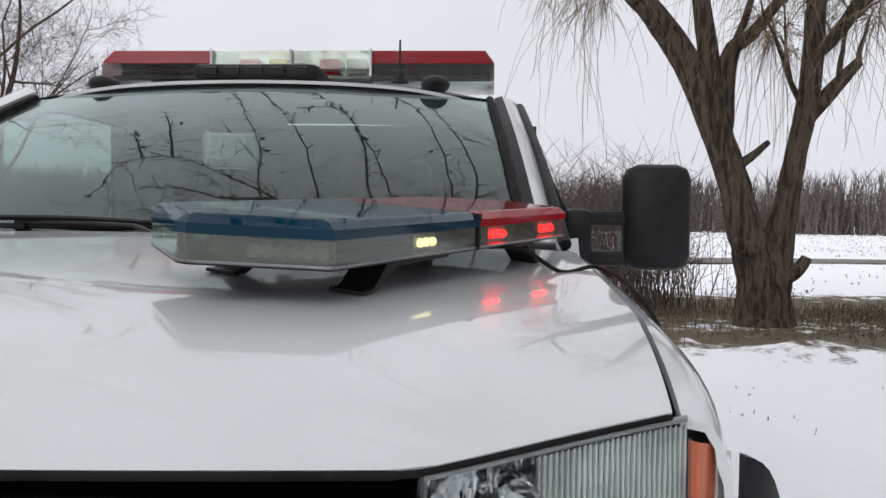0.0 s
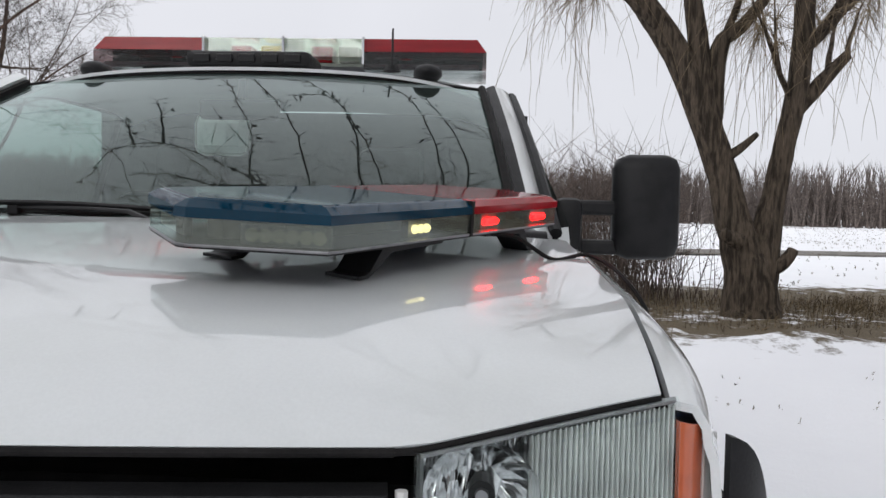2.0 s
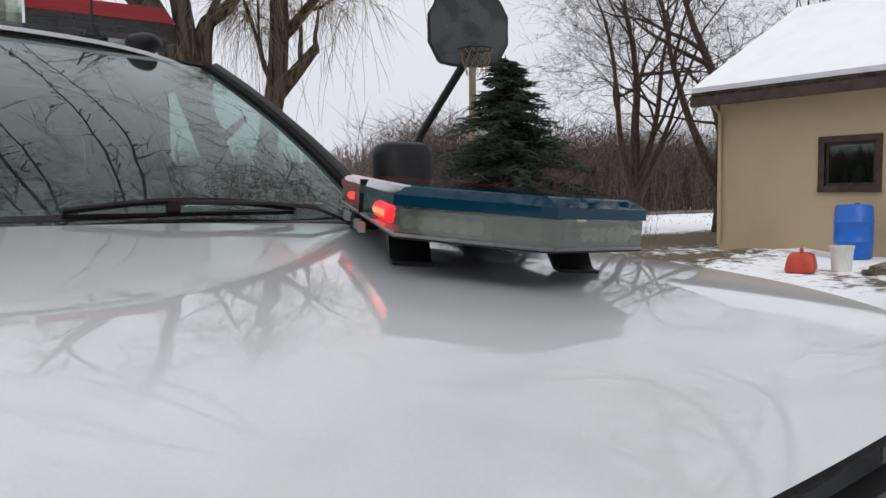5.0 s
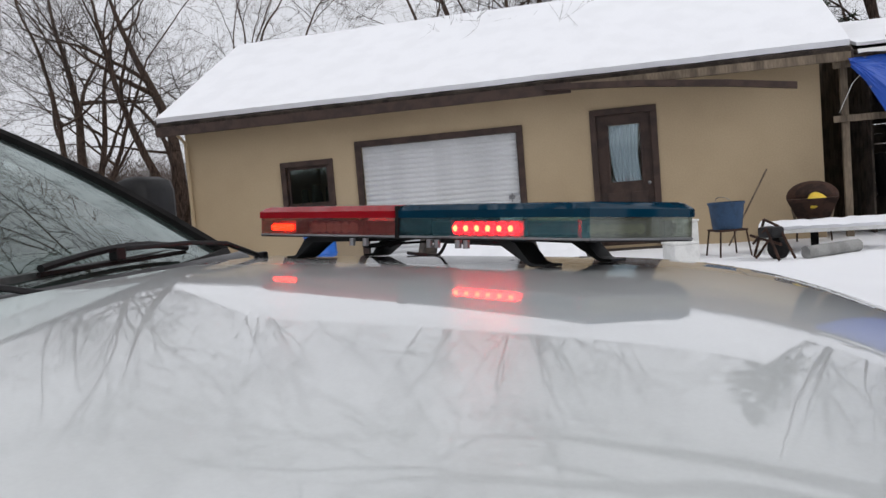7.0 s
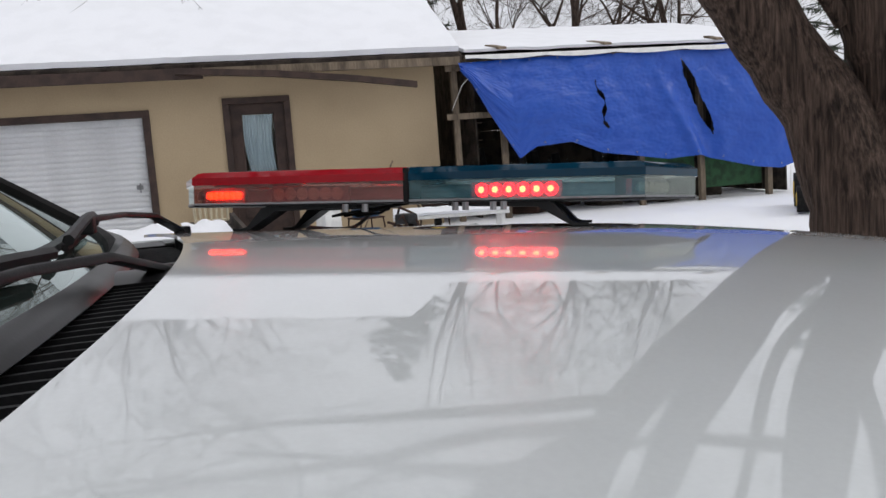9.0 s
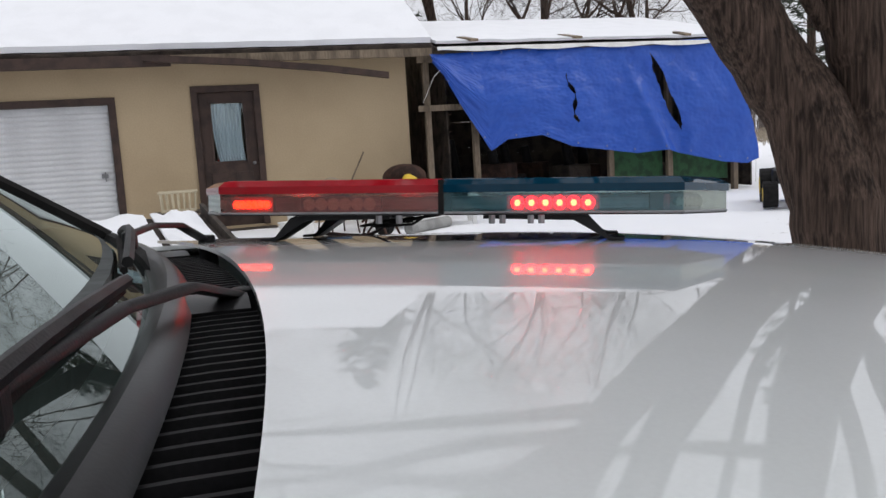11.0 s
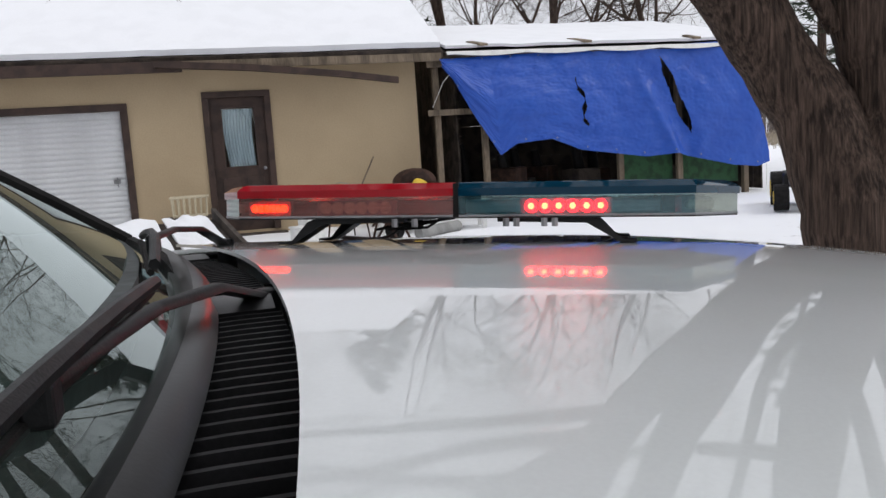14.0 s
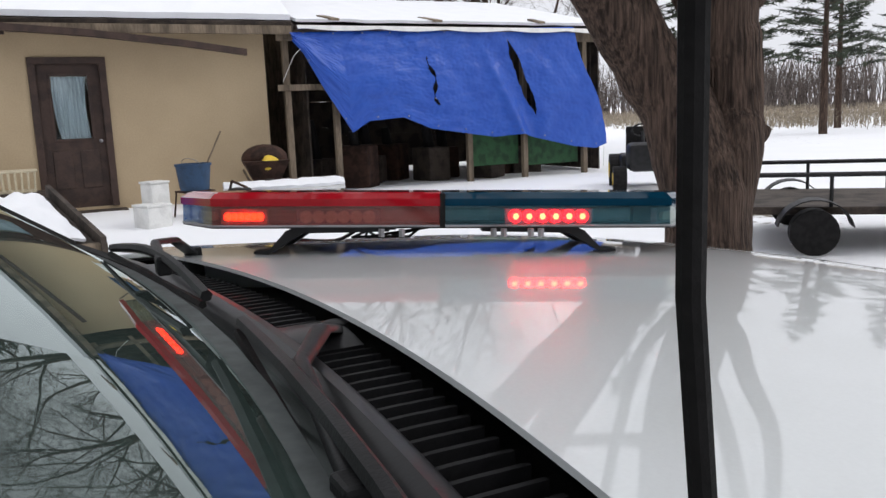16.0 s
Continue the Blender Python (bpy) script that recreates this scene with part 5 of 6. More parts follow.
def grow(rng, wood, twigs, start, d, length, r, level, depth, droop=0.0, lift=0.12, kids=(3, 5), twig_len=0.5, clear=0.0):
    """One limb with its side branches; the last levels go to the twig mesh."""
    n = max(3, int(length / (0.16 if level < 2 else 0.22)))
    n = min(n, 12)
    pts, rad = [Vector(start)], [r]
    p, dd = Vector(start), Vector(d)
    for i in range(n):
        dd = rnd_dir(rng, dd, 0.11 + 0.05 * level)
        dd.z += (lift if level < 3 else lift * 0.4) / n - droop * (level >= 2) * (i / n) * 0.5
        dd.normalize()
        p = p + dd * (length / n)
        pts.append(p.copy())
        rad.append(max(0.002, r * (1 - 0.72 * (i + 1) / n)))
    if clear and level > 0 and any(low_over(q, clear) for q in pts[2:]):
        return
    target = wood if level < 2 else twigs
    target.limb(pts, rad, 9 if level == 0 else 7 if level == 1 else 4 if level == 2 else 3)
    if level >= depth:
        for k in range(3):
            i = rng.randrange(1, len(pts))
            e = pts[i] + rnd_dir(rng, dd, 0.7) * twig_len * rng.uniform(0.4, 1.0) - Vector((0, 0, droop * twig_len))
            if clear and low_over(e, clear):
                continue
            twigs.blade(pts[i], e, 0.0035)
        return
    for k in range(rng.randint(*kids)):
        f = rng.uniform(0.3, 1.0)
        i = min(len(pts) - 1, max(1, int(f * n)))
        nd = rnd_dir(rng, (pts[i] - pts[i - 1]).normalized(), 0.95)
        grow(rng, wood, twigs, pts[i], nd, length * rng.uniform(0.42, 0.7), max(rad[i] * rng.uniform(0.5, 0.75), 0.004), level + 1, depth, droop, lift, kids, twig_len, clear)
    nd = rnd_dir(rng, dd, 0.3)
    grow(rng, wood, twigs, pts[-1], nd, length * 0.6, rad[-1], level + 1, depth, droop, lift, kids, twig_len, clear)


def bare_tree(name, label, base, limbs, stems, seed, depth=4, bark=None, twig=None, droop=0.0, kids=(3, 5), strands=0, twig_len=0.5, clear=0.0, buds=0, sprays=()):
    """limbs: main limbs as (points, radii); stems: (start, direction, length, radius) of what grows on by itself."""
    rng = random.Random(seed)
    base = Vector(base)
    t = thing(name, label, "tree", at=tuple(base))
    wood, twigs = Wood(), Wood()
    for pts, radii in limbs:
        fine_p, fine_r = [], []
        pts = [Vector(q) for q in pts]
        for i in range(len(pts) - 1):
            for k in range(4):
                q = k / 4
                p0, p3 = pts[max(i - 1, 0)], pts[min(i + 2, len(pts) - 1)]
                c = 0.5 * (2 * pts[i] + (pts[i + 1] - p0) * q + (2 * p0 - 5 * pts[i] + 4 * pts[i + 1] - p3) * q * q + (3 * pts[i] - p0 - 3 * pts[i + 1] + p3) * q ** 3)
                r = radii[i] + (radii[i + 1] - radii[i]) * q
                fine_p.append(c + Vector((rng.gauss(0, 0.025), rng.gauss(0, 0.025), 0)) * r)
                fine_r.append(r * (1 + rng.gauss(0, 0.012)))
        fine_p.append(pts[-1])
        fine_r.append(radii[-1])
        wood.limb(fine_p, fine_r, 18)
    for start, d, length, r in stems:
        grow(rng, wood, twigs, Vector(start), Vector(d).normalized(), length, r, 0, depth, droop, 0.12, kids, twig_len, clear)
    if strands:
        src = [p for p in twigs.v[::7] if p.z > base.z + 2.6 and p.x < 4.4]
        for k in range(strands):
            q = src[rng.randrange(len(src))].copy()
            pts, n = [q.copy()], 7
            ln = min(rng.uniform(0.4, 1.9), q.z - 1.8)
            dx, dy = rng.gauss(0, 0.10), rng.gauss(0, 0.10)
            for i in range(n):
                q = q + Vector((dx * (1 - i / n) + 0.015 * rng.gauss(0, 1), dy * (1 - i / n) + 0.015 * rng.gauss(0, 1), -ln / n))
                pts.append(q.copy())
            twigs.limb(pts, [0.0025] * n + [0.0010], 3)
    for line in sprays:
        line = [Vector(q) for q in line]
        fine_p = []
        for i in range(len(line) - 1):
            p0, p3 = line[max(i - 1, 0)], line[min(i + 2, len(line) - 1)]
            for k in range(6):
                q = k / 6
                c = 0.5 * (2 * line[i] + (line[i + 1] - p0) * q + (2 * p0 - 5 * line[i] + 4 * line[i + 1] - p3) * q * q + (3 * line[i] - p0 - 3 * line[i + 1] + p3) * q ** 3)
                fine_p.append(c + 0.0035 * Vector((rng.gauss(0, 1), rng.gauss(0, 1), rng.gauss(0, 1))))
        n = len(fine_p)
        twigs.limb(fine_p, [0.0026 + 0.0075 * (1 - i / n) ** 1.6 for i in range(n)], 6)
        for i in range(max(2, n // 4), n):
            d = (fine_p[i] - fine_p[i - 1]).normalized()
            for k in range(2):
                side_d = rnd_dir(rng, d, 1.3)
                ln = rng.choice((0.02, 0.025, 0.03, 0.04, 0.09))
                e = fine_p[i] + side_d * ln
                twigs.limb([fine_p[i], fine_p[i].lerp(e, 0.6), e], [0.0028, 0.0024, 0.0018], 4)
                twigs.limb([e - side_d * 0.006, e, e + side_d * 0.012], [0.002, 0.005, 0.0015], 5)
    if buds:
        for q in [twigs.v[rng.randrange(len(twigs.v))].copy() for _ in range(buds)]:
            twigs.limb([q, q + Vector((0.004, 0, 0.014)), q + Vector((0, 0, 0.034))], [0.004, 0.012, 0.003], 4)
    wood.object("trunk", bark or M_BARK, t)
    twigs.object("crown", twig or M_TWIG, t, label="bare leafless twigs")
    return t


# willow beyond the driver's side of the truck: two stems from one base
bare_tree("willow_tree", "two-stemmed bare willow with drooping yellowish twigs", (3.42, 9.3, -0.1),
          [([(3.43, 9.3, -0.35), (3.42, 9.3, -0.05), (3.38, 9.3, 0.4), (3.22, 9.3, 0.86), (3.05, 9.3, 1.51), (2.81, 9.3, 2.17), (2.53, 9.3, 2.82), (2.26, 9.32, 3.27), (1.97, 9.35, 3.66)], [0.45, 0.35, 0.28, 0.215, 0.18, 0.172, 0.165, 0.155, 0.135]),
           ([(3.46, 9.3, 0.1), (3.5, 9.3, 0.4), (3.64, 9.32, 1.32), (3.74, 9.3, 1.91), (3.85, 9.3, 2.5), (3.9, 9.3, 3.08), (3.92, 9.3, 3.7)], [0.28, 0.22, 0.135, 0.122, 0.125, 0.12, 0.11]),
           ([(2.9, 9.28, 2.0), (2.80, 9.28, 2.5), (2.72, 9.3, 3.01), (2.61, 9.3, 3.7)], [0.14, 0.13, 0.12, 0.1]),
           ([(2.9, 9.3, 2.2), (2.95, 9.3, 3.01), (3.2, 9.28, 3.27), (3.54, 9.3, 3.7)], [0.12, 0.1, 0.075, 0.06]),
           ([(3.85, 9.3, 2.3), (4.1, 9.3, 2.6), (4.41, 9.3, 2.95)], [0.09, 0.09, 0.06]),
           ([(3.9, 9.3, 3.0), (4.15, 9.3, 3.25), (4.51, 9.3, 3.7)], [0.08, 0.07, 0.05]),
           ([(3.0, 9.25, 1.7), (3.2, 9.2, 1.85), (3.39, 9.2, 2.02)], [0.07, 0.05, 0.03]),
           ([(3.55, 9.22, 0.45), (3.75, 9.2, 0.55), (3.85, 9.2, 0.7)], [0.12, 0.08, 0.06]),
           ([(3.2, 9.1, 0.78), (3.05, 9.05, 0.84), (2.98, 9.03, 0.9)], [0.1, 0.08, 0.05])],
          [((1.97, 9.35, 3.66), (-0.3, 0.1, 0.9), 2.2, 0.15), ((2.61, 9.3, 3.66), (-0.1, -0.3, 1.0), 2.4, 0.1), ((3.54, 9.3, 3.66), (0.6, 0, 0.8), 2.0, 0.06), ((3.92, 9.3, 3.66), (0.1, 0.2, 1.0), 2.6, 0.13),
           ((4.51, 9.3, 3.65), (0.2, 0.4, 0.9), 1.6, 0.05), ((2.4, 9.3, 3.05), (-0.6, -0.2, 0.7), 1.2, 0.06), ((3.0, 9.3, 3.1), (0.3, -0.5, 0.9), 1.6, 0.05), ((3.8, 9.3, 2.4), (-0.5, -0.5, 0.8), 1.4, 0.04), ((4.2, 9.3, 2.7), (0.1, 0.6, 0.8), 1.3, 0.04), ((3.88, 9.3, 2.9), (0.2, -0.8, 0.8), 2.0, 0.06), ((4.41, 9.3, 2.95), (0.3, 0.6, 0.6), 1.2, 0.035)],
          11, depth=4, bark=M_WILLOW, twig=M_WILLOW_TWIG, droop=0.5, kids=(2, 3), strands=360)

# slender budded branches that the forked tree trails over the cab: each line runs outwards
SPRAYS = (((1.35, -0.05, 3.3), (0.5, 0.9, 3.0), (-0.3, 1.72, 2.56), (-0.56, 1.98, 2.49), (-0.83, 2.15, 2.47), (-1.1, 2.31, 2.41), (-1.32, 2.25, 2.36), (-1.36, 2.03, 2.33)),
          ((-1.1, 2.31, 2.41), (-1.16, 2.55, 2.38), (-1.26, 2.85, 2.33)), ((-1.24, 2.3, 2.38), (-1.29, 2.45, 2.36), (-1.35, 2.59, 2.33)),
          ((-0.56, 1.98, 2.49), (-0.82, 1.97, 2.46), (-1.01, 2.03, 2.43), (-1.18, 2.04, 2.39)),
          ((0.5, 0.9, 3.0), (-0.4, 1.6, 2.6), (-0.63, 2.02, 2.49), (-0.7, 2.42, 2.48), (-0.85, 2.8, 2.42), (-0.98, 3.11, 2.4)),
          ((0.5, 0.9, 3.0), (-0.1, 1.6, 2.6), (-0.34, 2.01, 2.51), (-0.51, 2.51, 2.49), (-0.65, 2.82, 2.44), (-0.85, 3.11, 2.42)),
          ((2.5, -0.4, 3.3), (1.0, 0.9, 3.0), (0.2, 1.6, 2.6), (0.0, 2.08, 2.51), (-0.15, 2.47, 2.5), (-0.35, 2.89, 2.45), (-0.6, 3.14, 2.45)),
          ((0.2, 1.6, 2.6), (-0.1, 2.06, 2.51), (-0.2, 2.52, 2.5), (-0.38, 2.92, 2.45), (-0.61, 2.9, 2.44)),
          ((1.0, 0.9, 3.0), (0.4, 1.6, 2.56), (0.28, 2.16, 2.48), (0.14, 2.7, 2.45), (-0.05, 3.11, 2.42), (-0.42, 3.15, 2.46)),
          ((0.4, 1.6, 2.56), (0.4, 2.2, 2.47), (0.25, 2.75, 2.43), (0.03, 3.21, 2.41)))

# big forked tree off the front corner of the truck; its limbs reach over the bonnet
bb = Vector((1.98, -1.62, ground_z(1.98, -1.62)))
bare_tree("forked_tree", "large bare forked tree with deeply ridged bark", bb,
          [([(1.98, -1.60, -0.3), (1.98, -1.59, 0.0), (1.985, -1.59, 0.35), (2.01, -1.60, 0.68), (2.08, -1.57, 0.98), (2.15, -1.51, 1.22), (2.22, -1.40, 1.43), (2.28, -1.18, 1.75), (2.33, -0.88, 2.13), (2.4, -0.62, 2.63), (2.5, -0.4, 3.3)], [0.33, 0.26, 0.218, 0.215, 0.215, 0.188, 0.18, 0.15, 0.13, 0.12, 0.11]),
           ([(2.18, -1.47, 1.3), (2.24, -1.33, 1.6), (2.27, -1.16, 2.11), (2.29, -1.02, 2.5), (2.3, -0.85, 3.3)], [0.15, 0.15, 0.125, 0.115, 0.10]),
           ([(1.99, -1.62, 0.3), (1.99, -1.66, 0.7), (1.99, -1.74, 1.0), (2.02, -1.79, 1.22), (2.06, -1.79, 1.47), (2.09, -1.76, 1.75), (2.08, -1.70, 2.13), (2.07, -1.69, 2.5), (2.05, -1.75, 3.0), (2.0, -1.9, 3.8)], [0.18, 0.17, 0.155, 0.14, 0.165, 0.175, 0.17, 0.165, 0.15, 0.12]),
           ([(2.33, -0.88, 2.13), (2.05, -0.5, 2.6), (1.7, -0.25, 2.95), (1.35, -0.05, 3.3)], [0.06, 0.055, 0.05, 0.04]),
           ([(2.4, -0.7, 2.5), (2.62, -0.4, 2.8), (2.75, 0.0, 3.2), (2.75, 0.2, 3.6)], [0.09, 0.08, 0.07, 0.06]),
           ([(2.08, -1.78, 1.62), (2.0, -1.93, 1.8), (1.97, -2.06, 2.08), (1.9, -2.3, 2.5), (1.95, -2.5, 3.1)], [0.07, 0.065, 0.055, 0.05, 0.045]),
           ([(2.12, -1.62, 1.6), (2.15, -1.42, 1.95), (2.16, -1.38, 2.44), (2.1, -1.3, 3.0)], [0.045, 0.036, 0.032, 0.028]),
           ([(2.08, -1.75, 1.9), (1.75, -1.72, 2.3), (1.35, -1.55, 2.7), (0.95, -1.25, 3.2)], [0.05, 0.045, 0.04, 0.03]),
           ([(2.0, -1.78, 0.98), (1.965, -1.87, 1.04), (1.95, -1.93, 1.10)], [0.10, 0.06, 0.042])],
          [((2.5, -0.4, 3.3), (-0.1, 0.5, 1.0), 3.6, 0.15), ((2.0, -1.9, 3.8), (0.05, -0.2, 1.0), 3.6, 0.12), ((1.35, -0.05, 3.3), (-0.7, 0.7, 0.75), 3.4, 0.07), ((2.0, -1.9, 3.8), (-0.9, 0.4, 0.6), 4.4, 0.10),
           ((2.5, -0.4, 3.3), (-0.5, 1.0, 0.7), 4.0, 0.085), ((0.95, -1.25, 3.2), (-0.8, 0.4, 0.7), 2.8, 0.05), ((2.02, -1.83, 3.5), (-0.95, -0.2, 0.8), 3.6, 0.08), ((2.45, -0.52, 2.9), (0.7, 0.5, 0.7), 3.0, 0.08), ((2.4, -0.62, 2.6), (0.45, 0.9, 0.75), 3.4, 0.075), ((2.5, -0.4, 3.3), (0.2, 1.0, 0.5), 3.6, 0.08), ((2.75, 0.2, 3.6), (0.2, 0.5, 0.9), 3.0, 0.09), ((1.95, -2.5, 3.1), (0.3, -0.6, 0.8), 2.8, 0.04), ((2.38, -0.7, 2.45), (0.35, 1.0, 0.32), 3.4, 0.05), ((2.35, -0.8, 2.3), (0.9, 0.75, 0.3), 3.4, 0.05), ((2.66, -0.3, 2.9), (-0.15, 1.0, 0.25), 3.4, 0.045), ((2.66, -0.3, 2.9), (1.0, 0.6, 0.3), 3.2, 0.045), ((2.07, -1.69, 2.5), (1.0, 0.25, 0.4), 3.2, 0.05), ((2.05, -1.75, 3.0), (0.8, -0.6, 0.5), 3.0, 0.05)],
          5, depth=4, kids=(3, 4), twig_len=0.4, clear=0.31, sprays=SPRAYS, buds=500)

# trees behind the garage and others round the yard
for nm, lb, x, y, h, r, sd in (("maple_tree", "tall bare tree with many upright limbs", 17.6, 12.3, 6.2, 0.21, 21), ("maple_tree", "tall bare tree with many upright limbs", 17.4, 15.0, 5.8, 0.17, 22), ("maple_tree", "tall bare tree rising behind the garage roof", 20.0, 4.2, 6.0, 0.17, 23),
                               ("maple_tree", "tall bare tree rising behind the garage roof", 20.2, 3.1, 6.4, 0.18, 24), ("maple_tree", "bare tree standing behind the shed", 21.0, -5.6, 6.2, 0.2, 25), ("maple_tree", "bare tree standing behind the shed", 22.0, -9.2, 6.4, 0.2, 26), ("maple_tree", "bare tree standing behind the shed", 20.5, -11.6, 6.0, 0.17, 27), ("yard_tree", "bare tree at the edge of the yard", -3.4, -6.2, 4.4, 0.16, 31),
                               ("yard_tree", "bare tree at the edge of the yard", -7.4, -0.6, 4.6, 0.16, 33), ("yard_tree", "bare tree beyond the truck", -9.9, 15.5, 4.2, 0.10, 34)):
    z = ground_z(x, y)
    bare_tree(nm, lb, (x, y, z), [([(x, y, z - 0.2), (x, y, z + 0.2), (x + 0.03, y, z + 0.8), (x + 0.08, y + 0.05, z + 1.6), (x + 0.15, y + 0.1, z + 2.8)], [r * 1.5, r * 1.15, r, r * 0.9, r * 0.7])],
              [((x + 0.15, y + 0.1, z + 2.8), (0.1, 0.15, 1), h * 0.8, r * 0.7), ((x + 0.03, y, z + 1.0), (-0.35, 0.25, 1), h * 0.95, r * 0.6), ((x + 0.06, y, z + 1.3), (0.35, -0.3, 1), h * 0.9, r * 0.6), ((x, y, z + 0.8), (-0.15, -0.5, 1), h * 0.85, r * 0.5), ((x + 0.08, y, z + 1.7), (0.5, 0.4, 0.9), h * 0.7, r * 0.45)],
              sd, depth=4, kids=(3, 4), twig_len=0.6)


# small tree beyond the cab
x, y = -7.0, 9.0
bare_tree("arching_tree", "bare tree with arching branches beyond the cab", (x, y, -0.1),
          [([(x, y, -0.3), (x, y, 0.1), (x + 0.05, y - 0.05, 1.0), (x + 0.1, y - 0.1, 2.0), (x + 0.2, y - 0.1, 3.0)], [0.16, 0.13, 0.11, 0.09, 0.07])],
          [((x + 0.2, y - 0.1, 3.0), (0.6, 0.3, 0.9), 3.0, 0.034), ((x + 0.1, y, 2.2), (0.9, 0.3, 0.55), 3.0, 0.03), ((x + 0.2, y - 0.1, 3.0), (0.3, -0.1, 1.0), 2.8, 0.05), ((x + 0.1, y, 1.6), (0.8, 0.6, 0.6), 2.8, 0.028),
           ((x + 0.1, y, 2.0), (-0.8, 0.2, 0.8), 2.6, 0.05)],
          36, depth=4, kids=(3, 4), droop=0.1, twig_len=0.45, clear=0.42)


def conifer(name, label, base, height, radius, seed, mat, z_start=0.3, layers=26):
    rng = random.Random(seed)
    base = Vector(base)
    t = thing(name, label, "tree", at=tuple(base))
    w, c = Wood(), Wood()
    w.limb([base + Vector((0, 0, -0.1)), base + Vector((0.03, 0, height * 0.5)), base + Vector((0, 0, height))], [radius * 0.08, radius * 0.05, 0.01], 8)
    loose = z_start > 1.0
    for i in range(layers):
        f = i / layers
        rr = (radius * (1 - f) ** 0.8 + 0.08) * (rng.uniform(0.55, 1.1) if loose else 1.0)
        for k in range(8 if loose else 18):
            z = z_start + (height - z_start) * (f + rng.uniform(-0.5, 0.5) / layers)
            a = rng.uniform(0, math.tau)
            ln = rr * rng.uniform(0.45, 1.15)
            p0 = base + Vector((0, 0, z))
            p1 = p0 + Vector((math.cos(a) * ln, math.sin(a) * ln, ln * (0.15 if loose else -0.25) + 0.05))
            w.blade(p0, p1, 0.02 if loose else 0.012)
            for q in range(9):
                g = (0.5 + 0.5 * q / 8) if loose else (0.25 + 0.75 * q / 8)
                s = p0.lerp(p1, g)
                for sg in range(5):
                    e = s + Vector((rng.gauss(0, 0.14), rng.gauss(0, 0.14), rng.uniform(-0.15, 0.12 if loose else 0.03))) * (0.6 + min(rr, 1.6) * 0.4)
                    c.blade(s, e, 0.022)
    w.object("trunk", M_BARK, t)
    c.object("crown", mat, t, label="dense dark needles", smooth=False)
    return t


conifer("spruce_tree", "dark green spruce behind the basketball hoop", (12.1, 14.4, ground_z(12.1, 14.4)), 4.3, 2.7, 41, M_NEEDLE)
conifer("pine_tree", "tall pine behind the shed roof", (21.0, -3.4, ground_z(21.0, -3.4)), 8.6, 2.3, 43, M_PINE, 3.4, 24)
for k, (x, y, h) in enumerate(((17.4, -14.6, 8.5), (19.2, -24.2, 7.5), (20.6, -22.0, 7.0), (19.0, -29.0, 8.0), (22.6, -29.4, 8.0))):
    conifer("pine_tree", "tall pine at the far edge of the yard", (x, y, ground_z(x, y)), h, 2.0, 50 + k, M_PINE, 2.6, 13)


# brush and far woods: uncountable
def brush(name, label, spots, seed, mat, h0, h1, per, w=0.012, spread=0.6, fan=0.2):
    rng = random.Random(seed)
    wd = Wood()
    for x, y in spots:
        z = ground_z(x, y)
        for k in range(per):
            bx, by = x + rng.gauss(0, spread), y + rng.gauss(0, spread)
            h = rng.uniform(h0, h1)
            p = Vector((bx, by, z - 0.05))
            q = p + Vector((rng.gauss(0, 0.16) * h, rng.gauss(0, 0.16) * h, h))
            wd.blade(p, q, w)
            for j in range(5):
                s = p.lerp(q, rng.uniform(0.25, 0.9))
                wd.blade(s, s + Vector((rng.gauss(0, fan) * h, rng.gauss(0, fan) * h, rng.uniform(0.05, 0.3) * h)), w * 0.6)
    return tagged(wd.object(name, mat, None, False), label, "bushes", kind="stuff")


rng = random.Random(77)
brush("hedge_brush", "tangled bare brush behind the willow", [(2.25 + rng.uniform(-1.0, 0.9), 11.3 + rng.uniform(-0.8, 0.8)) for _ in range(16)], 61, M_BRUSH, 0.5, 2.4, 46, 0.008, 0.42, 0.16)
brush("garden_brush", "bare reddish shrubs beside the garage", [(10.6 + rng.uniform(-2, 2), 12.5 + rng.uniform(-1, 2)) for _ in range(14)], 62, M_BRUSH, 0.6, 1.8, 24, 0.006, 0.5)
spots = []
for k in range(900):
    a = rng.uniform(0, math.tau)
    r = rng.uniform(88, 112)
    if math.cos(a) < -0.2 and k % 4:
        continue
    spots.append((r * math.sin(a), r * math.cos(a)))
brush("far_woods", "bare brown woods along the far field edge", spots, 63, M_WOODS, 3.0, 6.6, 60, 0.075, 2.4, 0.07)
spots = [q for q in ((rng.uniform(8, 44), rng.uniform(24, 42)) for _ in range(260)) if q[0] > 0.56 * q[1] + 2.5][:170]
brush("near_woods", "bare brown woods behind the yard", spots, 64, M_BRUSH, 2.0, 5.0, 34, 0.022, 1.2)
spots = [(rng.uniform(6, 62), rng.uniform(-60, -30)) for _ in range(300)]
brush("field_brush", "pale dry grass and brush over the snowy field", spots, 65, M_REED, 0.3, 1.0, 30, 0.02, 1.6)
spots = [(rng.uniform(-2, 34), rng.uniform(13, 75)) for _ in range(700)]
brush("field_stubble", "sparse dead stubble poking through the snowy field", spots, 68, M_GRASS, 0.03, 0.13, 9, 0.016, 0.8)
spots = [(rng.uniform(0.8, 9.0), rng.gauss(10.0, 1.0)) for _ in range(150)]
brush("dead_grass", "matted brown grass poking through the snow", spots, 66, M_GRASS, 0.05, 0.2, 30, 0.006, 0.35)
spots = [(rng.uniform(0.9, 8.0), rng.uniform(4.2, 8.2)) for _ in range(34)]
brush("grass_tufts", "scattered dead grass stalks in the trodden snow", spots, 67, M_GRASS, 0.03, 0.09, 7, 0.006, 0.12)


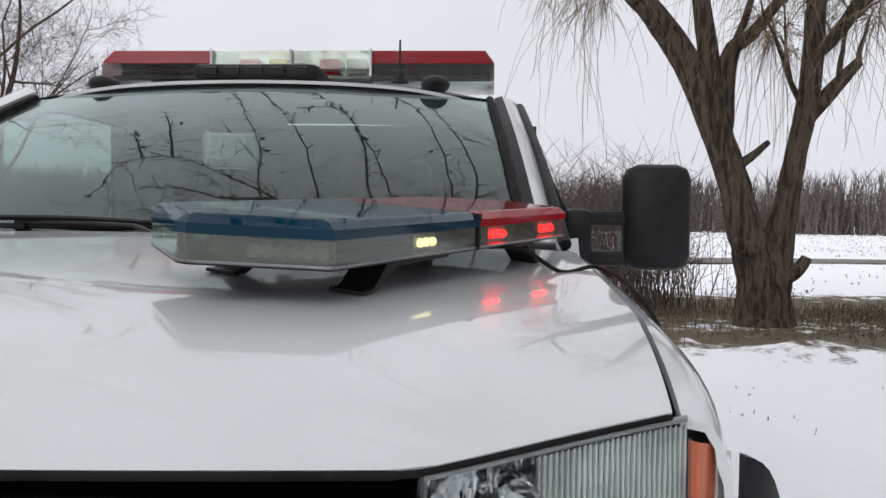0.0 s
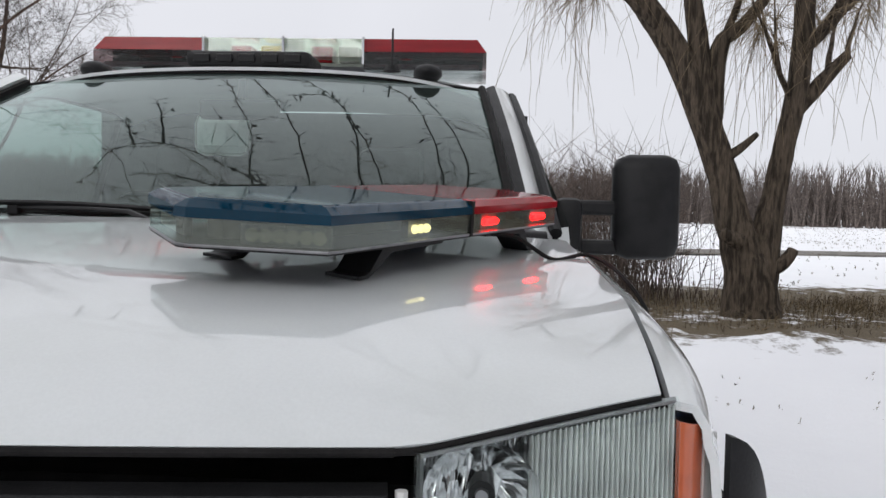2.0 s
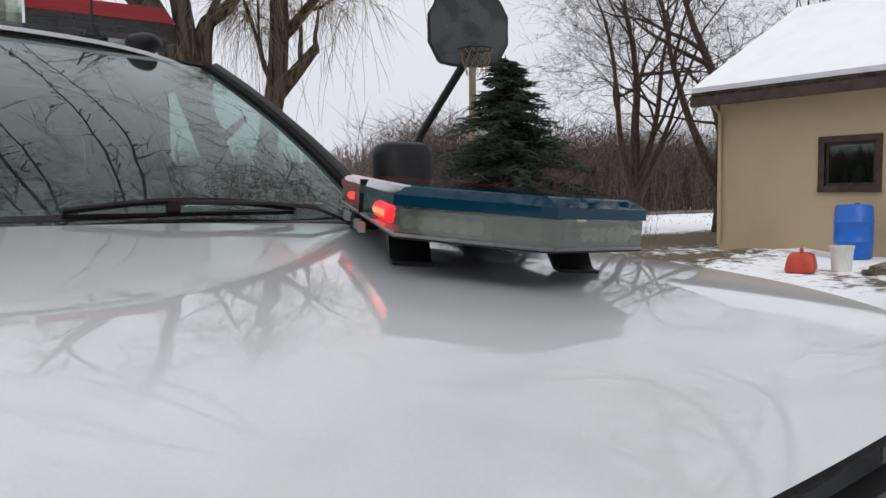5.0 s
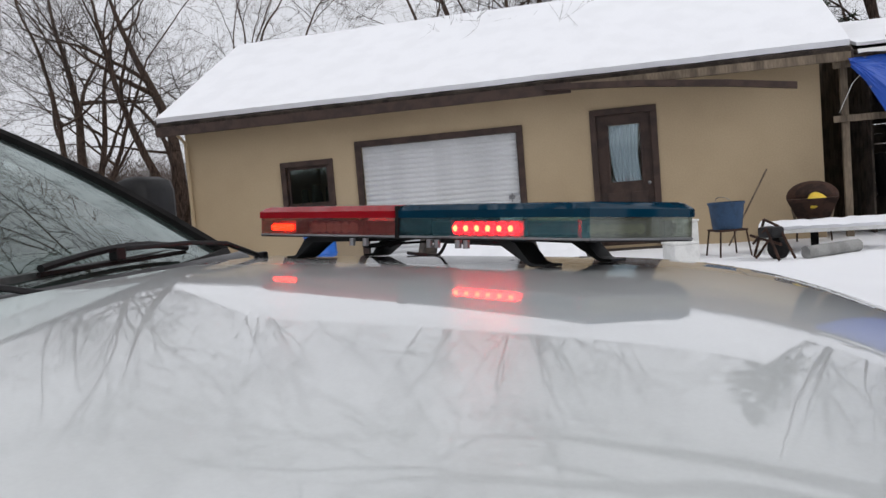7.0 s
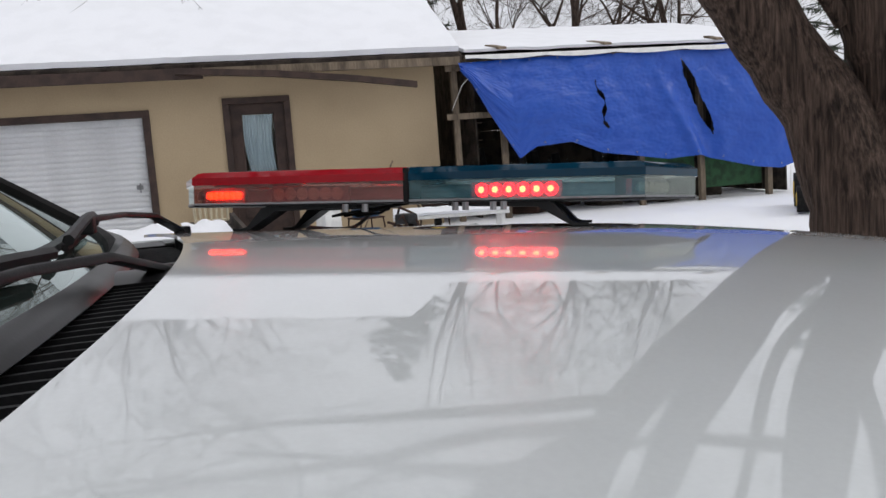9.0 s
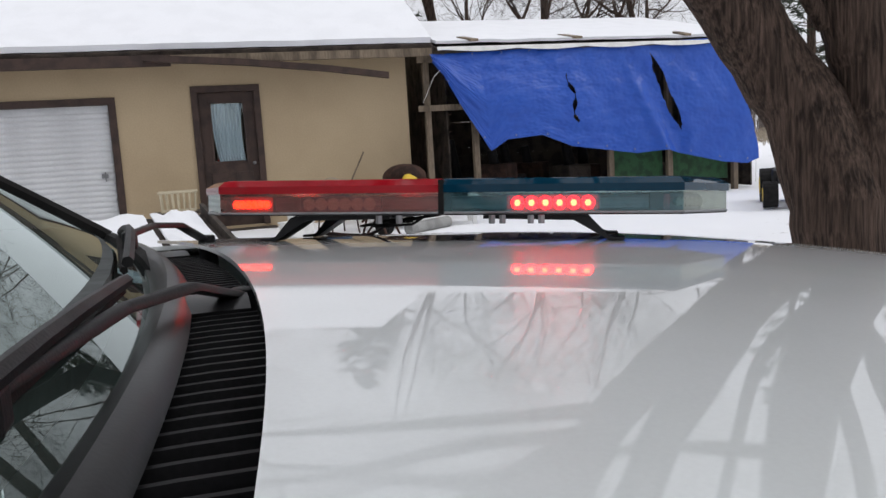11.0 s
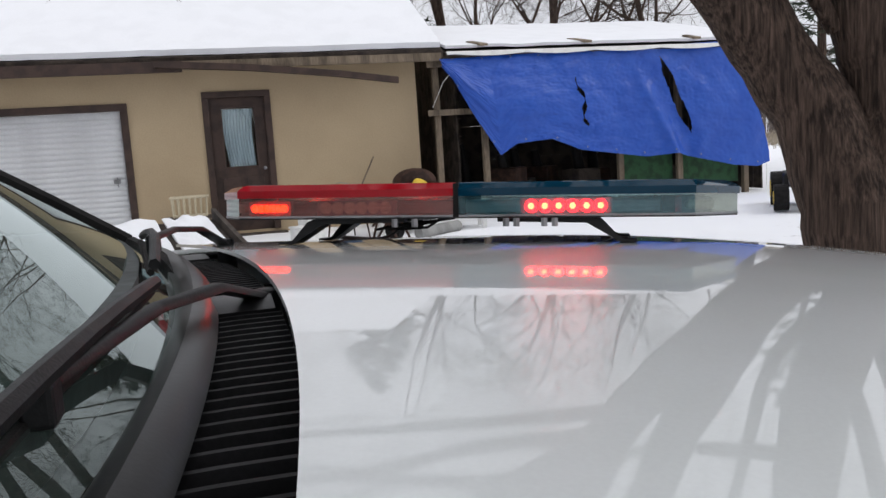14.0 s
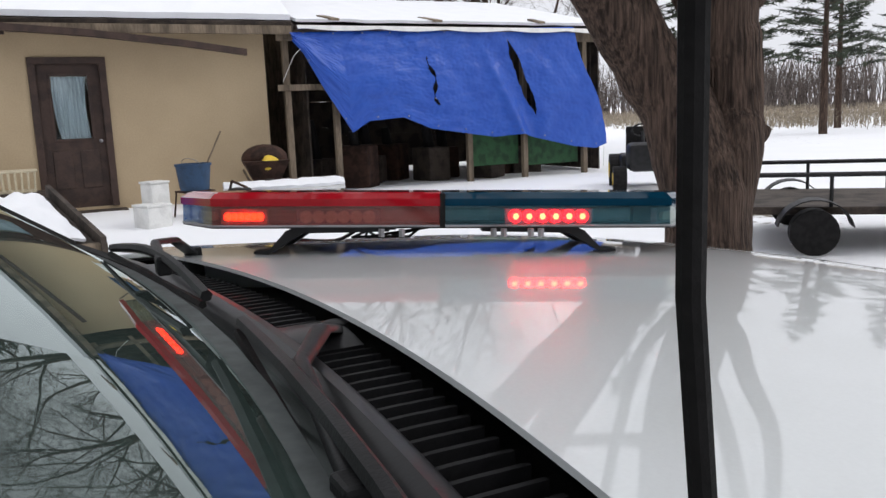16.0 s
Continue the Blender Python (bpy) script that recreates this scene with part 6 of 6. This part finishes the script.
# ---- yard things ----
def hoop():
    x, y = 6.9, 9.8
    z = ground_z(x, y)
    t = thing("basketball_hoop", "black basketball hoop with a fan backboard on a bent pole", "basketball hoop", at=(x, y, z), turn=-22)
    bm = B()
    tube(bm, [(-0.42, 0.16, -0.1), (-0.42, 0.16, 1.95), (-0.40, 0.13, 2.05), (0.0, -0.74, 2.93), (0.05, -0.86, 3.17)], 0.062, 10)
    part("pole", bm, M_BLACK, t, smooth=True)
    o = [(-0.42, -0.22), (-0.56, 0.05), (-0.56, 0.42), (-0.45, 0.62), (-0.25, 0.74), (0.0, 0.78), (0.25, 0.74), (0.45, 0.62), (0.56, 0.42), (0.56, 0.05), (0.42, -0.22), (0.2, -0.26), (-0.2, -0.26)]
    c = Vector((0.05, -0.9, 3.2))
    bm = B()
    a = [bm.verts.new(c + Vector((p, 0, q))) for p, q in o]
    b = [bm.verts.new(c + Vector((p, -0.05, q))) for p, q in o]
    n = len(o)
    for k in range(n):
        bm.faces.new((a[k], a[(k + 1) % n], b[(k + 1) % n], b[k]))
    bm.faces.new(a[::-1])
    bm.faces.new(b)
    bd = part("backboard", bm, M_BACKBOARD, t, "weathered black fan-shaped backboard")
    bm = B()
    tube(bm, [c + Vector((p, -0.025, q)) for p, q in o + o[:1]], 0.03, 6)
    part("board_rim", bm, M_BLACK, bd)
    rc = c + Vector((0, -0.38, -0.1))
    bm = B()
    tube(bm, [rc + Vector((0.23 * math.cos(q), 0.23 * math.sin(q), 0)) for q in np.linspace(0, math.tau, 25)], 0.012, 6)
    box(bm, rc.x - 0.08, rc.x + 0.08, rc.y + 0.22, rc.y + 0.33, rc.z - 0.07, rc.z + 0.01, 0.006)
    part("rim", bm, M_BLACK, t)
    bm = B()
    for k in range(12):
        q = k * math.tau / 12
        for sg in (-0.5, 0.5):
            tube(bm, [rc + Vector((0.23 * math.cos(q), 0.23 * math.sin(q), 0)), rc + Vector((0.19 * math.cos(q + sg), 0.19 * math.sin(q + sg), -0.16)), rc + Vector((0.13 * math.cos(q), 0.13 * math.sin(q), -0.36))], 0.004, 4)
    part("net", bm, M_OLDWOOD, t, "grey worn net")


hoop()


def utility_pole(x, y):
    z = ground_z(x, y)
    t = thing("utility_pole", "grey wooden utility pole with a transformer", "utility pole", at=(x, y, z))
    bm = B()
    tube(bm, [(0, 0, -0.2), (0, 0, 9.5)], 0.15, 12, 0.11)
    part("pole", bm, M_OLDWOOD, t, smooth=True)
    bm = B()
    cyl(bm, (-0.35, 0.1, 6.3), (-0.35, 0.1, 7.2), 0.22, n=16)
    part("transformer", bm, M_STEEL, t, "grey transformer can")
    bm = B()
    box(bm, -0.9, 0.9, -0.05, 0.05, 8.3, 8.42)
    part("crossarm", bm, M_OLDWOOD, t)


utility_pole(17.9, 22.8)


def barrel(x, y):
    z = ground_z(x, y)
    bm = B()
    prof = [(0.0, 0), (0.24, 0), (0.27, 0.03), (0.275, 0.25), (0.29, 0.27), (0.275, 0.29), (0.275, 0.55), (0.29, 0.57), (0.275, 0.59), (0.265, 0.78), (0.24, 0.82), (0.0, 0.83)]
    rings = [[bm.verts.new((x + max(r, 0.001) * math.cos(a), y + max(r, 0.001) * math.sin(a), z + h)) for a in np.linspace(0, math.tau, 28, endpoint=False)] for r, h in prof]
    for p, q in zip(rings, rings[1:]):
        for k in range(28):
            bm.faces.new((p[k], p[(k + 1) % 28], q[(k + 1) % 28], q[k]))
    bmesh.ops.remove_doubles(bm, verts=bm.verts, dist=0.002)
    ob = solid("barrel", bm, M_BLUE_PLASTIC, "bright blue plastic barrel beside the garage wall", "barrel", smooth=True, sharp=50)
    bm = B()
    cyl(bm, (x + 0.1, y, z + 0.825), (x + 0.1, y, z + 0.85), 0.035, n=12)
    part("bung", bm, M_BLUE_PLASTIC, ob)


barrel(11.8, 6.07)


def bucket(x, y, mat, label, r=0.14, h=0.3, tilt=0, upto=None):
    z = ground_z(x, y) if upto is None else upto
    t = thing("bucket", label, "bucket", at=(x, y, z))
    bm = B()
    prof = [(0.001, 0), (r * 0.82, 0), (r, h), (r * 1.05, h), (r * 1.05, h - 0.03), (r * 0.97, h - 0.005), (r * 0.8, 0.01), (0.001, 0.01)]
    rings = [[bm.verts.new((q * math.cos(a), q * math.sin(a), w)) for a in np.linspace(0, math.tau, 20, endpoint=False)] for q, w in prof]
    for p, q in zip(rings, rings[1:]):
        for k in range(20):
            bm.faces.new((p[k], p[(k + 1) % 20], q[(k + 1) % 20], q[k]))
    part("tub", bm, mat, t, smooth=True, sharp=50)
    bm = B()
    tube(bm, [(r * math.cos(a), 0.02 + 0.05 * math.sin(a), h - 0.02 + r * 0.4 * math.sin(a)) for a in np.linspace(0, math.pi, 12)], 0.004, 5)
    part("handle", bm, M_STEEL, t)
    t.rotation_euler = (radians(tilt), 0, 0.4)
    return t


bucket(10.1, 5.38, M_WHITE_PLASTIC, "white plastic bucket standing in the snow", 0.15, 0.34)


def fuel_can(x, y):
    z = ground_z(x, y)
    t = thing("fuel_can", "red plastic tub lying in the snow", "container", at=(x, y, z), turn=25)
    bm = B()
    box(bm, -0.3, 0.3, -0.2, 0.2, 0.0, 0.26, 0.06)
    for v in bm.verts:
        v.co.x *= 1 - 0.35 * v.co.z / 0.26
        v.co.y *= 1 - 0.25 * v.co.z / 0.26
    part("body", bm, M_RED_PLASTIC, t, smooth=True)
    bm = B()
    tube(bm, [(-0.12, 0, 0.25), (-0.1, 0, 0.31), (0.1, 0, 0.31), (0.12, 0, 0.25)], 0.018, 8)
    part("handle", bm, M_RED_PLASTIC, t)


fuel_can(9.7, 5.72)
bm = B()
for k, (a, b) in enumerate((((9.7, 4.9), (10.9, 4.4)), ((9.6, 4.75), (10.7, 4.75)))):
    za, zb = ground_z(*a), ground_z(*b)
    tube(bm, [(*a, za + 0.04 + 0.07 * k), (*b, zb + 0.05 + 0.12 * k)], 0.04, 6)
solid("scrap_lumber", bm, M_OLDWOOD, "loose weathered boards lying in the snow", "lumber")


def tilt_trailer():
    """Low snow-covered flat trailer, its far edge tipped up."""
    t = thing("flat_trailer", "low weathered wooden trailer covered with snow", "trailer", at=(7.7, 2.1, ground_z(7.7, 2.1)), turn=-78)

    def top(y, up):
        return 0.42 + 0.21 * y + up

    def slab(x0, x1, y0, y1, lo, hi):
        bm = B()
        vs = [bm.verts.new((x, y, top(y, q))) for x in (x0, x1) for y in (y0, y1) for q in (lo, hi)]
        for q in ((0, 1, 3, 2), (4, 6, 7, 5), (0, 4, 5, 1), (2, 3, 7, 6), (0, 2, 6, 4), (1, 5, 7, 3)):
            bm.faces.new([vs[i] for i in q])
        return bm
    for k in range(9):
        x = -0.95 + k * 0.21
        part("deck_board", slab(x, x + 0.2, -0.85, 0.85, -0.04, 0.0), M_DARKWOOD, t)
    for x0, x1 in ((-0.8, 0.28), (0.36, 0.84)):
        bm = B()
        sheet(bm, lambda u, v: (x0 + (x1 - x0) * u, -0.82 + 1.64 * v + 0.06 * noise.noise((u * 5, x0, 1)), top(-0.82 + 1.64 * v, 0.035 + 0.04 * noise.noise((u * 4 + x0, v * 6, 2)))), 14, 22, -0.03)
        part("snow_cover", bm, M_SNOW, t, "uneven snow on the deck", smooth=True)
    for x0 in (-1.0, 0.94):
        part("side_board", slab(x0, x0 + 0.05, -0.95, 0.95, -0.08, 0.16 if x0 < 0 else 0.1), M_DARKWOOD, t)
    part("end_board", slab(-1.0, 1.0, -0.93, -0.87, -0.12, 0.03), M_OLDWOOD, t)
    for s in (-1, 1):
        bm = B()
        cyl(bm, (s * 1.04 - 0.05, -0.1, 0.19), (s * 1.04 + 0.05, -0.1, 0.19), 0.19, n=24)
        w = part("wheel", bm, M_RUBBER, t, "small black trailer tyre")
        bm = B()
        cyl(bm, (s * 1.04 - 0.055, -0.1, 0.19), (s * 1.04 + 0.055, -0.1, 0.19), 0.09, n=16)
        part("hub", bm, M_STEEL, w, "grey wheel hub")
    bm = B()
    box(bm, -1.0, 1.0, -0.14, -0.06, 0.15, 0.24)
    tube(bm, [(-0.4, 0.0, 0.3), (-0.6, -0.9, 0.06)], 0.03, 6)
    tube(bm, [(0.4, 0.0, 0.3), (0.6, 0.85, 0.45)], 0.03, 6)
    part("axle", bm, M_RUST, t)


tilt_trailer()


def laundry_basket(x, y):
    t = thing("plastic_crate", "cream slatted plastic crate beside the door", "crate", at=(x, y, ground_z(x, y) + 0.395))
    bm = B()
    box(bm, -0.18, 0.18, -0.26, 0.26, 0.0, 0.03, 0.008)
    part("bottom", bm, M_CREAM, t)
    bm = B()
    tube(bm, [(-0.2, -0.28, 0.3), (0.2, -0.28, 0.3), (0.2, 0.28, 0.3), (-0.2, 0.28, 0.3), (-0.2, -0.28, 0.3)], 0.018, 6)
    part("rim", bm, M_CREAM, t)
    for k in range(7):
        for s in (-1, 1):
            bm = B()
            yy = -0.24 + k * 0.08
            tube(bm, [(s * 0.17, yy, 0.02), (s * 0.2, yy * 1.07, 0.3)], 0.014, 5)
            part("slat", bm, M_CREAM, t)
    b2 = thing("wooden_bench", "small dark wooden bench by the garage wall", "bench", at=(x, y, ground_z(x, y)))
    bm = B()
    box(bm, -0.22, 0.22, -0.4, 0.4, 0.35, 0.395, 0.006)
    part("top", bm, M_DARKWOOD, b2)
    for sx in (-0.17, 0.17):
        for sy in (-0.34, 0.34):
            bm = B()
            box(bm, sx - 0.03, sx + 0.03, sy - 0.03, sy + 0.03, -0.03, 0.35)
            part("leg", bm, M_DARKWOOD, b2)


laundry_basket(11.95, 1.72)


bucket(10.35, -0.47, M_TEAL_PLASTIC, "faded blue plastic tub on a metal stand", 0.235, 0.36, 0, ground_z(10.35, -0.47) + 0.36)


def white_bench(x, y, turn):
    t = thing("white_table", "low white table heaped with snow", "table", at=(x, y, ground_z(x, y)), turn=turn)
    bm = B()
    box(bm, -0.32, 0.32, -0.85, 0.85, 0.26, 0.31, 0.008)
    part("top", bm, M_WHITE_PLASTIC, t)
    bm = B()
    sheet(bm, lambda u, v: (-0.31 + 0.62 * u, -0.84 + 1.68 * v, 0.36 + 0.03 * noise.noise((u * 3, v * 9, 3)) - 0.05 * (2 * u - 1) ** 6), 10, 30, -0.05)
    part("snow_cover", bm, M_SNOW, t, "snow on the top", smooth=True)
    for sx in (-0.26, 0.26):
        for sy in (-0.75, 0.75):
            bm = B()
            box(bm, sx - 0.03, sx + 0.03, sy - 0.03, sy + 0.03, -0.03, 0.26)
            part("leg", bm, M_WHITE_PLASTIC, t)


white_bench(10.5, -1.75, -10)


def metal_stand(x, y):
    """Old chair frame that carries the blue tub."""
    t = thing("metal_stand", "rusty metal chair frame under the blue tub", "stand", at=(x, y, ground_z(x, y)), turn=20)
    bm = B()
    box(bm, -0.2, 0.2, -0.2, 0.2, 0.33, 0.355, 0.006)
    part("seat", bm, M_RUST, t)
    for sx in (-1, 1):
        for sy in (-1, 1):
            bm = B()
            tube(bm, [(sx * 0.18, sy * 0.18, 0.335), (sx * 0.22, sy * 0.22, -0.03)], 0.012, 6)
            part("leg", bm, M_RUST, t)


metal_stand(10.35, -0.47)


def tiller(x, y, turn):
    """Small dark machine frame lying beside the tub, with a grey pipe."""
    t = thing("tiller_frame", "black tangled machine frame lying in the snow", "machine", at=(x, y, ground_z(x, y)), turn=turn)
    for line in (((-0.3, 0, 0.02), (-0.1, 0.05, 0.42), (0.2, 0.0, 0.5)), ((-0.3, 0.25, 0.02), (-0.05, 0.2, 0.4), (0.25, 0.15, 0.2)), ((0.2, 0.0, 0.5), (0.3, 0.1, 0.02)), ((-0.2, 0.12, 0.2), (0.35, 0.1, 0.3)), ((-0.1, 0.05, 0.42), (0.05, 0.3, 0.03))):
        bm = B()
        tube(bm, line, 0.018, 6)
        part("bar", bm, M_RUST, t)
    bm = B()
    cyl(bm, (-0.02, -0.05, 0.14), (-0.02, 0.05, 0.14), 0.14, n=20)
    part("wheel", bm, M_RUBBER, t)
    bm = B()
    box(bm, -0.15, 0.12, 0.0, 0.2, 0.28, 0.42, 0.03)
    part("engine", bm, M_BLACK, t, smooth=True)


tiller(9.75, -1.0, 35)
bm = B()
cyl(bm, (9.55, -1.3, ground_z(9.5, -1.3) + 0.075), (10.0, -2.0, ground_z(10, -2) + 0.08), 0.08, n=18)
solid("grey_pipe", bm, M_CONCRETE, "short grey pipe lying in the snow", "pipe", smooth=True)
for (x, y, w, h), lb in (((9.75, 0.18, 0.34, 0.26), "white foam block in the snow"), ((9.95, 0.10, 0.26, 0.52), "white plastic box beside the tub")):
    t = thing("white_box", lb, "box", at=(x, y, ground_z(x, y)), turn=25)
    bm = B()
    box(bm, -w / 2, w / 2, -w / 2, w / 2, -0.02, h, 0.015)
    part("body", bm, M_WHITE_PLASTIC, t)
    bm = B()
    box(bm, -w / 2 - 0.01, w / 2 + 0.01, -w / 2 - 0.01, w / 2 + 0.01, h + 0.001, h + 0.03, 0.008)
    part("lid", bm, M_WHITE_PLASTIC, t)


def wheelbarrow(x, y, turn):
    t = thing("wheelbarrow", "rusty dark wheelbarrow with a yellow sack", "wheelbarrow", at=(x, y, ground_z(x, y)), turn=turn)
    bm = B()
    lo = [(-0.2, -0.3), (0.2, -0.3), (0.2, 0.3), (-0.2, 0.3)]
    hi = [(-0.34, -0.42), (0.34, -0.42), (0.34, 0.5), (-0.34, 0.5)]
    prism(bm, lo, 0.35, 0.66, hi)
    part("tray", bm, M_RUST, t)
    bm = B()
    ball(bm, (0, 0.0, 0.68), 0.36, 1.0, 0.9, 0.62, 18)
    part("drum", bm, M_RUST, t, "rusty round drum", smooth=True)
    bm = B()
    cyl(bm, (-0.05, 0.62, 0.2), (0.05, 0.62, 0.2), 0.2, n=20)
    part("wheel", bm, M_RUBBER, t)
    for s in (-1, 1):
        bm = B()
        tube(bm, [(s * 0.06, 0.6, 0.22), (s * 0.25, -0.2, 0.34), (s * 0.3, -0.95, 0.5)], 0.02, 6)
        part("handle", bm, M_OLDWOOD, t)
        bm = B()
        tube(bm, [(s * 0.22, -0.2, 0.34), (s * 0.24, -0.3, -0.02)], 0.014, 6)
        part("leg", bm, M_RUST, t)
    bm = B()
    ball(bm, (-0.05, 0.36, 0.62), 0.15, 1, 0.8, 0.75, 14)
    for v in bm.verts:
        v.co += 0.05 * Vector((noise.noise(v.co * 6), noise.noise(v.co * 6 + Vector((5, 0, 0))), noise.noise(v.co * 6 + Vector((0, 7, 0)))))
    part("sack", bm, M_YELLOW, t, "yellow plastic sack", smooth=True)


wheelbarrow(11.6, -1.78, 80)
bm = B()
tube(bm, [(11.95, -0.62, ground_z(11.95, -0.62)), (12.08, -0.95, 0.55), (12.22, -1.26, 1.1)], 0.014, 6)
solid("broom_handle", bm, M_OLDWOOD, "pale wooden stick leaning near the wall", "stick")


def mower(x, y, turn):
    t = thing("lawn_tractor", "dark riding mower parked in the snow", "lawn tractor", at=(x, y, ground_z(x, y)), turn=turn)
    def P(name, bm, mat, label="", **kw):
        return part(name, bm, mat, t, label, **kw)
    bm = B()
    box(bm, -0.28, 0.28, 0.1, 0.8, 0.3, 0.72, 0.08)
    P("hood", bm, M_BLACK, smooth=True)
    bm = B()
    box(bm, -0.35, 0.35, -0.7, 0.1, 0.3, 0.52, 0.06)
    P("fender_deck", bm, M_BLACK, smooth=True)
    bm = B()
    box(bm, -0.22, 0.22, -0.55, -0.15, 0.55, 0.63, 0.03)
    box(bm, -0.22, 0.22, -0.63, -0.53, 0.58, 0.95, 0.03)
    P("seat", bm, M_RUBBER, smooth=True)
    bm = B()
    cyl(bm, (0, 0.1, 0.6), (0, -0.05, 0.88), 0.025)
    tube(bm, [(0.17 * math.cos(a), -0.06 + 0.1 * math.sin(a), 0.9 + 0.1 * math.sin(a)) for a in np.linspace(0, math.tau, 17)], 0.014, 6)
    P("steering_wheel", bm, M_BLACK)
    for s in (-1, 1):
        for yy, r in ((-0.42, 0.26), (0.55, 0.19)):
            bm = B()
            cyl(bm, (s * 0.3, yy, r), (s * 0.5, yy, r), r, n=22)
            P("wheel", bm, M_RUBBER)
            bm = B()
            cyl(bm, (s * 0.44, yy, r), (s * 0.51, yy, r), r * 0.5, n=14)
            P("hub", bm, M_YELLOW, "yellow wheel hub")


mower(9.0, -7.15, 55)


def utility_trailer(x, y, turn):
    t = thing("utility_trailer", "black steel rail utility trailer on the snow", "trailer", at=(x, y, ground_z(x, y)), turn=turn)
    def P(name, bm, mat, label="", **kw):
        return part(name, bm, mat, t, label, **kw)
    bm = B()
    box(bm, -0.8, 0.8, -1.5, 1.5, 0.33, 0.4, 0.01)
    P("deck", bm, M_DARKWOOD)
    for s in (-1, 1):
        bm = B()
        tube(bm, [(s * 0.8, -1.5, 0.68), (s * 0.8, 1.5, 0.68)], 0.022, 6)
        P("rail", bm, M_BLACK)
        for k in range(5):
            bm = B()
            tube(bm, [(s * 0.8, -1.5 + k * 0.75, 0.4), (s * 0.8, -1.5 + k * 0.75, 0.68)], 0.018, 6)
            P("upright", bm, M_BLACK)
        bm = B()
        cyl(bm, (s * 0.86, 0.9, 0.2), (s * 1.02, 0.9, 0.2), 0.2, n=26)
        P("wheel", bm, M_RUBBER)
        bm = B()
        pts = [(s * 0.95, 0.9 + 0.3 * math.cos(a), 0.2 + 0.28 * math.sin(a)) for a in np.linspace(0.2, math.pi - 0.2, 12)]
        for p, q in zip(pts, pts[1:]):
            vs = [bm.verts.new((p[0] - 0.12, p[1], p[2])), bm.verts.new((p[0] + 0.12, p[1], p[2])), bm.verts.new((q[0] + 0.12, q[1], q[2])), bm.verts.new((q[0] - 0.12, q[1], q[2]))]
            bm.faces.new(vs)
        bmesh.ops.remove_doubles(bm, verts=bm.verts, dist=1e-4)
        bmesh.ops.solidify(bm, geom=list(bm.faces), thickness=0.01)
        P("mudguard", bm, M_BLACK)
    bm = B()
    tube(bm, [(-0.7, -1.5, 0.36), (0, -2.6, 0.36), (0.7, -1.5, 0.36)], 0.04, 6)
    P("drawbar", bm, M_BLACK)
    bm = B()
    cyl(bm, (0, -2.5, 0.0), (0, -2.5, 0.4), 0.03)
    P("jack", bm, M_STEEL)


utility_trailer(3.7, -5.75, -44)

# clutter inside the open shed
rng = random.Random(9)
for k in range(9):
    x, y = 12.9 + rng.uniform(0, 1.6), -3.3 - k * 0.55
    z = ground_z(x, y)
    t = thing("stored_junk", "dark stored machinery and boxes inside the shed", "clutter", group="shed clutter", at=(x, y, z), turn=rng.uniform(0, 90))
    bm = B()
    box(bm, -0.3, 0.3, -0.25, 0.25, 0, 0.5 + 0.3 * rng.random(), 0.03)
    part("box", bm, M_RUST if k % 2 else M_DARKWOOD, t)
    bm = B()
    cyl(bm, (0, 0, 0.4), (0.05, 0.1, 1.0 + 0.3 * rng.random()), 0.12, 0.08)
    part("column", bm, M_RUBBER, t)
# stove pipes behind the garage roof
for y, r in ((2.3, 0.09),):
    bm = B()
    cyl(bm, (RIDGE_X + 0.5, y, RIDGE_Z - 0.4), (RIDGE_X + 0.5, y, RIDGE_Z + 0.75), r, n=14)
    cyl(bm, (RIDGE_X + 0.5, y, RIDGE_Z + 0.75), (RIDGE_X + 0.5, y, RIDGE_Z + 0.85), r * 1.5, r * 0.5, n=14)
    solid("flue_pipe", bm, M_STEEL, "grey metal flue pipe above the roof ridge", "chimney", smooth=True)
# chips and specks on the bonnet
rng = random.Random(4)
for k in range(16):
    u, y = rng.uniform(-0.8, 0.8), rng.uniform(0.42, 1.1)
    bm = B()
    ball(bm, (XC + u, y, hood_z(u, y) + 0.0002), rng.uniform(0.0008, 0.002), 1, 1.3, 0.3, 6)
    ob = tpart("paint_chip", bm, M_RUBBER, "dark paint chip")
